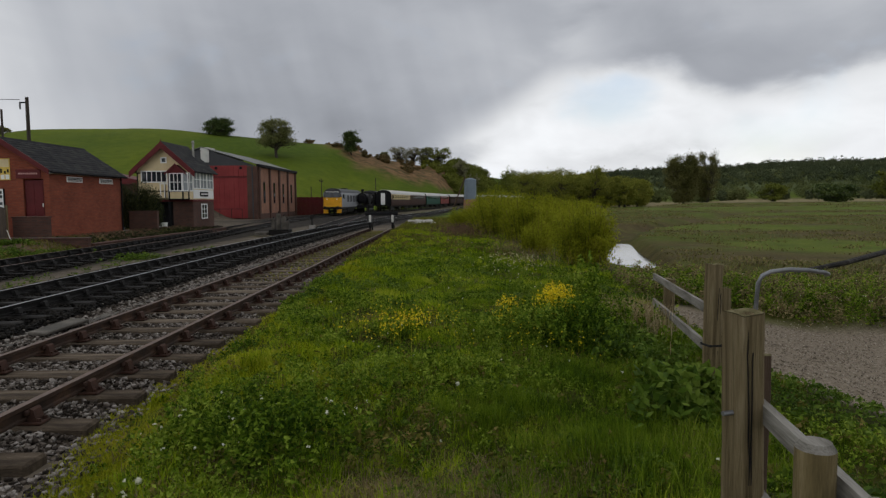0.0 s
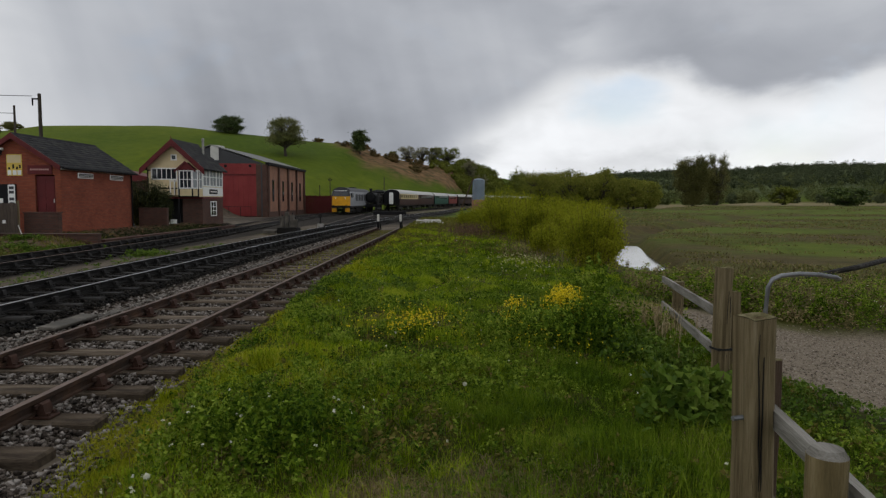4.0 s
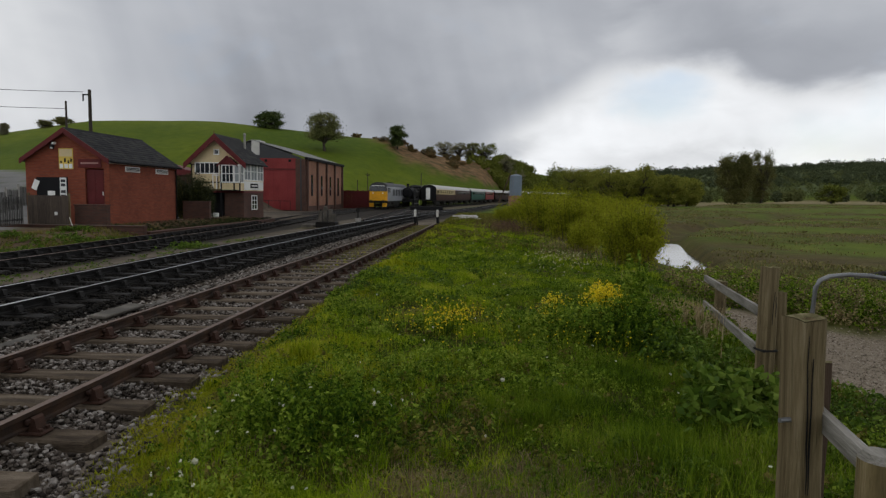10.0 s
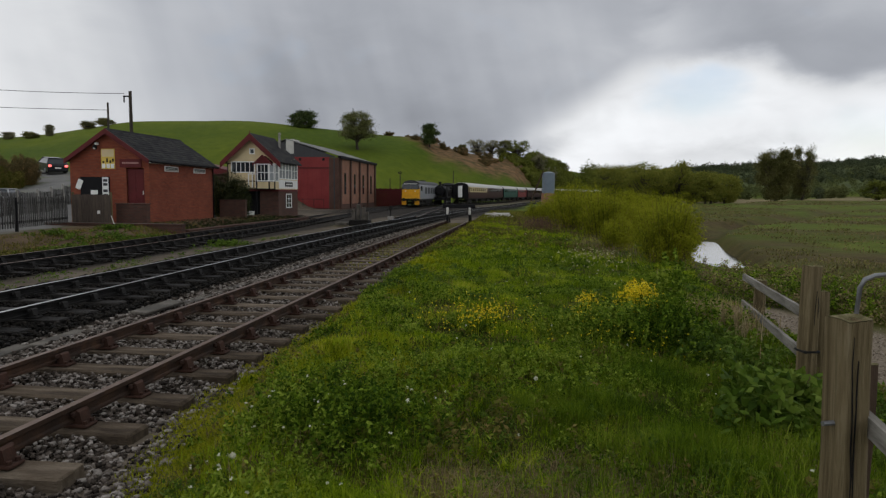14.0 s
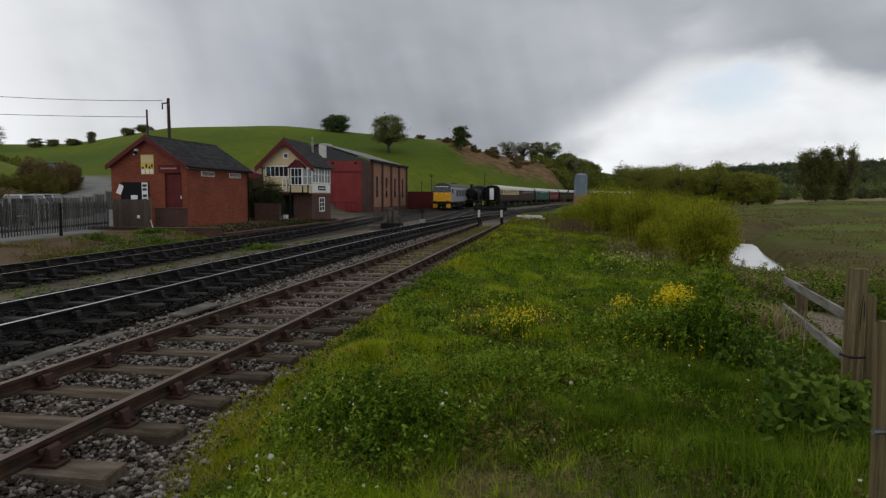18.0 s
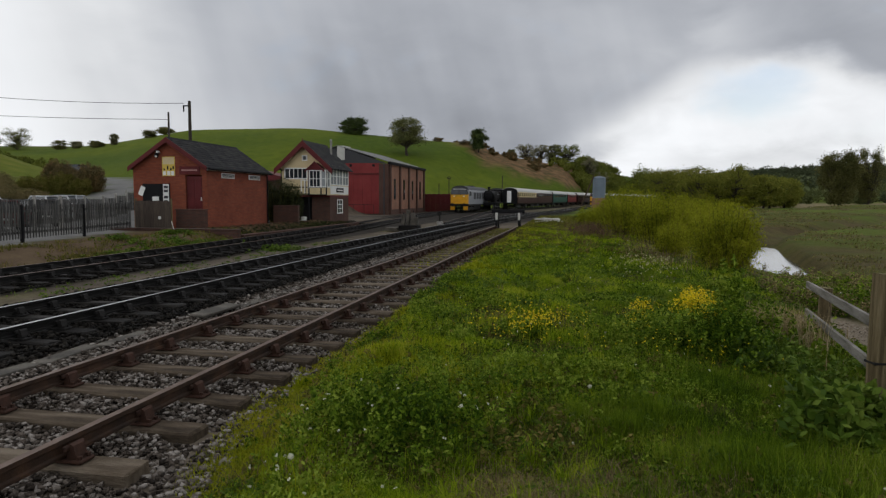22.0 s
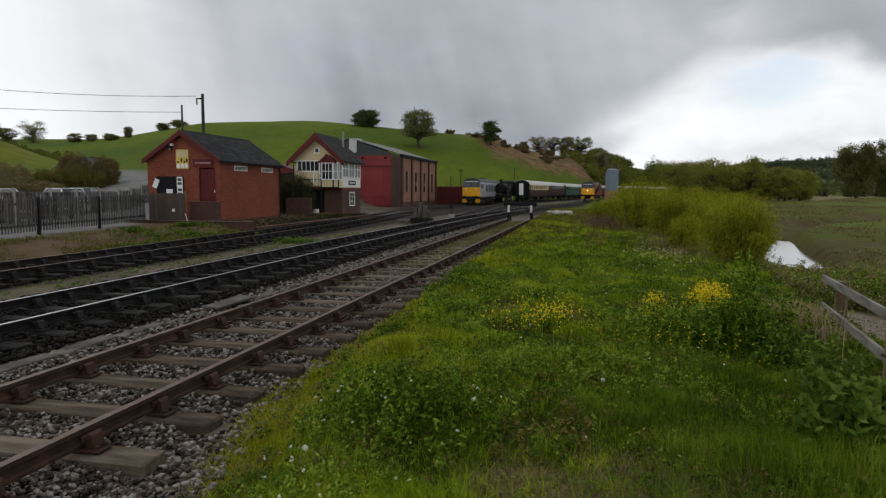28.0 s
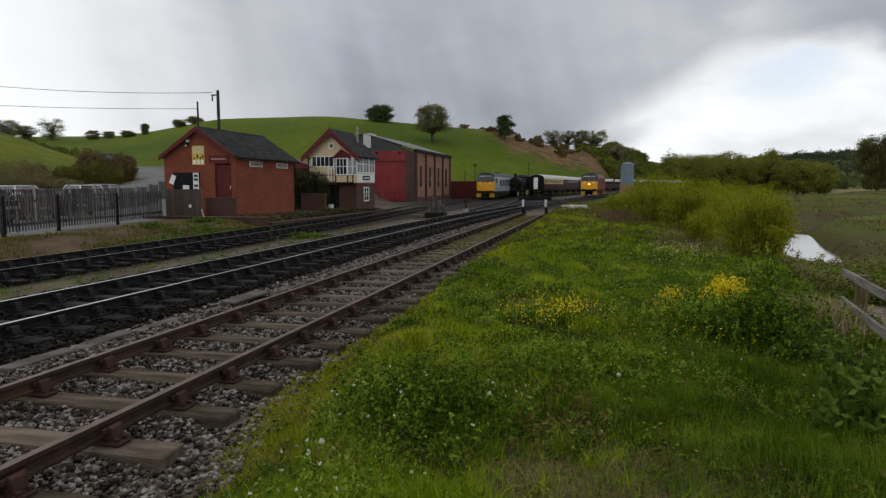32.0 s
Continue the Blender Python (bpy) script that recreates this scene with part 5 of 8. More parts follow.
def engine_shed():
    b = thing("engine_shed", "large engine shed with a faded red door and tan brick bays", "engine shed", at=(-22.4, 78.5, 0.0))
    ln, h = 19.7, 6.05
    part("side_wall", bx(-0.4, 0, 0.0, ln, -0.4, h), "brick_tan", b, "tan brick side wall")
    part("side_wall", bx(-13.4, -13.0, 0.0, ln, -0.4, h), "brick_tan", b)
    part("back_wall", bx(-13.0, -0.4, ln - 0.4, ln, -0.4, h), "brick_dark", b)
    part("corner_pier", bx(-1.25, -0.003, -0.3, -0.003, -0.4, h + 0.05), "brick_dark", b, "dark brick corner pier")
    part("pier_strip", bx(-0.66, -0.5, -0.36, -0.3, -0.4, h + 0.05), "dark_clad", b)
    for i in range(5):
        y = i * (ln - 0.5) / 4
        part("pilaster", bx(0.003, 0.2, y, y + 0.5, -0.4, h - 0.02), "brick_dark", b, "dark brick pilaster")
    for i in range(4):
        y = 0.5 + i * (ln - 0.5) / 4 + 1.7
        v = part("slit_window", bx(0.003, 0.05, y, y + 0.75, 1.6, 4.3), "black", b)
        part("slit_glass", bx(0.05, 0.06, y + 0.1, y + 0.65, 1.75, 4.2, c=0.003), "glass", v)
    part("plinth", bx(0.003, 0.08, 0.5, ln - 0.5, -0.4, 0.35), "brick_dark", b)
    part("eaves_beam", bx(-0.1, 0.32, -0.3, ln + 0.2, h, h + 0.32), "black", b)
    door = part("sliding_door", bx(-6.0, -1.26, -0.12, -0.01, -0.2, 6.2), "red_door", b, "tall faded red sliding door")
    for x in np.arange(-5.8, -1.4, 0.59):
        part("door_board", bx(float(x), float(x) + 0.56, -0.15, -0.12, -0.15, 6.14, c=0.012), "red_door", door)
    part("door_rail", bx(-6.0, -1.26, -0.22, -0.15, 4.75, 4.95), "maroon", door)
    for x in (-5.0, -2.0):
        part("vent", bx(x - 0.16, x + 0.16, -0.2, -0.15, 5.75, 6.05), "black", door)
    part("front_wall", bx(-13.0, -6.0, -0.1, 0.3, -0.4, h), "brick_dark", b)
    part("fascia", Geo().extrude([(-13.4, h - 0.12), (-1.28, h - 0.12), (-1.28, h + 0.1), (-0.2, h + 0.1), (-6.5, 8.3), (-13.4, h + 0.1)], 1, -0.1, 0.1), "dark_clad", b, "dark grey sheet gable")
    part("roof", Geo().extrude([(-13.7, h + 0.1), (-6.7, 8.4), (0.12, h + 0.24), (0.12, h + 0.3), (-6.7, 8.47), (-13.7, h + 0.17)], 1, -0.25, ln + 0.2), "shed_roof", b, "weathered grey sheet roof")
    part("vent_tower", bx(-6.8, -5.8, -0.2, 2.0, 6.6, 8.4), "grey_roof", b, "pale grey ridge ventilator")
    rl = part("railing", bx(-5.4, -1.4, -2.0, -1.95, 0.95, 1.0), "iron", b)
    for x in (-5.4, -4.1, -2.7, -1.45):
        part("railing_post", bx(x, x + 0.05, -2.0, -1.95, -0.2, 1.0), "iron", rl)
    return b


engine_shed()


# ---- rolling stock ----
def wheelset(parent, y, r=0.5, mat_="iron"):
    w = part("wheelset", Geo().tube([(-0.72, y, r), (0.72, y, r)], 0.09, 8), mat_, parent)
    for s in (-1, 1):
        part("wheel", Geo().tube([(s * 0.68, y, r), (s * 0.81, y, r)], r, 16), mat_, w)
    return w


def bogie(parent, y, span=2.6, r=0.47):
    b = part("bogie", Geo().box(-1.05, -0.95, y - span / 2 - 0.6, y + span / 2 + 0.6, 0.35, 0.72, c=0.03).box(0.95, 1.05, y - span / 2 - 0.6, y + span / 2 + 0.6, 0.35, 0.72, c=0.03).box(-0.9, 0.9, y - 0.3, y + 0.3, 0.4, 0.75, c=0.03), "iron", parent)
    for k in (-1, 1):
        g = Geo().tube([(-0.72, y + k * span / 2, r), (0.72, y + k * span / 2, r)], 0.08, 6)
        for s in (-1, 1):
            g.tube([(s * 0.7, y + k * span / 2, r), (s * 0.82, y + k * span / 2, r)], r, 14)
        part("wheelset", g, "iron", b)
    return b


def body_profile(hw, z0, z1, top):
    return [(-hw, z0), (-hw, z1), (-hw * 0.9, z1 + (top - z1) * 0.55), (-hw * 0.6, z1 + (top - z1) * 0.88), (0, top), (hw * 0.6, z1 + (top - z1) * 0.88), (hw * 0.9, z1 + (top - z1) * 0.55), (hw, z1), (hw, z0)]


def diesel(label, body, roof="grey_roof", lamps=False, ln=17.3):
    """A boxy diesel locomotive, its cab front at y = 0, length towards +y."""
    d = thing("diesel_locomotive", label, "locomotive")
    hw = 1.33
    part("body", Geo().extrude([(-hw, 1.15), (-hw, 2.95), (-hw * 0.97, 3.2), (hw * 0.97, 3.2), (hw, 2.95), (hw, 1.15)], 1, 0.35, ln - 0.35), body, d)
    part("roof", Geo().extrude([(-hw * 0.97, 3.2), (-hw * 0.8, 3.55), (-hw * 0.4, 3.78), (0, 3.83), (hw * 0.4, 3.78), (hw * 0.8, 3.55), (hw * 0.97, 3.2)], 1, 0.5, ln - 0.5), roof, d)
    for end, s in ((0.0, 1), (ln, -1)):
        y = lambda v: end + s * v
        nose = part("nose", Geo().add([(-hw, y(0.35), 1.15), (hw, y(0.35), 1.15), (hw, y(0.35), 2.6), (-hw, y(0.35), 2.6), (-hw * 0.86, y(0), 1.15), (hw * 0.86, y(0), 1.15), (hw * 0.84, y(0.02), 2.5), (-hw * 0.84, y(0.02), 2.5)],
                    [(4, 5, 6, 7), (0, 4, 7, 3), (1, 2, 6, 5), (3, 7, 6, 2), (0, 1, 5, 4), (0, 3, 2, 1)]), "yellow", d, "yellow warning end")
        cab = part("cab_front", Geo().add([(-hw, y(0.36), 2.6), (hw, y(0.36), 2.6), (hw * 0.86, y(0.02), 2.5), (-hw * 0.86, y(0.02), 2.5), (-hw * 0.92, y(0.75), 3.35), (hw * 0.92, y(0.75), 3.35), (hw * 0.8, y(0.3), 3.3), (-hw * 0.8, y(0.3), 3.3), (0, y(0.32), 3.62), (0, y(0.8), 3.75)],
                   [(3, 2, 6, 7), (7, 6, 8), (0, 3, 7, 4), (1, 5, 6, 2), (4, 7, 8, 9), (5, 9, 8, 6)]), "dark_clad", d)
        for k in (-1, 1):
            part("windscreen", Geo().add([(k * 0.12, y(-0.002), 2.58), (k * 1.05, y(-0.002), 2.58), (k * 0.98, y(0.245), 3.22), (k * 0.12, y(0.245), 3.24),
                                         (k * 0.12, y(0.05), 2.58), (k * 1.05, y(0.05), 2.58), (k * 0.98, y(0.29), 3.22), (k * 0.12, y(0.29), 3.24)],
                                        [(0, 1, 2, 3), (4, 7, 6, 5), (0, 4, 5, 1), (1, 5, 6, 2), (2, 6, 7, 3), (3, 7, 4, 0)]), "glass", cab, "dark windscreen pane")
            part("buffer", Geo().tube([(k * 0.87, y(0.0), 1.05), (k * 0.87, y(-0.42), 1.05), (k * 0.87, y(-0.42), 1.05), (k * 0.87, y(-0.5), 1.05)], [0.11, 0.1, 0.24, 0.24], 12), "iron", d)
            part("step_plate", Geo().box(k * 0.95 - 0.32, k * 0.95 + 0.32, min(y(0.05), y(0.3)), max(y(0.05), y(0.3)), 0.3, 0.92, c=0.03), "yellow", d)
            part("jumper_hose", Geo().tube([(k * 0.3, y(-0.02), 1.25), (k * 0.33, y(-0.16), 0.8), (k * 0.28, y(-0.06), 0.4)], 0.045, 6), "black", d)
        part("buffer_beam", Geo().box(-1.3, 1.3, min(y(-0.02), y(0.3)), max(y(-0.02), y(0.3)), 0.88, 1.2, c=0.03), "black", d)
        part("cab_brow", Geo().box(-0.95, 0.95, min(y(0.2), y(0.3)), max(y(0.2), y(0.3)), 3.26, 3.34, c=0.02), "white", cab, "pale strip over the windscreens")
        part("windscreen_pillar", Geo().add([(-0.1, y(-0.012), 2.56), (0.1, y(-0.012), 2.56), (0.1, y(0.24), 3.26), (-0.1, y(0.24), 3.26), (-0.1, y(0.1), 2.56), (0.1, y(0.1), 2.56), (0.1, y(0.3), 3.26), (-0.1, y(0.3), 3.26)], [(0, 1, 2, 3), (4, 7, 6, 5), (0, 4, 5, 1), (1, 5, 6, 2), (2, 6, 7, 3), (3, 7, 4, 0)]), "dark_clad", cab)
        part("coupling", Geo().tube([(0, y(0), 1.0), (0, y(-0.3), 0.85), (0, y(-0.1), 0.55)], 0.05, 6), "black", d)
        for k in (-0.7, 0.7):
            part("marker_lamp", Geo().tube([(k, y(0.03), 2.28), (k, y(-0.03), 2.28)], 0.1, 10), "white", nose)
        if lamps and end == 0.0:
            part("headlamp", Geo().tube([(0, y(0.02), 2.02), (0, y(-0.05), 2.02)], 0.11, 12), "headlamp", nose, "lit warm headlamp")
    for k in (-1, 1):
        for yy, w in ((1.3, 0.75), (2.35, 0.55), (ln - 1.3, 0.75)):
            part("side_window", bx(*(sorted((k * hw, k * (hw + 0.02)))), yy - w / 2, yy + w / 2, 2.35, 3.0), "glass", d)
        for yy in np.arange(4.2, ln - 3.5, 2.2):
            part("grille", bx(*(sorted((k * hw, k * (hw + 0.025)))), float(yy), float(yy) + 1.5, 1.9, 2.85), "dark_clad", d)
        part("solebar", bx(*(sorted((k * 1.1, k * 1.3))), 0.6, ln - 0.6, 0.92, 1.15), "iron", d)
    part("fuel_tank", bx(-1.0, 1.0, 6.2, ln - 6.2, 0.35, 1.0, c=0.08), "iron", d)
    bogie(d, 3.2, 3.4, 0.5)
    bogie(d, ln - 3.2, 3.4, 0.5)
    part("exhaust", bx(-0.4, 0.4, ln / 2 - 0.8, ln / 2 + 0.8, 3.76, 3.95), "iron", d)
    return d


def on_track(ob, fn, y, z=0.0):
    ob.matrix_world = pose(float(fn(y)), y, z, 0, 0, -math.degrees(heading(fn, y + 8)))
    return ob


LOCO1 = diesel("parked grey diesel locomotive with yellow ends and dark roof edge", "rail_grey", "dark_clad")
LOCO1.matrix_world = pose(-15.6, 91.0, -0.16, 0, 0, -2.8)
LOCO2 = diesel("red-sided diesel locomotive with a yellow front and lit headlamp, drawing in", "loco_red", "dark_clad", lamps=True)


def coach(label, lower, upper, roof="grey_roof", ln=19.6, door=False, glazed=1.3):
    """A passenger carriage, its near end at y = 0."""
    c = thing("railway_carriage", label, "carriage", "carriages in the siding")
    hw = 1.38
    part("body", Geo().extrude([(-hw, 1.05), (-hw * 1.01, 1.5), (-hw, 2.1), (hw, 2.1), (hw * 1.01, 1.5), (hw, 1.05)], 1, 0, ln), lower, c)
    part("upper_body", Geo().extrude([(-hw, 2.103), (-hw * 0.985, 3.0), (hw * 0.985, 3.0), (hw, 2.103)], 1, 0.002, ln - 0.002), upper, c)
    part("roof", Geo().extrude([(-hw * 1.0, 3.0), (-hw * 0.86, 3.4), (-hw * 0.5, 3.66), (0, 3.76), (hw * 0.5, 3.66), (hw * 0.86, 3.4), (hw * 1.0, 3.0)], 1, -0.02, ln + 0.02), roof, c)
    end = part("end_panel", Geo().extrude([(-hw * 0.99, 1.08), (-hw * 0.99, 3.0), (-hw * 0.85, 3.38), (-hw * 0.5, 3.62), (0, 3.72), (hw * 0.5, 3.62), (hw * 0.85, 3.38), (hw * 0.99, 3.0), (hw * 0.99, 1.08)], 1, -0.06, -0.022), "black", c)
    gang = part("gangway", bx(-0.6, 0.6, -0.45, -0.06, 1.1, 3.3, c=0.03), "black", c)
    if door:
        part("gangway_door", bx(-0.36, 0.36, -0.48, -0.452, 1.2, 3.15, c=0.02), "white", gang, "white gangway door")
    for k in (-1, 1):
        for yy in np.arange(1.6, ln - 1.8, 2.05):
            w = part("window", bx(*(sorted((k * hw, k * (hw + 0.02)))), float(yy), float(yy) + glazed, 2.3, 2.85), "glass", c)
            part("window_frame", bx(*(sorted((k * (hw + 0.021), k * (hw + 0.03)))), float(yy) - 0.05, float(yy) + glazed + 0.05, 2.62, 2.66, c=0.002), upper, w)
        for yy in (0.35, ln - 1.05):
            part("door", bx(*(sorted((k * hw, k * (hw + 0.025)))), yy, yy + 0.7, 1.15, 2.9), lower, c)
        part("truss", bx(*(sorted((k * 1.0, k * 1.12))), 0.3, ln - 0.3, 0.82, 1.05), "iron", c)
    part("battery_box", bx(-1.1, 1.1, 8.2, 10.4, 0.4, 0.95), "iron", c)
    bogie(c, 2.7)
    bogie(c, ln - 2.7)
    for s in (-0.87, 0.87):
        part("buffer", Geo().tube([(s, 0, 1.05), (s, -0.5, 1.05), (s, -0.58, 1.05)], [0.09, 0.09, 0.22], 10), "iron", c)
    return c


CREAM = coach("chocolate and cream carriage with a black end and white gangway door", "coach_brown", "coach_cream", door=True, glazed=0.8)
BROWN = coach("plain chocolate brown carriage in the siding", "coach_brown", "coach_brown")
GREEN = coach("dark green carriage in the siding", "coach_green", "coach_green")
RED = coach("shorter dull red carriage in the siding", "coach_red", "coach_red", ln=15.0)
y = 110.5
for i, (src, ln) in enumerate(((CREAM, 19.6), (BROWN, 19.6), (GREEN, 19.6), (RED, 15.0), (BROWN, 19.6), (RED, 15.0), (BROWN, 19.6), (BROWN, 19.6), (GREEN, 19.6))):
    h = heading(coach_x, y + ln / 2)
    m = pose(float(coach_x(y)), y, -0.02, 0, 0, -math.degrees(h))
    if src in (CREAM, GREEN, RED, BROWN) and i in (0, 1, 2, 3):
        src.matrix_world = m
    else:
        copy_thing(src, m)
    y += (ln + 1.2) * math.cos(h)


def steam_engine():
    """The black engine standing between the diesel and the carriages."""
    e = thing("steam_locomotive", "black steam locomotive standing out of use in the yard", "locomotive", at=(-12.9, 104.5, -0.1), turn=-3)
    part("boiler", Geo().tube([(0, 0.2, 2.35), (0, 5.6, 2.35)], 0.82, 18), "iron", e)
    part("smokebox", Geo().tube([(0, -1.1, 2.35), (0, 0.3, 2.35)], 0.86, 18), "black", e)
    part("smokebox_door", Geo().tube([(0, -1.1, 2.35), (0, -1.25, 2.35)], [0.72, 0.5], 16), "black", e)
    part("chimney", Geo().tube([(0, -0.4, 3.1), (0, -0.4, 3.45), (0, -0.4, 3.8)], [0.24, 0.19, 0.26], 12), "black", e)
    part("dome", Geo().tube([(0, 2.4, 3.0), (0, 2.4, 3.4), (0, 2.4, 3.58)], [0.34, 0.3, 0.1], 12), "iron", e)
    part("firebox", Geo().box(-0.85, 0.85, 5.4, 7.2, 1.2, 3.2, c=0.2), "iron", e)
    part("cab", Geo().box(-1.25, 1.25, 7.0, 9.0, 1.3, 3.4, c=0.05), "black", e)
    part("cab_roof", Geo().extrude([(-1.35, 3.4), (-0.8, 3.65), (0, 3.75), (0.8, 3.65), (1.35, 3.4)], 1, 6.8, 9.2), "dark_clad", e)
    part("tender", Geo().box(-1.25, 1.25, 9.4, 14.5, 1.1, 2.9, c=0.06), "black", e)
    part("running_plate", Geo().box(-1.3, 1.3, -1.5, 7.0, 1.2, 1.3, c=0.02), "iron", e)
    part("buffer_beam", Geo().box(-1.3, 1.3, -1.65, -1.5, 0.85, 1.3, c=0.02), "black", e)
    for k in (-1, 1):
        part("buffer", Geo().tube([(k * 0.87, -1.6, 1.05), (k * 0.87, -2.1, 1.05), (k * 0.87, -2.18, 1.05)], [0.1, 0.1, 0.22], 10), "iron", e)
        part("smoke_deflector", Geo().box(k * 1.15 - 0.02, k * 1.15 + 0.02, -1.2, 0.6, 1.3, 3.1, c=0.01), "black", e)
        part("handrail", Geo().tube([(k * 0.88, 0.3, 2.6), (k * 0.88, 5.4, 2.6)], 0.02, 5), "steel", e)
        for yy in (1.0, 2.9, 4.8):
            part("driving_wheel", Geo().tube([(k * 0.7, yy, 0.75), (k * 0.84, yy, 0.75)], 0.75, 18), "iron", e)
        for yy in (-0.6, 10.4, 12.0, 13.6):
            part("wheel", Geo().tube([(k * 0.7, yy, 0.48), (k * 0.82, yy, 0.48)], 0.48, 14), "iron", e)
        part("coupling_rod", Geo().box(k * 0.88 - 0.03, k * 0.88 + 0.03, 0.8, 5.0, 0.55, 0.68, c=0.01), "steel", e)
    return e


steam_engine()


def open_wagon(label, at, ln, turn):
    w = thing("open_wagon", label, "wagon", "wagons in the yard", at=at, turn=turn)
    for s in (-1, 1):
        part("side", Geo().box(s * 1.2 - 0.05, s * 1.2 + 0.05, 0, ln, 1.1, 2.5, c=0.02), "maroon", w)
        for yy in np.arange(0.4, ln, 1.4):
            part("stanchion", Geo().box(s * 1.27 - 0.04, s * 1.27 + 0.04, float(yy), float(yy) + 0.1, 1.0, 2.5, c=0.01), "maroon", w)
    part("end", Geo().box(-1.15, 1.15, 0, 0.1, 1.1, 2.5, c=0.02), "maroon", w)
    part("end", Geo().box(-1.15, 1.15, ln - 0.1, ln, 1.1, 2.5, c=0.02), "maroon", w)
    part("floor", Geo().box(-1.15, 1.15, 0.1, ln - 0.1, 1.0, 1.1, c=0.01), "iron", w)
    for yy in (1.2, ln - 1.2):
        wheelset(w, yy, 0.48)
    return w


ms = thing("boarded_screen", "faded maroon boarded screen across the yard's end", "fence", at=(-23.2, 99.5, -0.3))
for i in range(27):
    part("board", bx(i * 0.2, i * 0.2 + 0.19, 0, 0.05, 0, 2.75 + 0.03 * (i % 4), c=0.01), "maroon", ms)
part("post", bx(-0.12, -0.02, -0.02, 0.1, 0, 2.9), "oldwood", ms)
open_wagon("faded maroon open wagon at the yard's end", (-20.2, 103.5, -0.15), 6.5, 0)


def silo():
    s = thing("silo", "blue-grey steel silo on a pale brick base", "silo", at=(5.98, 140, float(ground(6, 140)) - 0.2))
    part("base", Geo().box(-1.42, 1.42, -1.42, 1.42, 0, 2.55, c=0.05), "brick_tan", s)
    drum = part("drum", Geo().tube([(0, 0, 2.55), (0, 0, 6.8)], 1.32, 32), "silo", s, smooth=False)
    part("lid", Geo().tube([(0, 0, 6.8), (0, 0, 7.12)], [1.36, 0.43], 32), "silo", drum)
    for z in (3.5, 4.65, 5.8):
        part("band", Geo().tube([(0, 0, z), (0, 0, z + 0.07)], 1.345, 32), "silo", drum)
    part("ladder", Geo().box(-0.9, -0.86, -1.3, -1.25, 2.55, 6.9, c=0.01).box(-0.56, -0.52, -1.36, -1.31, 2.55, 6.9, c=0.01), "steel", s)
    part("auger", Geo().tube([(-3.65, -0.85, 0.85), (-1.1, -0.68, 7.3)], 0.14, 8), "brownpost", s, "slanting rusty feed pipe")


silo()


# ---- yard furniture ----
def ground_frame():
    g = thing("ground_frame", "weathered grey lever frame with stubby posts beside the points", "ground frame", at=(-9.85, 39, -0.22))
    part("plinth", bx(-0.6, 0.6, -0.5, 0.5, 0, 0.35, c=0.03), "sleeper_dark", g)
    for x, h in ((-0.4, 1.0), (-0.1, 1.3), (0.22, 1.12), (0.42, 0.85)):
        l = part("lever_housing", bx(x - 0.11, x + 0.11, -0.15, 0.15, 0.35, h, c=0.03), "old_concrete", g)
        part("lever", Geo().tube([(x, 0, h), (x + 0.03, -0.05, h + 0.14)], 0.03, 6), "iron", l)
    part("cover", bx(-1.5, -0.7, -0.4, 0.5, 0.0, 0.2, c=0.02), "old_concrete", g)


ground_frame()
gs = thing("ground_signal", "small dark ground signal beside the points", "signal", at=(-9.75, 48, -0.2))
part("base", bx(-0.2, 0.2, -0.2, 0.2, 0, 0.25), "concrete", gs)
part("post", bx(-0.05, 0.05, -0.05, 0.05, 0.25, 0.75), "iron", gs)
part("disc", Geo().tube([(0, -0.06, 0.85), (0, -0.1, 0.85)], 0.16, 14), "iron", gs)


def timber_stack():
    r = random.Random(6)
    s = thing("timber_stack", "untidy stack of pale sawn timber on the grass", "timber stack", at=(-1.6, 50, float(ground(-1.6, 50))))
    for i in range(13):
        w, h = r.uniform(0.1, 0.2), r.uniform(0.06, 0.1)
        z = 0.16 * (i // 5)
        o = part("baulk", bx(-r.uniform(0.7, 1.1), r.uniform(0.7, 1.15), -w / 2, w / 2, 0, h, c=0.012), "plank_white", s)
        o.matrix_basis = pose(r.uniform(-0.25, 0.25), (i % 5) * 0.3 - 0.6 + r.uniform(-0.06, 0.06), z, r.uniform(-8, 8), r.uniform(-6, 6), r.uniform(-55, 55))


timber_stack()


def pole(label, x, y, h, r=0.11, arm=0.0, base=None, kind="telegraph_pole"):
    z = float(ground(x, y)) - 0.3 if base is None else base
    p = thing(kind, label, "pole", "poles of the yard", at=(x, y, z))
    part("shaft", Geo().tube([(0, 0, 0), (0, 0, h)], [r, r * 0.75], 10), "bark", p)
    if arm:
        a = part("crossarm", bx(-arm, arm, -0.05, 0.05, h - 0.5, h - 0.38), "bark", p)
        for s in (-1, 1):
            part("insulator", Geo().tube([(s * arm * 0.8, 0, h - 0.38), (s * arm * 0.8, 0, h - 0.2)], 0.05, 6), "black", a)
    return p, z + h


P1, t1 = pole("tall dark wooden supply pole behind the hut", -31.8, 50, 8.2, 0.16, 0.0, 1.7)
part("bracket", bx(-0.6, 0.1, -0.05, 0.05, 7.75, 7.85), "black", P1)
part("insulator", Geo().tube([(-0.55, 0, 7.3), (-0.55, 0, 7.8)], 0.06, 6), "black", P1)
P2, t2 = pole("thin dark wooden pole behind the hut", -33.8, 50, 7.3, 0.1, 0.0, 1.7)
for x, y, h in ((-21.0, 112, 6.3), (-11.7, 113, 6.4), (-22.8, 112, 5.0)):
    pole("slim dark lamp pole among the tracks", x, y, h, 0.09, 0.35 if h == 6.3 else 0.0)


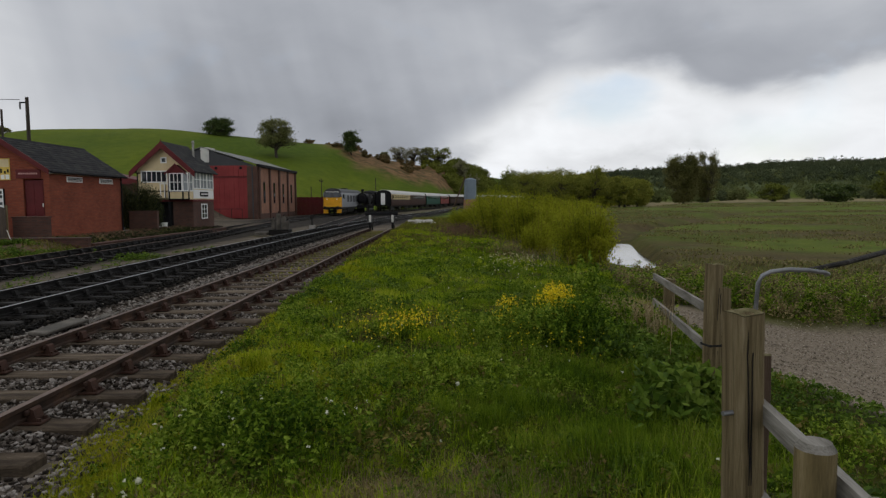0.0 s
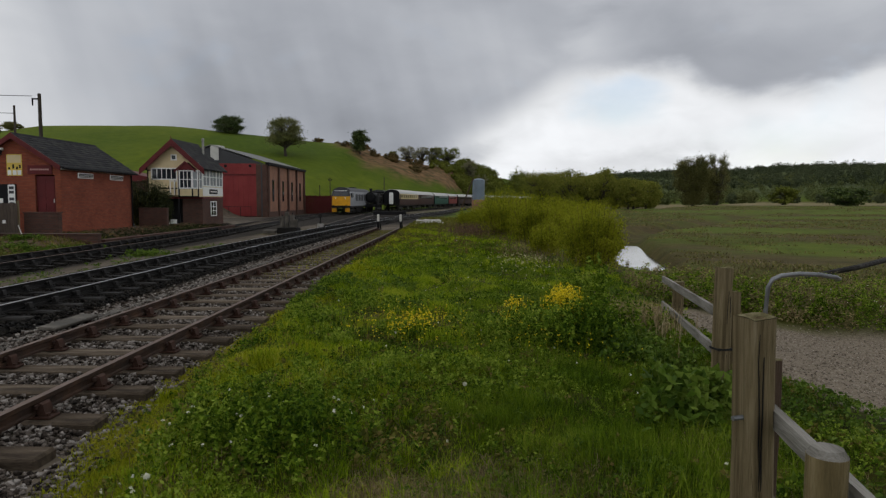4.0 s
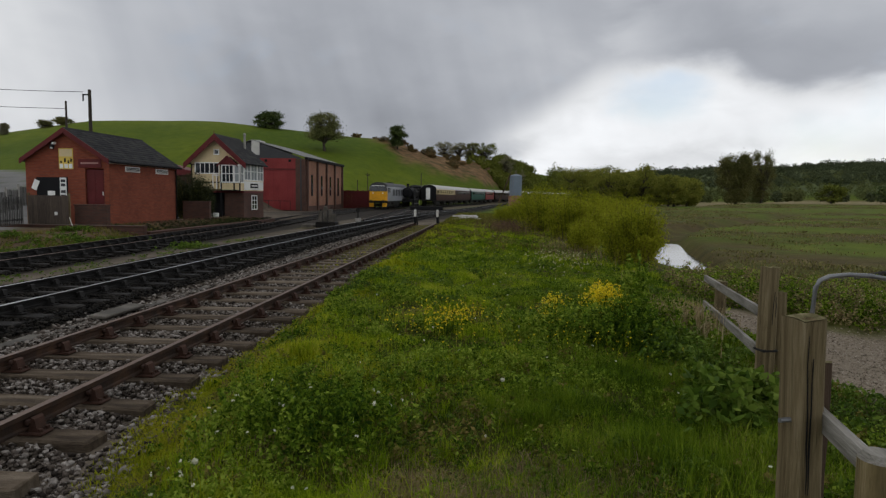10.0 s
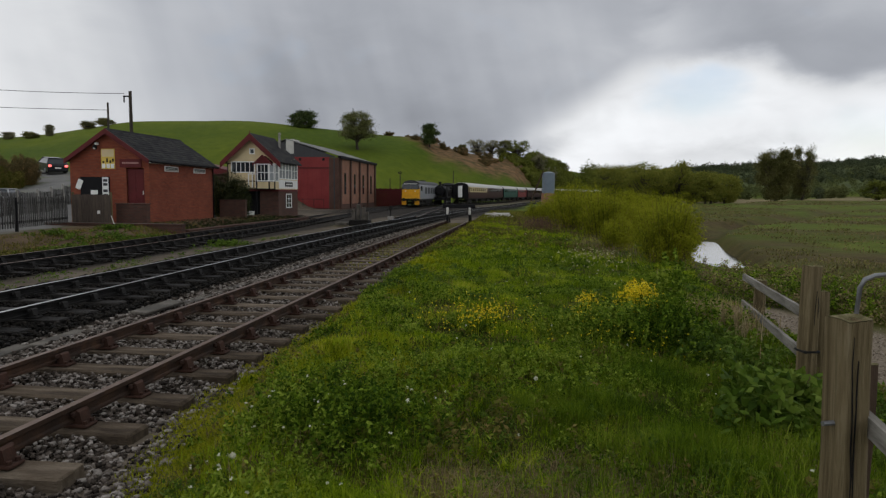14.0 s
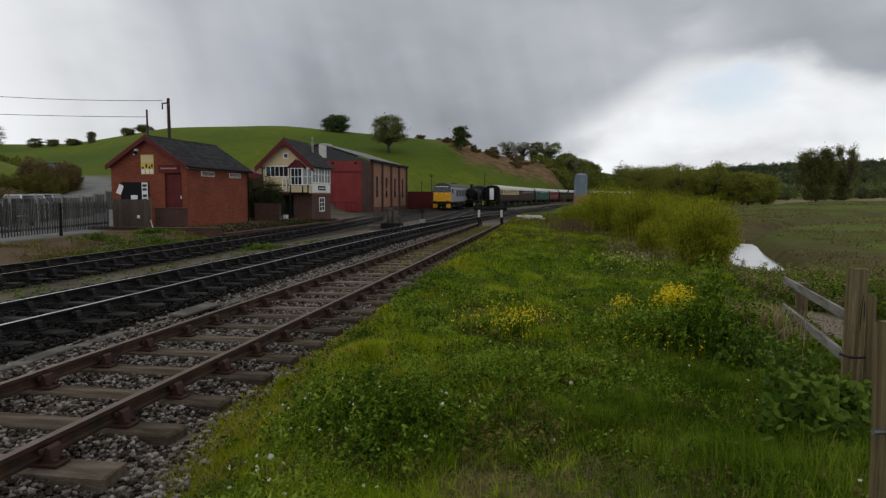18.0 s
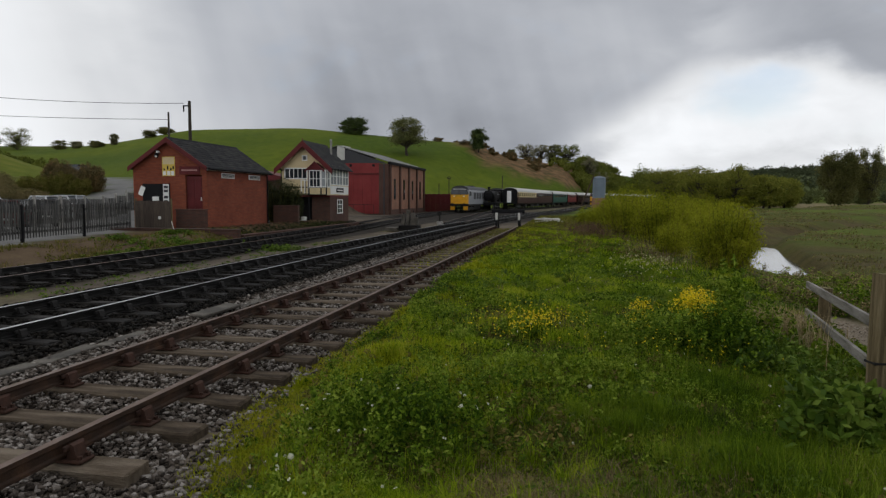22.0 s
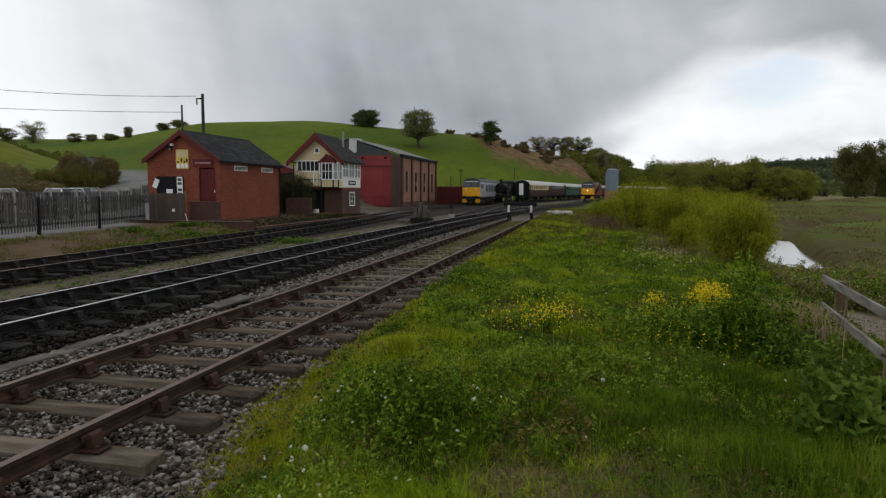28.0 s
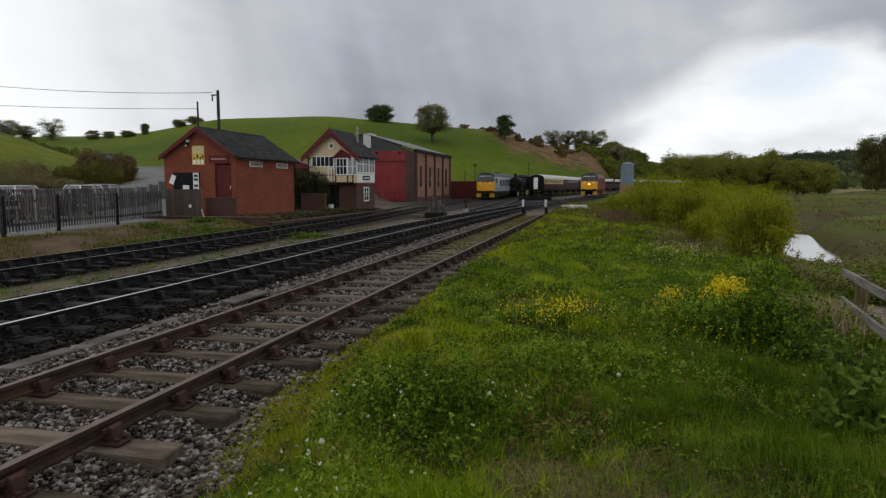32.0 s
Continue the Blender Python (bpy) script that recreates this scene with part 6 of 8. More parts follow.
def wire(a, b, sag, label):
    pts = []
    for i in range(25):
        t = i / 24
        p = Vector(a).lerp(Vector(b), t)
        p.z -= 4 * sag * t * (1 - t)
        pts.append(p)
    w = part("overhead_wire", Geo().tube(pts, 0.022, 5), "black")
    tagged(w, label, "wire", "overhead wires")


wire((-32.35, 50, 9.72), (-74, 46, 13.7), 1.0, "sagging black supply wire from the tall pole")
wire((-33.8, 50, 8.4), (-76, 46, 10.8), 0.5, "thin black wire from the lesser pole")


# ---- fences of the station forecourt ----
FENCE = ((-17.6, 13.6), (-18.75, 16.9), (-19.45, 19.8), (-20.1, 23.6), (-21.4, 28.3))


def picket_fence():
    rng = random.Random(21)
    f = thing("picket_fence", "weathered dark picket fence along the forecourt", "fence")
    panel = [Geo().extrude([(-0.034, 0.0), (0.034, 0.0), (0.034, 1.2 + d), (0.0, 1.26 + d), (-0.034, 1.2 + d)], 1, -0.011, 0.011).mesh("picket", M["fence_grey"]) for d in (0, 0.012, -0.015)]
    for (x0, y0), (x1, y1) in zip(FENCE, FENCE[1:]):
        dx, dy = x1 - x0, y1 - y0
        ln, ang = math.hypot(dx, dy), math.degrees(math.atan2(dy, dx))
        base = float(ground(x0, y0))
        po = part("post", bx(-0.06, 0.06, -0.055, 0.055, -0.25, 1.36, c=0.02), "black", f)
        po.matrix_basis = pose(x0, y0, base, 0, 0, ang)
        b1 = float(ground(x1, y1))
        for z in (0.36, 1.14):
            r_ = part("rail", bx(0, ln, -0.03, 0.03, -0.045, 0.045), "fence_grey", f)
            r_.matrix_basis = pose(x0, y0, base + z, 0, -math.degrees(math.atan2(b1 - base, ln)), ang) @ pose(0, 0.05, 0)
        n = int(ln / 0.165)
        for i in range(n):
            t = (i + 0.7) / n
            p = part("picket", rng.choice(panel), None, f)
            p.matrix_basis = pose(x0 + dx * t, y0 + dy * t, base + (b1 - base) * t + 0.14, 0, rng.uniform(-1.5, 1.5), ang)


picket_fence()


def rear_fence():
    """Close-boarded fence with pale concrete posts, a step behind the pickets."""
    rng = random.Random(22)
    f = thing("board_fence", "grey close-boarded fence between pale concrete posts", "fence")
    line = ((-23.2, 17.6), (-23.9, 20.7), (-24.6, 23.8), (-25.9, 27.2), (-27.1, 30.2), (-28.3, 33.4), (-29.3, 36.2), (-30.1, 38.4), (-30.8, 40.4), (-31.5, 42.4))
    boards = [bx(0, 0.085, 0, 0.02, 0.2, 1.48 + d, c=0.004).mesh("board", M["fence_grey"]) for d in (0, 0.015, -0.02)]
    for (x0, y0), (x1, y1) in zip(line, line[1:]):
        dx, dy = x1 - x0, y1 - y0
        ln, ang = math.hypot(dx, dy), math.degrees(math.atan2(dy, dx))
        z = float(ground(x0, y0))
        p = part("concrete_post", bx(-0.065, 0.065, -0.065, 0.065, -0.2, 1.7, c=0.02), "concrete", f, "pale concrete post")
        p.matrix_basis = pose(x0, y0, z, 0, 0, ang)
        for zz in (0.35, 1.1):
            r_ = part("rail", bx(0, ln, 0.02, 0.07, 0, 0.08), "fence_grey", f)
            r_.matrix_basis = pose(x0, y0, z + zz, 0, 0, ang)
        n = int(ln / 0.16)
        for i in range(n):
            t = (i + 0.1) / n
            b = part("board", rng.choice(boards), None, f)
            b.matrix_basis = pose(x0 + dx * t, y0 + dy * t, z + 0.05, 0, rng.uniform(-0.8, 0.8), ang)


rear_fence()
pf = thing("boarded_screen", "brown boarded wooden screen beside the hut", "fence", at=(-21.35, 28.55, 0.1))
for i in range(13):
    part("board", bx(i * 0.152, i * 0.152 + 0.147, 0, 0.025, 0.1, 1.5 + 0.01 * (i % 3), c=0.005), "fence_brown", pf)
for x in (0, 1.96):
    part("post", bx(x - 0.05, x + 0.05, 0.03, 0.12, -0.1, 1.62), "oldwood", pf)
part("small_notice", bx(1.3, 1.44, -0.02, -0.002, 0.6, 0.75, c=0.002), "white", pf)
st = thing("street_sign", "white sign on a short post with unreadable dark lettering", "sign", at=(-18.92, 17.3, 0.18), turn=104)
part("plate", bx(-0.55, 0.55, -0.02, 0.02, 0.85, 1.14), "plank_white", st)
part("lettering_bar", bx(-0.46, 0.46, -0.026, -0.021, 0.94, 1.05, c=0.001), "dark_clad", st)
for x in (-0.42, 0.42):
    part("leg", bx(x - 0.04, x + 0.04, 0.021, 0.08, 0, 1.3), "concrete", st)


# ---- cars ----
def car(label, paint, tail=False, tall=0.0):
    """A hatchback, front towards +y, wheels on z = 0."""
    c = thing("car", label, "car", "cars of the forecourt")
    part("body", Geo().extrude([(-2.05, 0.3), (-2.1, 0.75), (-2.0, 0.95), (1.0, 0.95), (2.0, 0.75), (2.1, 0.35), (1.9, 0.25), (-1.9, 0.22)], 0, -0.86, 0.86), paint, c)
    gh = Geo()
    lo, hi = [(-0.82, -1.95), (0.82, -1.95), (0.82, 1.0), (-0.82, 1.0)], [(-0.62, -1.5), (0.62, -1.5), (0.62, 0.25), (-0.62, 0.25)]
    gh.add([(x, y, 0.953) for x, y in lo] + [(x, y, 1.4 + tall) for x, y in hi], [(0, 1, 5, 4), (1, 2, 6, 5), (2, 3, 7, 6), (3, 0, 4, 7), (4, 5, 6, 7), (0, 3, 2, 1)])
    part("cabin", gh, "glass", c, "dark glazed cabin")
    part("roof", Geo().box(-0.66, 0.66, -1.55, 0.3, 1.4 + tall, 1.47 + tall, c=0.03), paint, c)
    for s in (-1, 1):
        part("pillar", Geo().tube([(s * 0.82, -1.9, 0.95), (s * 0.63, -1.5, 1.42 + tall)], 0.05, 6), paint, c)
        part("pillar", Geo().tube([(s * 0.82, 0.95, 0.95), (s * 0.63, 0.25, 1.42 + tall)], 0.04, 6), paint, c)
        part("tail_lamp", bx(s * 0.68 - 0.13, s * 0.68 + 0.13, -2.12, -2.04, 0.66, 0.86, c=0.02), "tail_red" if tail else "maroon", c)
        part("headlamp", bx(s * 0.62 - 0.15, s * 0.62 + 0.15, 1.98, 2.08, 0.55, 0.7, c=0.02), "white", c)
        for yy in (-1.3, 1.3):
            w = part("wheel", Geo().tube([(s * 0.66, yy, 0.31), (s * 0.87, yy, 0.31)], 0.31, 16), "tyre", c)
            part("rim", Geo().tube([(s * 0.872, yy, 0.31), (s * 0.885, yy, 0.31)], 0.19, 12), "steel", w)
    pl = part("number_plate", bx(-0.26, 0.26, -2.125, -2.1, 0.52, 0.63, c=0.004), "white", c)
    part("bumper", bx(-0.84, 0.84, -2.16, -2.02, 0.3, 0.48, c=0.03), paint, c)
    return c


CAR = car("dark hatchback with lit tail lamps driving up the lane", "car_dark", True)
w1 = car("tall white car parked behind the fence", "car_white", tall=0.2)
w1.matrix_world = pose(-36.3, 33.6, float(ground(-36.3, 33.6)), 0, 0, 75)
w2 = copy_thing(w1, pose(-32.6, 35.0, float(ground(-32.6, 35.0)) + 0.0, 0, 0, 70))
s1_ = car("silver car parked behind the fence", "car_silver")
s1_.matrix_world = pose(-33.4, 38.4, float(ground(-33.4, 38.4)), 0, 0, 24)


m1 = car("maroon car parked close behind the fence", "maroon")
m1.matrix_world = pose(-28.2, 27.0, float(ground(-28.2, 27.0)), 0, 0, 64)
d1 = car("dark car parked close behind the fence", "car_dark")
d1.matrix_world = pose(-30.0, 31.2, float(ground(-30.0, 31.2)), 0, 0, 66)
copy_thing(d1, pose(-26.6, 22.6, float(ground(-26.6, 22.6)), 0, 0, 70))


# ---- fence and posts by the path ----
def field_fence():
    f = thing("field_fence", "old post and rail fence with weathered split posts", "fence")
    rng = random.Random(31)

    def square_post(x, y, w, z0, z1, material, label, turn, notch=True):
        g = Geo()
        n = 9
        ring = []
        for i in range(n + 1):
            z = z0 + (z1 - z0) * i / n
            k = 1 + rng.uniform(-0.02, 0.02)
            o = (rng.uniform(-0.004, 0.004), rng.uniform(-0.004, 0.004))
            c = w * 0.18
            ring.append([(o[0] + k * px_, o[1] + k * py_, z) for px_, py_ in ((-w / 2 + c, -w / 2), (w / 2 - c, -w / 2), (w / 2, -w / 2 + c), (w / 2, w / 2 - c), (w / 2 - c, w / 2), (-w / 2 + c, w / 2), (-w / 2, w / 2 - c), (-w / 2, -w / 2 + c))])
        # uneven, hollow worn top
        ring[-1] = [(px_, py_, z + rng.uniform(-0.008, 0.008)) for px_, py_, z in ring[-1]]
        vs = [p for r_ in ring for p in r_] + [(0, 0, z1 - 0.03)]
        fs = [(i * 8 + k, i * 8 + (k + 1) % 8, (i + 1) * 8 + (k + 1) % 8, (i + 1) * 8 + k) for i in range(n) for k in range(8)]
        fs += [(n * 8 + k, n * 8 + (k + 1) % 8, (n + 1) * 8) for k in range(8)]
        g.add(vs, fs)
        p = part("post", g, material, f, label)
        rim = [(px_ * 0.97, py_ * 0.97, z + 0.003) for px_, py_, z in ring[-1]]
        inner = [(px_ * 0.55, py_ * 0.55, z1 - 0.012) for px_, py_, z in ring[-1]]
        part("end_grain", Geo().add(rim + inner + [(0, 0, z1 - 0.02)], [(k, (k + 1) % 8, 8 + (k + 1) % 8, 8 + k) for k in range(8)] + [(8 + k, 8 + (k + 1) % 8, 16) for k in range(8)]), "end_grain", p, "pale mossy end grain")
        p.matrix_basis = pose(x, y, 0, rng.uniform(-1, 1), rng.uniform(-1.2, 1.2), turn)
        if notch:
            for k in range(2):
                s, a0, a1 = rng.uniform(-0.3, 0.3) * w, z0 + rng.uniform(0.7, 1.2), z1 - rng.uniform(0.0, 0.35)
                m_, q = 7, []
                for i in range(m_ + 1):
                    zz, wd = a0 + (a1 - a0) * i / m_, 0.0017 * math.sin(math.pi * (i + 0.4) / (m_ + 0.8)) + 0.0008
                    s += rng.uniform(-0.007, 0.007)
                    q.append((s - wd, s + wd, zz))
                vs = [(u, -w / 2 - 0.003, zz) for u, _, zz in q] + [(v_, -w / 2 - 0.003, zz) for _, v_, zz in q] + [((u + v_) / 2, -w / 2 + 0.006, zz) for u, v_, zz in q]
                fs = [(i, i + 1, m_ + 2 + i, m_ + 1 + i) for i in range(m_)] + [(i, 2 * m_ + 2 + i, 2 * m_ + 3 + i, i + 1) for i in range(m_)] + [(m_ + 1 + i, m_ + 2 + i, 2 * m_ + 3 + i, 2 * m_ + 2 + i) for i in range(m_)]
                part("split", Geo().add(vs, fs), "black", p, "dark drying crack")
        return p

    a_ = square_post(2.62, 6.2, 0.14, -0.5, 1.17, "oldwood", "tall weathered square post", 12)
    b = square_post(1.325, 2.75, 0.142, -0.4, 1.31, "oldwood", "tall weathered square post with a worn top", 10)
    part("bolt", Geo().tube([(-0.068, -0.03, 0.885), (-0.12, -0.035, 0.885)], 0.011, 8), "steel", b)
    part("strap", Geo().box(-0.078, 0.078, -0.078, 0.078, 0.37, 0.395, c=0.006), "iron", a_, "dark wire strap round the post")
    square_post(2.93, 6.6, 0.1, -0.5, 0.88, "oldwood", "thin post behind", 20, False)
    square_post(1.5, 3.0, 0.07, -0.5, 1.06, "brownpost", "red-brown stump behind the post", 15, False)
    square_post(3.25, 9.2, 0.13, -0.7, 0.66, "oldwood", "shorter weathered post", 15)
    # round post nearest the path
    rp = part("round_post", Geo().tube([(0, 0, -0.5), (0, 0, 0.965)], [0.064, 0.064], 24), "greenwood", f, "round treated post with a bevelled top", smooth=False)
    part("end_grain", Geo().tube([(0, 0, 0.965), (0, 0, 0.985), (0, 0, 0.99), (0, 0, 0.992)], [0.0635, 0.051, 0.048, 0.02], 24), "oldwood_rail", rp, "pale bevelled sawn top")
    rp.matrix_basis = pose(1.245, 2.1, 0.0)

    def rail(a, b_, h=0.09, t=0.035):
        a, b_ = Vector(a), Vector(b_)
        d = b_ - a
        g = Geo()
        n = 6
        o = []
        for i in range(n + 1):
            y_ = d.length * i / n
            o.append([(px_ + rng.uniform(-0.002, 0.002), y_, pz_ + rng.uniform(-0.003, 0.003)) for px_, pz_ in ((-t / 2, -h / 2), (t / 2, -h / 2), (t / 2, h / 2), (-t / 2, h / 2))])
        vs = [p for r_ in o for p in r_]
        fs = [(i * 4 + k, i * 4 + (k + 1) % 4, (i + 1) * 4 + (k + 1) % 4, (i + 1) * 4 + k) for i in range(n) for k in range(4)] + [(0, 1, 2, 3), (n * 4 + 3, n * 4 + 2, n * 4 + 1, n * 4)]
        g.add(vs, fs)
        r_ = part("rail", g, "oldwood_rail", f)
        r_.matrix_basis = Matrix.Translation(a) @ d.to_track_quat("Y", "Z").to_matrix().to_4x4()

    for z0, z1 in ((0.62, 0.66), (0.24, 0.28)):
        rail((3.2, 9.7, z0 + 0.02), (2.58, 6.2, z1 + 0.07))
    for z0, z1 in ((0.9, 0.8), (0.5, 0.4)):
        rail((1.4, 2.95, z0), (1.33, 1.85, z1), 0.085)
        rail((1.34, 1.95, z1 + 0.02), (1.25, 0.4, z1 - 0.12), 0.1)
    return f


field_fence()
hr = thing("handrail_loop", "bent grey tube handrail by the gravel path", "handrail")
part("tube", Geo().tube([(4.2, 8.6, -0.5), (4.19, 8.55, 0.3), (4.19, 8.5, 0.68), (4.24, 8.5, 0.78), (4.36, 8.5, 0.835), (4.6, 8.5, 0.86), (4.85, 8.5, 0.85), (5.1, 8.55, 0.81), (5.6, 9.3, 0.7), (6.7, 11.2, 0.46)], 0.03, 10), "steel", hr, smooth=True)
lg = thing("timber_baulk", "long blackened timber edging lying beyond the path", "timber")
part("baulk", Geo().tube([(9.6, 18.3, -0.42), (12.6, 20.0, -0.2), (15.6, 22.5, -0.06), (21, 27, 0.02)], [0.07, 0.09, 0.1, 0.1], 8), "sleeper_dark", lg)


# ---- plants ----
def leaf_mesh(name, pos, size, material, seed, aspect=0.55, up=0.3, along=None):
    """Many small rhombic leaves, each its own island."""
    r = np.random.default_rng(seed)
    n = len(pos)
    d = r.normal(size=(n, 3))
    d[:, 2] += up
    d /= np.linalg.norm(d, axis=1)[:, None]
    e = r.normal(size=(n, 3))
    if along is not None:
        e = e * 0.55 + along
    e -= (e * d).sum(1)[:, None] * d
    e /= np.linalg.norm(e, axis=1)[:, None]
    g = np.cross(d, e)
    size = np.broadcast_to(np.asarray(size, float), (n,))[:, None]
    a, b = e * size, g * size * aspect
    bend = d * size * 0.18
    v = np.stack([pos - a, pos + b - bend * 0.3, pos + a - bend, pos - b - bend * 0.3], 1).reshape(-1, 3)
    f = np.arange(n * 4).reshape(n, 4)
    return mesh_of(name, v, f, M[material])


def blade_mesh(name, x, y, z, h, w, material, seed, lean=0.35):
    r = np.random.default_rng(seed)
    n = len(x)
    a, b = r.uniform(0, 6.283, n), r.uniform(0, 6.283, n)
    k = np.abs(r.normal(0, lean, n)) * h
    ux, uy = np.cos(a) * w / 2, np.sin(a) * w / 2
    dx, dy = np.cos(b) * k, np.sin(b) * k
    v = np.empty((n, 5, 3))
    v[:, 0] = np.stack([x - ux, y - uy, z], -1)
    v[:, 1] = np.stack([x + ux, y + uy, z], -1)
    v[:, 2] = np.stack([x - ux * 0.8 + dx * 0.35, y - uy * 0.8 + dy * 0.35, z + h * 0.58], -1)
    v[:, 3] = np.stack([x + ux * 0.8 + dx * 0.35, y + uy * 0.8 + dy * 0.35, z + h * 0.58], -1)
    v[:, 4] = np.stack([x + dx, y + dy, z + h * (1 - 0.3 * np.minimum(k / np.maximum(h, 1e-6), 1))], -1)
    q = np.array([(0, 1, 3), (0, 3, 2), (2, 3, 4)])
    f = (np.arange(n)[:, None, None] * 5 + q[None]).reshape(-1, 3)
    return mesh_of(name, v.reshape(-1, 3), f, M[material])


def stuff(name, me, label, category):
    return tagged(new(name, me), label, category, kind="stuff")


def bank_points(n, y0, y1, seed, power=1.0, left=0.0, right=0.0):
    r = np.random.default_rng(seed)
    y = y0 + (y1 - y0) * r.random(n) ** power
    lo = bank_edge(y) + 0.1 * wave(y, y * 0, 1.7) + 0.08 + left
    hi = 3.1 + 0.055 * np.minimum(y, 60) + right
    x = lo + (hi - lo) * r.random(n)
    return x, y, r


def grass():
    # short turf over the whole bank, thick close by
    for i, (n, y0, y1, hm, wm, pw) in enumerate(((30000, -7, 1.7, 0.08, 0.009, 1.0), (190000, 1.6, 7.5, 0.065, 0.0045, 1.0), (120000, 6.5, 18, 0.1, 0.009, 1.3), (90000, 16, 46, 0.14, 0.02, 1.2))):
        x, y, r = bank_points(n, y0, y1, 40 + i, pw)
        tall = np.clip(0.7 + 0.8 * wave(x, y, 0.42, 2.0) + 0.8 * wave(x, y, 1.25, 6.0), 0.2, 2.3)
        # bare hollows between the tussocks, where the darkened ground shows
        thin = wave(x, y, 0.2, 1.0) + 0.7 * wave(x, y, 0.5, 2.0) < -0.42
        tall = np.where(thin, 0.12, tall)
        h = hm * tall * r.uniform(0.5, 1.5, n)
        w = wm * r.uniform(0.6, 1.4, n)
        # lush and dark away from the ballast, yellower towards it
        lush = x + 0.9 * wave(x, y, 1.3, 3.0) + r.normal(0, 0.35, n) > np.where(y > 7, -2.1, -1.3)
        deep = lush & (x + 0.8 * wave(x, y, 0.9, 5.0) + r.normal(0, 0.3, n) > 0.75) & (y < 10)
        lush = lush & ~deep
        for k, mt, lb in ((deep, "deep", "deep green lush grass towards the fence"), (lush, "lush", "thick dark green grass on the bank"), (~lush & ~deep, "blade", "yellowish green grass on the bank near the ballast")):
            stuff("grass", blade_mesh("grass", x[k], y[k], ground(x[k], y[k]) - 0.01, h[k], w[k], mt, 50 + i, 0.6), lb, "grass")
    # mossy yellow-green edge along the ballast
    n = 130000
    r = np.random.default_rng(61)
    y = 1.6 + 34 * r.random(n) ** 1.7
    x = bank_edge(y) + 0.1 * wave(y, y * 0, 1.7) + np.abs(r.normal(0, 0.36, n)) - 0.3 * r.random(n) ** 2.2
    stuff("moss_fringe", blade_mesh("moss_fringe", x, y, ground(x, y) - 0.01, r.uniform(0.012, 0.06, n) * (1 + 0.5 * wave(x, y, 0.7)), r.uniform(0.006, 0.012, n), "moss", 62, 0.7), "yellowish mossy grass fringe beside the ballast", "grass")
    # taller tufts
    r = np.random.default_rng(63)
    xs, ys, hs = [], [], []
    for k in range(640):
        y = 2.4 + 22 * r.random() ** 1.5
        x = r.uniform(-2.3, 2.6 + 0.05 * y)
        m = int(r.integers(60, 150))
        sp = r.uniform(0.05, 0.16)
        xs.append(x + r.normal(0, sp, m))
        ys.append(y + r.normal(0, sp, m))
        hs.append(r.uniform(0.08, 0.24) * r.uniform(0.6, 1.2, m))
    x, y, h = np.concatenate(xs), np.concatenate(ys), np.concatenate(hs)
    for k, mt in ((x > 0.2, "deep"), (x <= 0.2, "lush")):
        stuff("grass_tufts", blade_mesh("grass_tufts", x[k], y[k], ground(x[k], y[k]), h[k], r.uniform(0.003, 0.007, int(k.sum())), mt, 64, 0.75), "longer grass tufts scattered on the bank", "grass")
    # dry thatch and stalks
    x, y, r = bank_points(34000, 1.8, 22, 65, 1.4)
    keep = wave(x, y, 0.9, 9.0) > 0.1
    x, y = x[keep], y[keep]
    stuff("dry_grass", blade_mesh("dry_grass", x, y, ground(x, y), r.uniform(0.04, 0.14, len(x)), r.uniform(0.003, 0.007, len(x)), "straw", 66, 1.0), "thin dry grass stalks in the turf", "grass")


grass()


def weeds(name, label, material, spots, seed, leaf, per, spread_, height, up=0.8, aspect=0.5, stem="blade"):
    """Broad-leaved plants: leaves in whorls up a stem. spots: x, y arrays."""
    r = np.random.default_rng(seed)
    x, y = spots
    n = len(x)
    z0 = ground(x, y)
    h = height * r.uniform(0.45, 1.1, n)
    t = r.random((n, per)) ** 0.7
    a = r.uniform(0, 6.283, (n, per))
    rad = spread_ * (1.15 - 0.7 * t) * r.uniform(0.2, 1.0, (n, per))
    px_ = x[:, None] + np.cos(a) * rad
    py_ = y[:, None] + np.sin(a) * rad
    pz_ = z0[:, None] + h[:, None] * t + 0.01
    pos = np.stack([px_, py_, pz_], -1).reshape(-1, 3)
    me = leaf_mesh(name, pos, leaf * r.uniform(0.6, 1.3, len(pos)), material, seed + 1, aspect, up)
    return stuff(name, me, label, "weeds"), np.stack([x, y, z0 + h], -1)


def blob(cx, cy, rx, ry, n, seed):
    r = np.random.default_rng(seed)
    return cx + r.normal(0, rx / 1.8, n), cy + r.normal(0, ry / 1.8, n)


def clumped(n, y0, y1, seed, shift=0.0):
    """Points on the bank gathered in drifts."""
    x, y, r = bank_points(n * 3, y0, y1, seed, 1.2)
    k = wave(x, y, 0.55, 4.0 + shift) + 0.6 * wave(x, y, 1.9, 8.0 + shift) > 0.25
    return x[k][:n], y[k][:n]


weeds("nettle_patch", "dark green nettles and dead-nettles in a low clump", "nettle", blob(-1.35, 4.75, 0.75, 0.65, 380, 71), 71, 0.021, 34, 0.065, 0.36)
weeds("nettle_patch", "low nettles spreading over the bank", "nettle", blob(-1.5, 3.3, 0.5, 0.45, 170, 72), 72, 0.018, 28, 0.06, 0.2)
weeds("nettle_patch", "low nettles spreading over the bank", "nettle", blob(-0.4, 6.3, 1.2, 0.8, 380, 74), 74, 0.02, 24, 0.07, 0.2)
weeds("dock_patch", "large-leaved docks and brambles by the fence", "dock", blob(2.05, 5.3, 0.42, 0.55, 75, 75), 75, 0.055, 24, 0.11, 0.42)
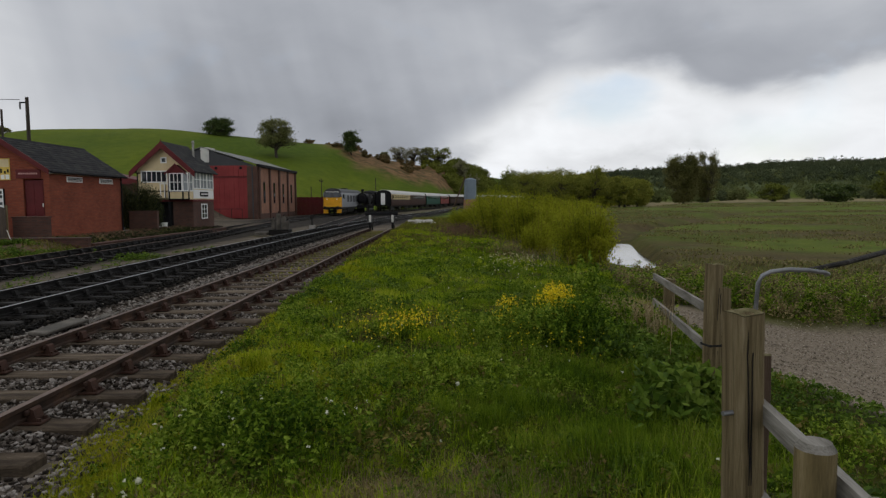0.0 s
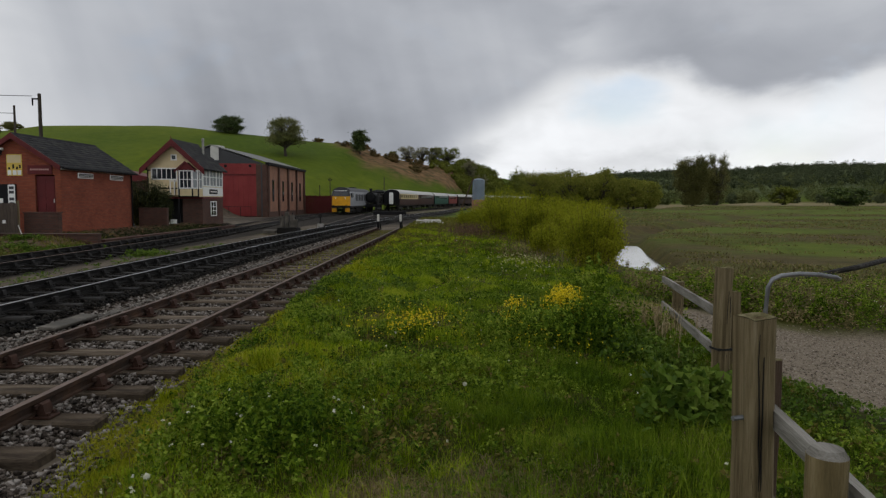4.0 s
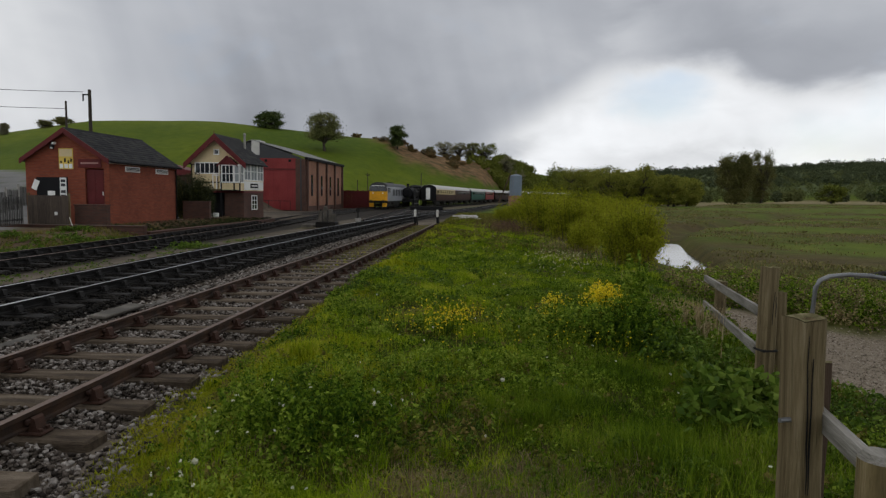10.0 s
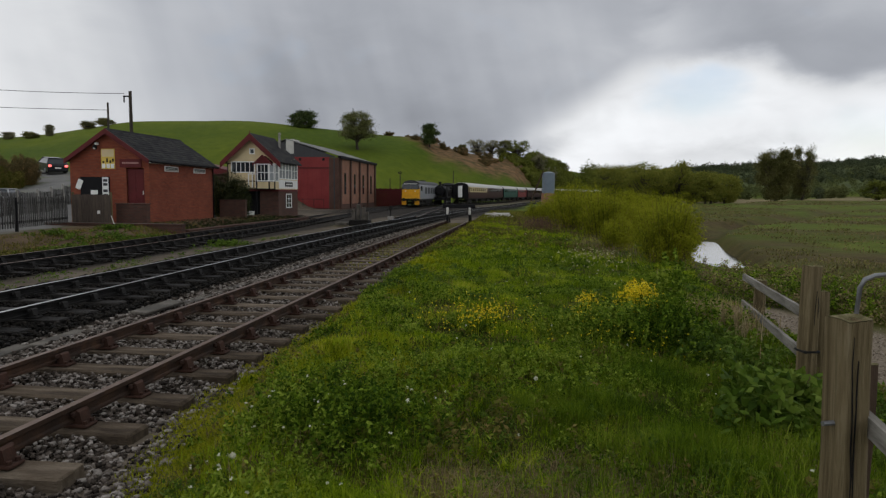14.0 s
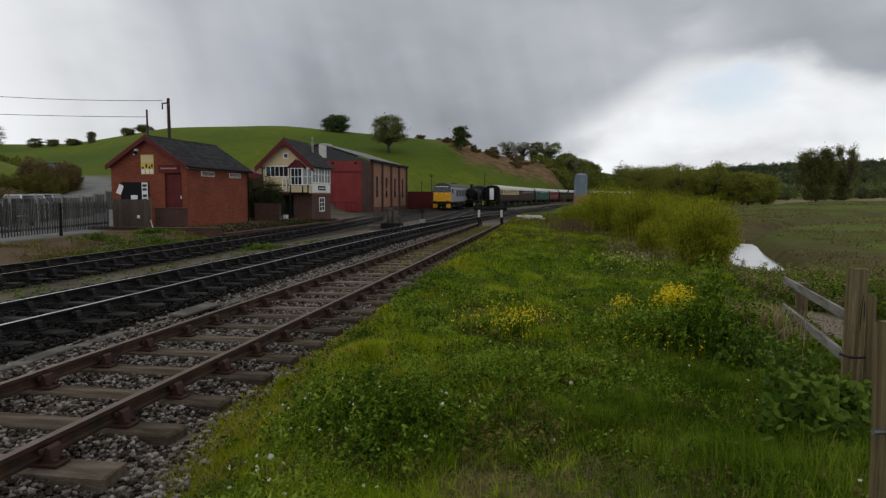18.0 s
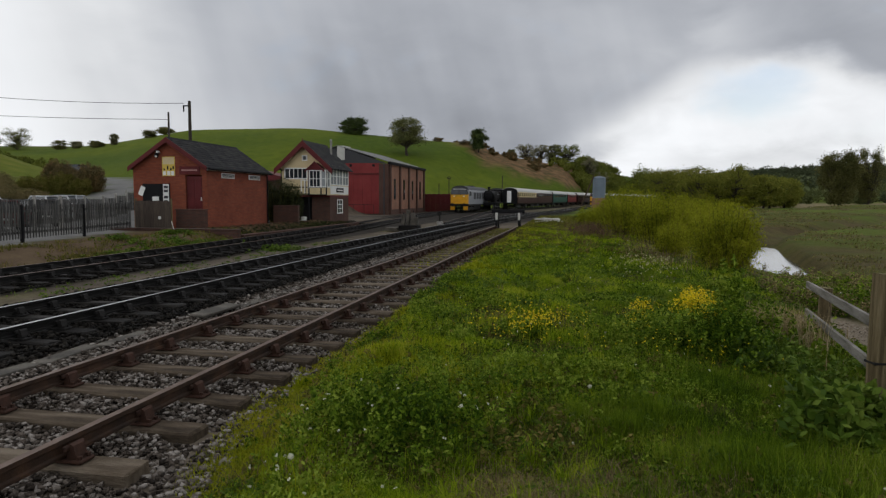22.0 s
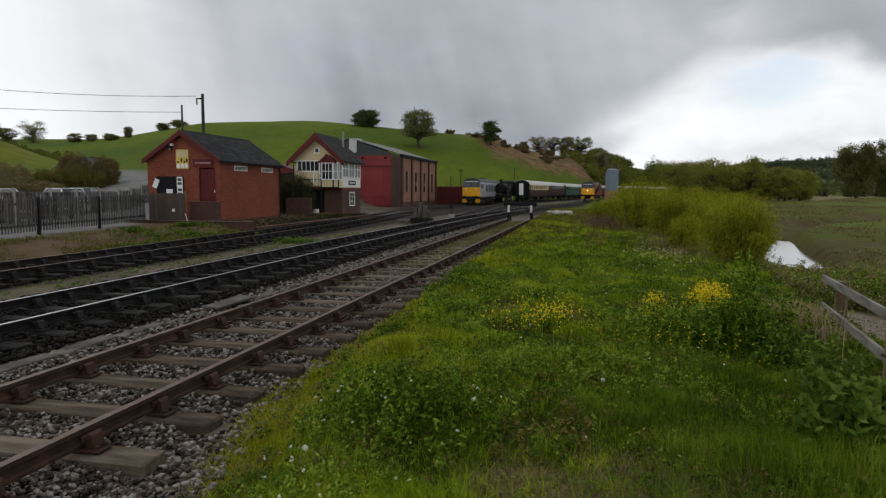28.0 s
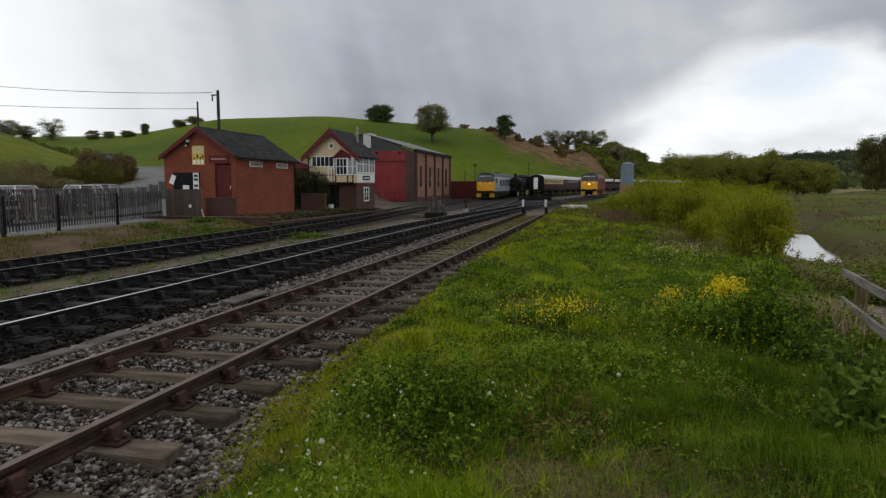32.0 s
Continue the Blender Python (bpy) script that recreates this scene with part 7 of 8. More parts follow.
weeds("dock_patch", "large-leaved docks beyond the fence", "dock", blob(2.2, 3.3, 0.25, 0.5, 26, 76), 76, 0.055, 18, 0.12, 0.14)
weeds("weed_carpet", "low broad-leaved weeds in the turf", "dock", clumped(2600, 2.0, 10, 77), 77, 0.016, 14, 0.05, 0.1)
weeds("weed_carpet", "low broad-leaved weeds in the turf", "nettle", clumped(5200, 8, 26, 78), 78, 0.024, 16, 0.09, 0.17)
weeds("weed_carpet", "dark docks and clover in the turf", "dock", clumped(2600, 9, 24, 178, 1.5), 278, 0.03, 12, 0.1, 0.14)
weeds("weed_carpet", "creeping leafy weeds in the turf", "nettle", clumped(2600, 2.0, 9, 79, 3.0), 179, 0.016, 16, 0.05, 0.12)
weeds("weed_carpet", "clovers and nettles further along the bank", "olive", clumped(2600, 20, 46, 79), 79, 0.035, 14, 0.14, 0.2)
weeds("bank_weeds", "leafy weeds below the flowering clump", "nettle", blob(1.5, 8.3, 0.9, 0.55, 520, 80), 80, 0.025, 34, 0.08, 0.5)
weeds("bank_weeds", "dark leafy weeds on the slope by the fence", "dock", blob(2.2, 7.4, 0.35, 0.7, 110, 81), 81, 0.032, 24, 0.08, 0.34)


def beyond_path(r, n, depth):
    x = 3.9 + 11 * r.random(n) ** 1.3
    return x, 11.0 - 0.25 * np.minimum(x - 5.7, 5) + np.abs(r.normal(0, depth, n))


r_ = np.random.default_rng(82)
weeds("path_weeds", "green weeds along the far side of the gravel", "nettle", beyond_path(r_, 1700, 1.9), 83, 0.026, 30, 0.12, 0.36)
weeds("path_weeds", "olive and browning weeds beyond the gravel", "bramble", beyond_path(r_, 1700, 2.4), 89, 0.026, 28, 0.13, 0.36)
weeds("olive_weeds", "olive and browning weeds in the turf", "olive", bank_points(700, 2.4, 11, 141, 1.1)[:2], 142, 0.02, 18, 0.07, 0.12)
weeds("olive_weeds", "olive and browning weeds in the turf", "olive", blob(-0.6, 4.9, 0.9, 0.7, 60, 143), 144, 0.024, 20, 0.08, 0.2)
weeds("path_weeds", "straggling weeds along the near side of the gravel", "dock", (path_edge(np.linspace(1.5, 7.6, 520)) - np.abs(r_.normal(0, 0.75, 520)), np.linspace(1.5, 7.6, 520)), 84, 0.026, 16, 0.09, 0.11)
weeds("track_weeds", "weeds growing along the loop line", "olive", (r_.normal(-15.6, 0.35, 420), r_.uniform(17, 31, 420)), 85, 0.035, 18, 0.16, 0.16)
weeds("track_weeds", "bright weeds in tufts along the loop line", "dock", (r_.normal(-15.5, 0.3, 120), np.repeat(r_.uniform(19, 30, 12), 10) + r_.normal(0, 0.4, 120)), 185, 0.045, 18, 0.16, 0.25)
for cx, cy, rx in ((-17.1, 22.2, 0.8), (-17.6, 26.3, 0.5), (-16.4, 24.2, 0.5), (-15.3, 25.9, 0.8), (-11.3, 23.8, 0.6)):
    weeds("track_weeds", "bright leafy weeds tufted beside the loop line", "dock", blob(cx, cy, rx, 0.8, 60, int(cy * 10)), int(cy * 10) + 5, 0.045, 20, 0.16, 0.2)
weeds("track_weeds", "sparse weeds between the lines", "dock", (r_.normal(-11.0, 0.35, 220), 6 + 24 * r_.random(220) ** 1.2), 86, 0.03, 12, 0.14, 0.08)
weeds("track_weeds", "green weeds inside the siding", "moss", (near_x(np.linspace(17, 43, 1100)) + r_.normal(0, 0.24, 1100), np.linspace(17, 43, 1100)), 87, 0.03, 14, 0.1, 0.07)
weeds("platform_weeds", "dead brown weeds along the foot of the hut", "reed", (r_.uniform(-18.5, -16.2, 700), r_.uniform(29.2, 46, 700)), 189, 0.03, 16, 0.12, 0.13)
weeds("platform_weeds", "dark ivy and weeds along the platform edge", "ivy", (r_.normal(-16.4, 0.5, 700), r_.uniform(29.0, 46, 700)), 191, 0.04, 18, 0.12, 0.16)
weeds("track_weeds", "small yellow-leaved weeds by the sleepers", "moss", (r_.normal(-3.0, 0.1, 16), r_.normal(5.6, 0.25, 16)), 88, 0.014, 12, 0.05, 0.05)


def flowers(name, label, material, pos, size, seed):
    r = np.random.default_rng(seed)
    reps = 4
    p = np.repeat(pos, reps, axis=0) + r.normal(0, size * 0.55, (len(pos) * reps, 3))
    return tagged(stuff(name, leaf_mesh(name, p, size * r.uniform(0.6, 1.2, len(p)), material, seed, 0.8, 0.8), label, "flowers"))


def yellow_clump(cx, cy, rx, ry, h, n, seed, size):
    r = np.random.default_rng(seed)
    x, y = cx + r.normal(0, rx / 2, n), cy + r.normal(0, ry / 2, n)
    d = ((x - cx) / rx) ** 2 + ((y - cy) / ry) ** 2
    z = ground(x, y) + h * (1 - 0.3 * np.clip(d, 0, 1) ** 2) * r.uniform(0.5, 1.05, n) * (1 + 0.12 * wave(x, y, 0.09, seed))
    flowers("yellow_flowers", "yellow flowering brassica on leafy stems", "petal_y", np.stack([x, y, z], -1), size, seed)
    m = n // 3
    xs, ys = x[:m], y[:m]
    stuff("flower_stems", blade_mesh("flower_stems", xs, ys, ground(xs, ys), z[:m] - ground(xs, ys), np.full(m, 0.008), "blade", seed + 1, 0.12), "thin green stems of the yellow flowers", "flowers")


yellow_clump(1.53, 8.7, 0.3, 0.36, 0.64, 1300, 91, 0.0095)
yellow_clump(0.93, 9.0, 0.24, 0.36, 0.46, 360, 92, 0.009)
yellow_clump(0.78, 8.8, 0.2, 0.4, 0.34, 150, 192, 0.008)
yellow_clump(-0.6, 9.0, 0.9, 1.1, 0.3, 260, 93, 0.01)
yellow_clump(-0.5, 8.4, 0.35, 0.3, 0.34, 120, 94, 0.01)
yellow_clump(1.2, 7.4, 1.0, 0.5, 0.34, 70, 95, 0.008)
# leafy flowering spike beside the clump
weeds("tall_weed", "tall leafy weed spikes beside the yellow flowers", "nettle", blob(1.98, 8.9, 0.2, 0.2, 22, 96), 96, 0.034, 60, 0.06, 1.0)
# white heads in the nettles and dandelion clocks
r_ = np.random.default_rng(97)
wx, wy = np.concatenate([r_.normal(-1.3, 0.45, 34), r_.normal(-1.6, 0.3, 16), r_.uniform(-1.5, 2.0, 24)]), np.concatenate([r_.normal(4.7, 0.4, 34), r_.normal(3.4, 0.3, 16), r_.uniform(3.5, 9, 24)])
flowers("white_flowers", "small white flower heads among the nettles", "petal_w", np.stack([wx, wy, ground(wx, wy) + np.concatenate([r_.uniform(0.2, 0.4, 34), r_.uniform(0.12, 0.24, 16), r_.uniform(0.1, 0.22, 24)])], -1), 0.0105, 98)
wx, wy = r_.uniform(-2, 3.5, 60), r_.uniform(10, 32, 60)
flowers("white_flowers", "scattered white flowers further along the bank", "petal_w", np.stack([wx, wy, ground(wx, wy) + r_.uniform(0.1, 0.3, 60)], -1), 0.011, 99)
wx, wy = beyond_path(r_, 160, 1.4)
flowers("white_flowers", "small white flowers in the weeds past the gravel", "petal_w", np.stack([wx, wy, ground(wx, wy) + r_.uniform(0.2, 0.42, 160)], -1), 0.009, 199)
wx, wy = r_.normal(1.9, 0.5, 150), r_.normal(17.0, 1.3, 150)
flowers("cream_flowers", "pale flowering cow parsley patch", "petal_c", np.stack([wx, wy, ground(wx, wy) + r_.uniform(0.15, 0.4, 150)], -1), 0.018, 100)


def dandelion(x, y, h, seed):
    d = thing("dandelion_clock", "white dandelion seed head on a thin stalk", "flower", "dandelion clocks", at=(x, y, float(ground(x, y))))
    part("stalk", Geo().tube([(0, 0, 0), (0.01, 0.01, h * 0.6), (-0.015, 0, h)], 0.003, 5), "blade", d)
    r = np.random.default_rng(seed)
    p = r.normal(size=(160, 3))
    p = p / np.linalg.norm(p, axis=1)[:, None] * r.uniform(0.012, 0.021, (160, 1)) + np.array((-0.015, 0, h + 0.004))
    part("seed_head", leaf_mesh("seed_head", p, 0.006, "petal_w", seed, 0.6), None, d)


for i, (x, y, h) in enumerate(((-1.66, 3.42, 0.36), (0.14, 5.75, 0.22), (-1.45, 2.95, 0.16), (-1.9, 3.0, 0.14), (-1.62, 2.86, 0.13))):
    dandelion(x, y, h, 110 + i)

# dry reeds and brown stalks
x, y = blob(2.6, 8.7, 0.34, 0.6, 1700, 115)
r_ = np.random.default_rng(116)
stuff("dry_reeds", blade_mesh("dry_reeds", x, y, ground(x, y), r_.uniform(0.15, 0.55, len(x)), r_.uniform(0.006, 0.013, len(x)), "pale_straw", 117, 0.6), "pale dead reeds beside the fence", "reeds")
x, y = blob(0.0, 3.7, 0.75, 0.6, 12000, 215)
r2_ = np.random.default_rng(216)
stuff("dry_grass", blade_mesh("dry_grass", x, y, ground(x, y), r2_.uniform(0.04, 0.15, len(x)), r2_.uniform(0.003, 0.006, len(x)), "straw", 217, 1.0), "pale dry thatch in the thin turf", "grass")
for k, (cx, cy, rx, ry, mt) in enumerate(((-1.5, 3.25, 0.45, 0.3, "lush"), (-1.0, 3.3, 0.35, 0.35, "lush"), (0.9, 3.3, 0.5, 0.3, "lush"), (1.2, 4.6, 0.5, 0.5, "deep"), (1.4, 6.6, 0.5, 0.6, "deep"), (0.4, 5.4, 0.5, 0.35, "deep"))):
    x, y = blob(cx, cy, rx, ry, 5200, 300 + k)
    stuff("grass_tussock", blade_mesh("grass_tussock", x, y, ground(x, y) - 0.01, r2_.uniform(0.07, 0.22, len(x)) * (1 + 0.5 * wave(x, y, 0.16, k)), r2_.uniform(0.003, 0.006, len(x)), mt, 310 + k, 0.6), "lush tussock of long green grass", "grass")
x, y = blob(1.5, 36, 1.6, 4.5, 2600, 118)
stuff("brown_stalks", blade_mesh("brown_stalks", x, y, ground(x, y), r_.uniform(0.2, 0.85, len(x)), r_.uniform(0.008, 0.016, len(x)), "reed", 119, 0.6), "brown dead dock stalks at the bank's end", "stalks")
x, y = blob(2.8, 21, 0.9, 4.0, 1000, 120)
stuff("dry_reeds", blade_mesh("dry_reeds", x, y, ground(x, y), r_.uniform(0.2, 0.6, len(x)), r_.uniform(0.006, 0.013, len(x)), "straw", 121, 0.6), "pale dead stalks among the willow scrub", "stalks")


def shrub(name, label, material, at, w, d, h, n, seed, leaf, stems=9, upright=1.0, twig_mat="olive", category="bush"):
    """Upright stems fanning from the base, each a feathery spray of leaves pointing up along it."""
    r = np.random.default_rng(seed)
    s = thing(name, label, category, at=(*at, float(ground(*at))))
    g = Geo()
    pts, ups = [], []
    for i in range(stems):
        a, q = r.uniform(0, 6.283), math.sqrt(r.random())
        tip = np.array((math.cos(a) * w / 2 * q, math.sin(a) * d / 2 * q, h * r.uniform(0.55, 1.1) * (1 - 0.35 * q * q)))
        b = np.array((tip[0] * 0.6, tip[1] * 0.6, 0.0))
        mid = b * 0.5 + tip * 0.5 + np.array((0, 0, h * 0.1 * upright))
        g.tube([tuple(b), tuple(mid), tuple(tip)], [0.012 * h / 1.6, 0.008 * h / 1.6, 0.003], 5, caps=False)
        m = n // stems
        t = r.random(m) ** 0.8
        c = (1 - t)[:, None] ** 2 * b + 2 * ((1 - t) * t)[:, None] * mid + t[:, None] ** 2 * tip
        fan = (0.035 + 0.05 * (1 - t))[:, None]
        pts.append(c + r.normal(0, 1, (m, 3)) * np.array((w, d, h * 0.6)) * fan)
        ups.append(np.repeat((tip - b)[None] / np.linalg.norm(tip - b), m, 0))
    part("branchwork", g, twig_mat, s)
    p, u = np.concatenate(pts), np.concatenate(ups)
    p[:, 2] = np.maximum(p[:, 2], 0.03)
    part("foliage", leaf_mesh("foliage", p, leaf * r.uniform(0.6, 1.4, len(p)), material, seed + 1, 0.32, 0.2, u), None, s)
    return s


shrub("willow_bush", "light green willow bush on the bank edge", "willow", (3.85, 17.6), 1.75, 2.0, 1.85, 23000, 130, 0.034, 110)
shrub("willow_bush", "light green willow bush on the bank edge", "willow", (3.0, 20.5), 1.2, 1.6, 1.2, 8000, 131, 0.035, 40)
shrub("willow_bush", "loose willow scrub further along the bank", "willow", (3.5, 27), 2.8, 3.0, 2.3, 17000, 132, 0.045, 90)
shrub("willow_bush", "loose willow scrub further along the bank", "willow", (2.9, 33), 3.6, 4.0, 2.4, 19000, 133, 0.05, 100)
shrub("willow_bush", "loose willow scrub further along the bank", "willow", (5.6, 30), 2.6, 3.4, 2.0, 12000, 134, 0.05, 70)
shrub("willow_bush", "low willow scrub before the timber stack", "willow", (1.9, 39), 3.2, 3.0, 1.7, 16000, 128, 0.05, 70)
shrub("willow_bush", "pale green scrub at the bank's far end", "willow", (3.6, 41), 4.2, 4.0, 2.5, 16000, 135, 0.055, 90)
shrub("willow_bush", "pale green scrub at the bank's far end", "willow", (7.0, 46), 4.5, 5.0, 2.4, 18000, 136, 0.06, 80)
shrub("willow_bush", "pale green scrub at the bank's far end", "willow", (12.0, 58), 7, 7, 2.6, 9000, 137, 0.08, 40)
shrub("ivy_shrub", "dark overgrown evergreen shrub between hut and signal box", "ivy", (-18.95, 40.2), 2.9, 1.9, 3.2, 20000, 138, 0.06, 70)
shrub("ivy_shrub", "dark overgrown evergreen shrub between hut and signal box", "ivy", (-18.1, 39.7), 1.7, 1.4, 2.0, 9000, 139, 0.06, 30)
for i, (x, y, w, h) in enumerate(((-45.2, 50.5, 3.0, 2.7), (-41.4, 49.6, 2.7, 2.5))):
    shrub("gorse_bush", "dark brownish gorse bush beside the lane", "gorse", (x, y), w, w * 0.9, h, 34000, 150 + i, 0.06, 110)
for i, (x, y, w, h) in enumerate(((-43.4, 48.6, 3.6, 1.9), (-40.9, 48.0, 2.0, 1.5), (-46.4, 48.8, 2.8, 1.6))):
    shrub("gorse_bush", "low green bramble at the foot of the gorse", "olive", (x, y), w, w * 0.8, h, 14000, 156 + i, 0.055, 60)
for i, (x, y, w, h) in enumerate(((-48, 46.5, 5, 1.4), (-52, 47.5, 5.4, 1.5), (-56, 48.5, 5, 1.4), (-61, 50, 6, 1.6), (-44.5, 46, 4, 0.9), (-50, 50, 5, 1.5), (-56, 53, 6, 1.6))):
    shrub("bramble_bush", "low brown bramble strip along the field edge", "bramble", (x, y), w, w * 0.6, h, 8000, 162 + i, 0.06, 40)

def tree(name, label, at, h, w, crown_mat, n, seed, leaf, trunk=0.28, clumps=26, low=0.3, sink=0.3, gap=1.0):
    r = np.random.default_rng(seed)
    t = thing(name, label, "tree", at=(*at, float(ground(*at)) - sink))
    g = Geo()
    tr = w * 0.035 + 0.08
    bend = r.normal(0, 0.02 * h, 2)
    g.tube([(0, 0, 0), (bend[0], bend[1], h * trunk), (bend[0] * 1.4, bend[1], h * 0.7)], [tr, tr * 0.7, tr * 0.25], 8)
    cs = []
    for i in range(clumps):
        a = r.uniform(0, 6.283)
        v = r.uniform(low, 1.0)
        rad = math.sqrt(max(0.02, 1 - ((v - 0.55) / 0.55) ** 2)) * w / 2 * r.uniform(0.35, 0.95)
        c = np.array((math.cos(a) * rad, math.sin(a) * rad, h * (0.12 + 0.84 * v)))
        cs.append(c)
        b = np.array((bend[0], bend[1], h * r.uniform(trunk * 0.8, 0.6)))
        b[2] = min(b[2], c[2])
        g.tube([tuple(b), tuple(b * 0.4 + c * 0.6 + np.array((0, 0, -0.03 * h))), tuple(c)], [tr * 0.32, tr * 0.2, tr * 0.06], 5, caps=False)
    part("trunk", g, "bark", t)
    m = n // clumps
    p = np.concatenate([c + r.normal(0, 1, (m, 3)) * np.array((w, w, h * 0.6)) * 0.07 * gap * r.uniform(0.7, 1.3) for c in cs])
    part("crown", leaf_mesh("crown", p, leaf * r.uniform(0.6, 1.3, len(p)), crown_mat, seed + 1, 0.7, 0.4), None, t)
    return t


# the pair of field trees
tree("field_tree", "large field tree in fresh leaf, one of a pair", (74.5, 200), 16.0, 10.8, "fieldleaf", 34000, 200, 0.17, 0.2, 110, 0.02)
tree("field_tree", "thinner half-bare field tree, one of a pair", (83, 203), 16.2, 9.0, "fieldleaf", 15000, 201, 0.14, 0.2, 90, 0.02, gap=0.9)
# skyline trees of the green hill
for i, (x, y, h, w, mt, n) in enumerate(((-70.5, 205, 6.9, 9.8, "darkleaf", 17000), (-45.5, 178, 10.4, 10.8, "oakleaf", 15000), (-28.8, 205, 7.6, 6.0, "darkleaf", 12000))):
    tree("hill_tree", "round broadleaf tree standing on the green hill", (x, y), h, w, mt, n, 210 + i, 0.15, 0.22, 80, (0.0, 0.3, 0.15)[i], sink=(1.8, 0.3, 0.5)[i])
for i, (x, y, h, w) in enumerate(((-16.3, 243, 6.0, 7.5), (-11, 245, 6.3, 7), (-6.2, 246, 6.4, 6.5), (-1.8, 246, 7.2, 9), (7.0, 250, 8.0, 6), (-21, 236, 3.4, 3.5), (12, 254, 7.6, 4.5), (16, 258, 4.5, 5))):
    tree("ridge_tree", "thinly leaved tree in the row along the ridge", (x, y), h * 1.12, w * 1.2, ("ridgeleaf", "ridgeleaf", "oakleaf", "midleaf", "ridgeleaf", "oakleaf", "ridgeleaf", "midleaf")[i], (5200, 6000, 7000, 11000, 6000, 4000, 1600, 6000)[i], 220 + i, 0.11, 0.2, 60, 0.2, gap=0.75)
r_ = random.Random(230)
for i in range(22):
    x = r_.uniform(-44, -8)
    y = 0.0
    a = x / 212
    y = 216 + r_.uniform(-8, 14)
    shrub("hill_scrub", "dark thorn scrub on the hill's shoulder", "gorse", (x, y), r_.uniform(2, 4.5), r_.uniform(2, 4), r_.uniform(1.0, 2.3), 2400, 640 + i, 0.15, 20)
for i, (x, y, h, w, mt) in enumerate(((-205, 190, 6.5, 9, "ridgeleaf"), (-186, 190, 7.5, 9, "oakleaf"), (-193, 186, 4.5, 7, "fieldleaf"), (-171, 192, 3.4, 5, "fieldleaf"), (-166, 194, 2.6, 4, "ridgeleaf"), (-159, 195, 2.4, 5, "fieldleaf"), (-153, 196, 4.2, 2.8, "ridgeleaf"), (-141, 198, 2.8, 5, "fieldleaf"), (-135.5, 199, 2.8, 6, "fieldleaf"), (-214, 200, 5.5, 9, "ridgeleaf"))):
    tree("hedgerow_tree", "small hedgerow tree on the far skyline", (x, y), h, w, mt, 9000, 260 + i, 0.1, 0.2, 60, 0.0, gap=1.1)

# waterside willows and the woods behind the station
r_ = random.Random(280)
for i in range(24):
    x = 25 + 31 * (i / 23) + r_.uniform(-1.5, 1.5)
    y = r_.uniform(170, 215)
    h = (10.2 if x < 46 else 8.2) * r_.uniform(0.72, 1.12)
    tree("willow_tree", "rounded waterside willow in pale spring leaf", (x * y / 180, y), h, h * r_.uniform(0.85, 1.15), "streamleaf", 7000, 290 + i, 0.17, 0.15, 40, 0.02)
tree("thorn_bush", "dense dark thorn bush in the meadow", (103.5, 170), 5.0, 10.5, "darkleaf", 4500, 320, 0.3, 0.1, 30, 0.0)
for i, (x, y, h, w) in enumerate(((122, 175, 9, 10), (132, 178, 11, 12), (110, 215, 6, 9), (141, 190, 9, 12), (152, 195, 9, 13))):
    tree("meadow_tree", "mid-green tree at the meadow's edge", (x, y), h, w, "midleaf", 2600, 330 + i, 0.36, 0.15, 26, 0.02)


def woods(name, label, material, n, per, seed, area, h_lo, h_hi, leaf):
    """A wood seen from afar: domed crowns of leaves, past counting."""
    r = np.random.default_rng(seed)
    x, y = area(r, n)
    z = ground(x, y)
    h = r.uniform(h_lo, h_hi, n)
    w = h * r.uniform(0.75, 1.15, n)
    d = r.normal(size=(n, per, 3))
    d /= np.linalg.norm(d, axis=2)[..., None]
    q = r.uniform(0.55, 1.05, (n, per, 1))
    lump = 1 + 0.22 * np.sin(d[..., :1] * 5 + x[:, None, None]) * np.cos(d[..., 2:] * 4 + y[:, None, None])
    p = d * q * lump * np.stack([w / 2, w / 2, h / 2], -1)[:, None, :] + np.stack([x, y, z + h * 0.48], -1)[:, None, :]
    return stuff(name, leaf_mesh(name, p.reshape(-1, 3), leaf * r.uniform(0.6, 1.4, n * per), material, seed + 1, 0.8, 0.5), label, "woodland")


def area_bearing(a0, a1, y0, y1):
    def fn(r, n):
        a, y = r.uniform(a0, a1, n), r.uniform(y0, y1, n)
        return a * y, y
    return fn


woods("woodland", "mixed wood on the hillside behind the station", "midleaf", 130, 700, 400, area_bearing(0.012, 0.1, 268, 325), 3.4, 6.2, 0.26)
woods("woodland", "mixed wood on the hillside behind the carriages", "midleaf", 110, 800, 401, area_bearing(0.1, 0.2, 308, 380), 7, 12.5, 0.36)
woods("woodland", "dark wood under the ridge", "midleaf", 80, 420, 402, area_bearing(0.012, 0.065, 222, 262), 2.4, 4.2, 0.24)
woods("woodland", "low dark scrub under the ridge trees", "midleaf", 60, 260, 403, area_bearing(-0.03, 0.03, 226, 256), 1.5, 3.0, 0.2)
woods("woodland", "scrubby wood at the foot of the hill", "midleaf", 90, 420, 404, area_bearing(0.19, 0.31, 230, 340), 5, 9, 0.36)
woods("hedge", "dark hedge in the dip behind the green mound", "midleaf", 90, 260, 411, area_bearing(-1.16, -0.9, 128, 150), 1.6, 3.4, 0.22)
woods("far_woodland", "distant hanging woods on the valley side", "farleaf_hazed", 1700, 70, 406, area_bearing(0.1, 1.0, 540, 740), 4, 8, 0.62)
woods("far_woodland", "paler hedgerow trees and copses on the valley side", "farlight", 420, 110, 405, area_bearing(0.1, 1.0, 440, 600), 4, 8, 0.5)
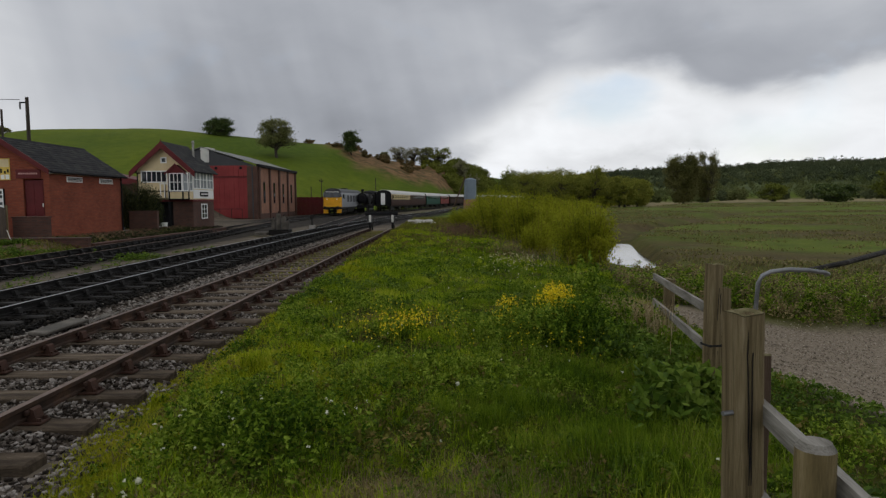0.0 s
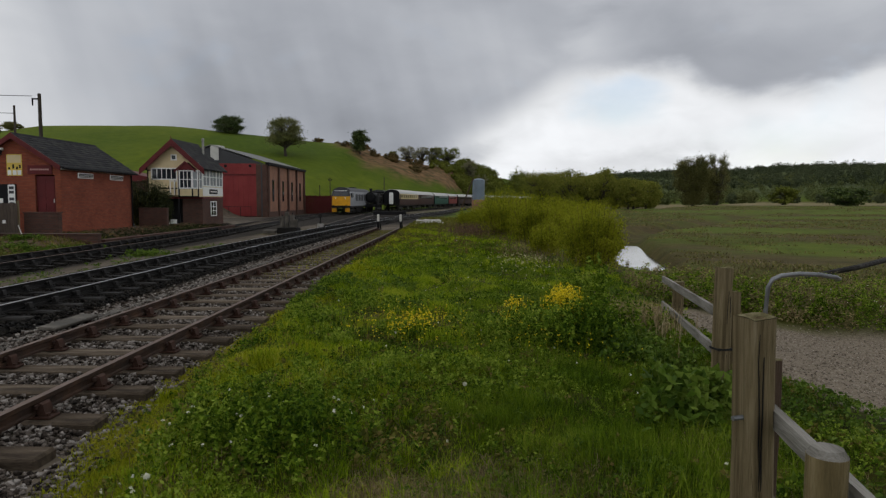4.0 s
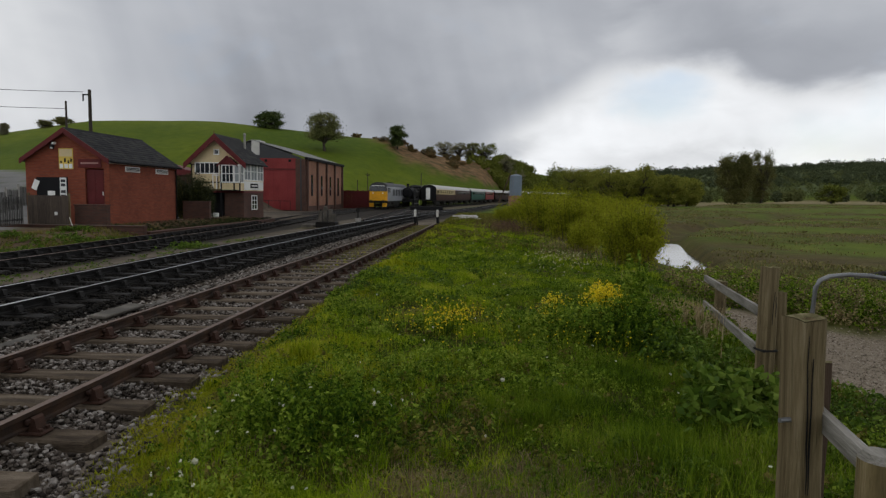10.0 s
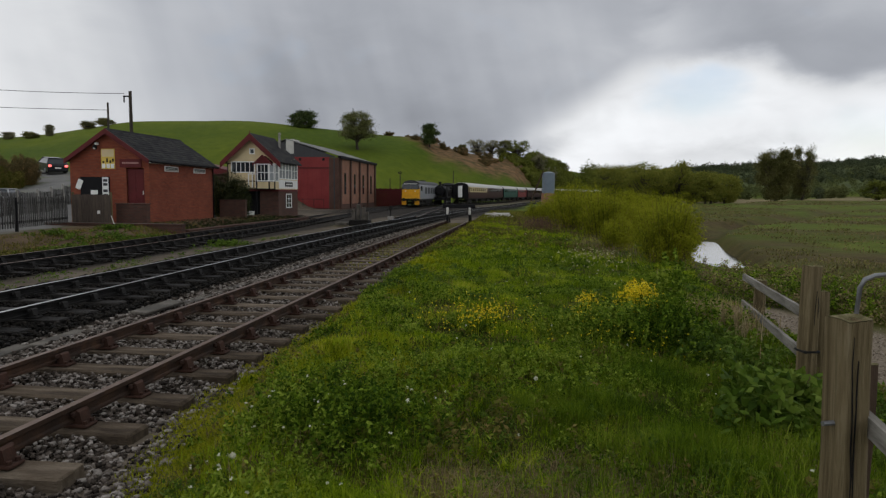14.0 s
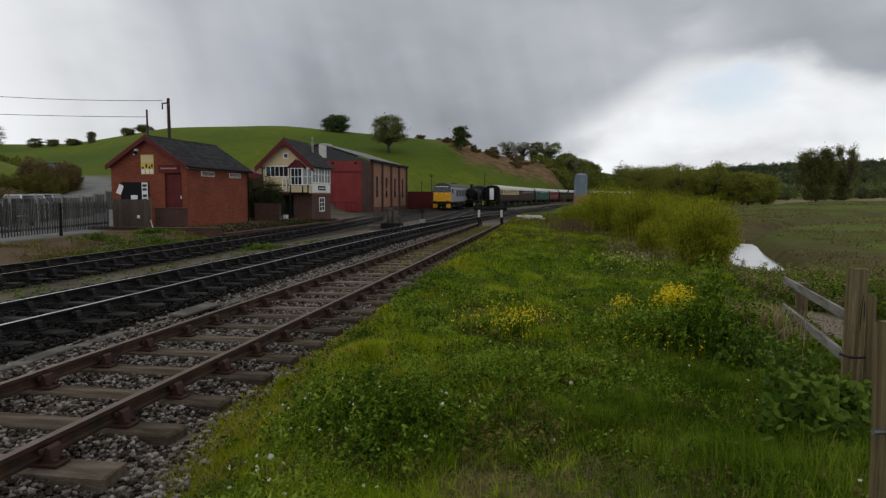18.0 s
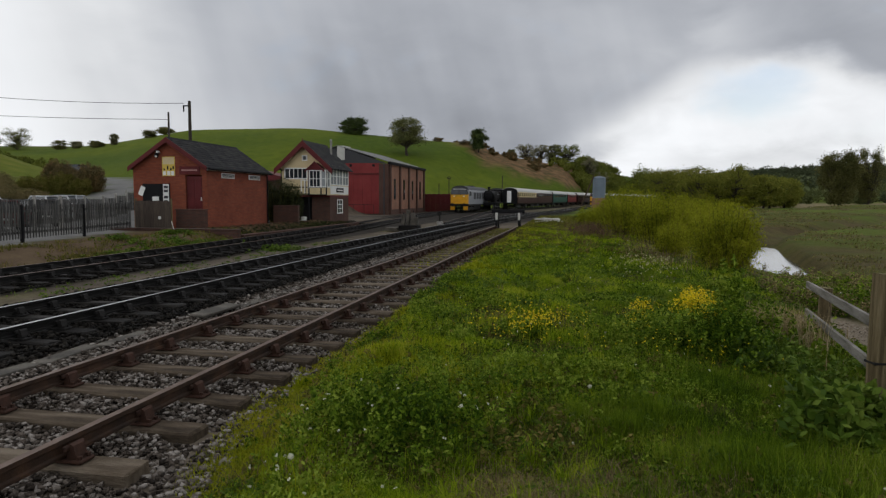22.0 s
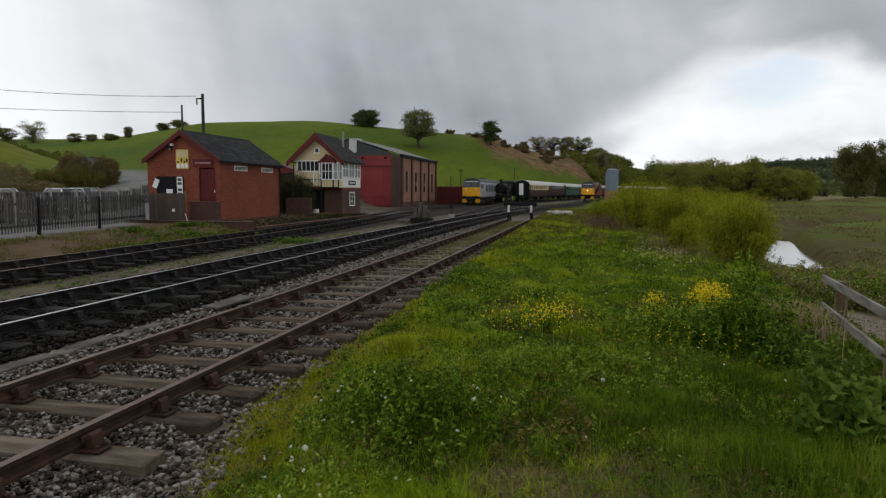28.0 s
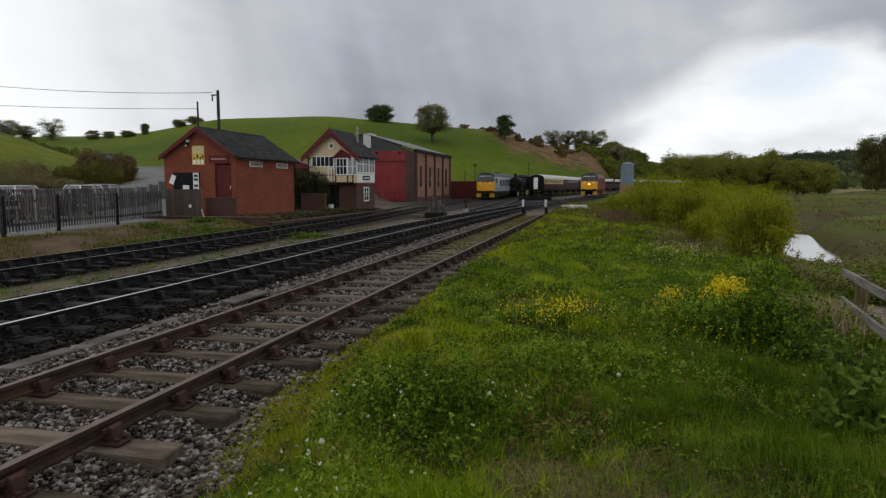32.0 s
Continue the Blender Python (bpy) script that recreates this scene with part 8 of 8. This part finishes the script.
woods("far_woodland", "line of trees across the valley floor", "farlight", 60, 150, 408, area_bearing(0.25, 1.0, 390, 440), 5, 9, 0.8)
woods("far_woodland", "dark thorn trees across the valley floor", "farleaf_hazed", 34, 150, 409, area_bearing(0.4, 1.0, 380, 440), 5, 9, 0.8)
woods("far_woodland", "woods on the far crest", "farleaf_hazed", 700, 90, 410, area_bearing(0.08, 1.0, 690, 790), 5, 10, 0.6)


def meadow_tussocks():
    r = np.random.default_rng(420)
    n = 4200
    y = 13 + 150 * r.random(n) ** 1.7
    x = 6 + 0.05 * y + (0.9 * y + 8) * r.random(n)
    ok = (stream_distance(x, y) > 1.6) & (wave(x, y, 9, 3.0) > -0.55) & (green_patches(x, y, wave(x, y, 1.6, 7.0)) < r.random(n) + 0.25)
    x, y = x[ok], y[ok]
    m = 26
    sp = 0.16 + 0.007 * y
    xx = (x[:, None] + r.normal(0, 1, (len(x), m)) * sp[:, None]).ravel()
    yy = (y[:, None] + r.normal(0, 1, (len(x), m)) * sp[:, None]).ravel()
    h = np.repeat(r.uniform(0.04, 0.16, len(x)), m) * r.uniform(0.5, 1.2, len(xx))
    half = r.random(len(xx)) < 0.5
    w = 0.014 + 0.0012 * yy
    stuff("meadow_tussocks", blade_mesh("meadow_tussocks", xx[half], yy[half], ground(xx[half], yy[half]), h[half], w[half], "rush", 421, 0.9), "rough rushy tussocks in the wet meadow", "grass")
    stuff("meadow_grass", blade_mesh("meadow_grass", xx[~half], yy[~half], ground(xx[~half], yy[~half]), h[~half], w[~half], "straw_dull", 422, 0.8), "dull dead grass in the wet meadow", "grass")


M["rush"] = mat("rush_green", [(0.075, 0.08, 0.014), (0.13, 0.132, 0.026), (0.2, 0.185, 0.05)], rough=0.8, scale=0.3, fine=2, island=0.6, bump=0)
M["straw_dull"] = mat("dull_dead_grass", [(0.085, 0.068, 0.026), (0.15, 0.118, 0.05), (0.24, 0.19, 0.095)], rough=0.8, scale=0.3, fine=2, island=0.6, bump=0)
meadow_tussocks()


def verges():
    r = np.random.default_rng(430)
    # thin grass on the earth before the forecourt fence
    n = 16000
    x, y = r.uniform(-18.2, -14.9, n), 8 + 24 * r.random(n)
    k = wave(x, y, 1.1, 2.0) + 0.5 * wave(x, y, 0.5, 1.0) > -0.1
    x, y = x[k], y[k]
    stuff("verge_grass", blade_mesh("verge_grass", x, y, ground(x, y), r.uniform(0.05, 0.2, len(x)), r.uniform(0.01, 0.022, len(x)), "olive", 431, 0.8), "thin brownish grass on the earth before the fence", "grass")
    # grass grown through the far end of the siding
    n = 13000
    y = 16 + 27 * r.random(n) ** 0.8
    x = near_x(y) + r.uniform(-1.3, 1.5, n)
    k = (wave(x, y, 0.9, 5.0) + smooth(15, 30, y) * 1.1 > 0.35) & (np.abs(np.abs(x - near_x(y)) - 0.752) > 0.07)
    x, y = x[k], y[k]
    stuff("track_grass", blade_mesh("track_grass", x, y, ground(x, y) + 0.05, r.uniform(0.06, 0.15, len(x)), r.uniform(0.01, 0.02, len(x)), "trackgrass", 432, 0.7), "yellowed grass grown over the end of the siding", "grass")
    # rough grass behind the bank, round the timber stack
    n = 24000
    y = 42 + 34 * r.random(n) ** 1.2
    x = -3.4 + (8 + 0.16 * y) * r.random(n)
    stuff("rough_grass", blade_mesh("rough_grass", x, y, ground(x, y), r.uniform(0.1, 0.34, n) * (1 + 0.5 * wave(x, y, 1.4)), r.uniform(0.03, 0.06, n), "trackgrass", 433, 0.7), "rough yellowing grass round the timber stack", "grass")


M["trackgrass"] = mat("yellowed_grass", [(0.06, 0.07, 0.01), (0.13, 0.14, 0.018), (0.21, 0.17, 0.05)], rough=0.85, spec=0.05, scale=0.8, fine=4, island=0.6, bump=0, trans=0.2)
verges()


def motions():
    # the dark car drives up the lane and away behind the bushes
    rows = ((0, -66, 31, -76), (7, -66, 31, -76), (9, -56, 33.5, -74), (9.7, -50, 35.2, -72), (10.5, -40.6, 38.3, -58), (11, -37.0, 40.8, -30),
            (11.5, -36.35, 43.5, 8), (12, -36.7, 45.6, 28), (12.5, -37.9, 48.1, 34), (13, -39.95, 51.6, 38), (13.5, -42.5, 55.0, 43),
            (14.5, -45.6, 57.2, 66), (15.5, -48.2, 57.7, 84), (16.5, -49.8, 57.6, 90), (18, -50.3, 57.5, 90), (32, -50.3, 57.5, 90))
    keys = []
    for t, x, y, yaw in rows:
        a = math.radians(yaw)
        dx, dy = -math.sin(a) * 1.3, math.cos(a) * 1.3
        rise = float(ground(x + dx, y + dy)) - float(ground(x - dx, y - dy))
        z = (float(ground(x + dx, y + dy)) + float(ground(x - dx, y - dy))) / 2
        keys.append((t, pose(x, y, z + 0.02, 0, 0, yaw) @ pose(0, 0, 0, math.degrees(math.atan2(rise, 2.6)))))
    walk(CAR, keys)
    # the red diesel draws in along the running line
    rows = []
    for t, y in ((0, 270), (6, 258), (12, 240), (16, 223), (20, 200), (22, 182), (23, 172), (24, 164), (25.5, 152.5), (28, 136), (30, 122), (32, 108)):
        rows.append((t, pose(float(main_x(y)), y, 0.0, 0, 0, -math.degrees(heading(main_x, y + 8)))))
    walk(LOCO2, rows)


motions()
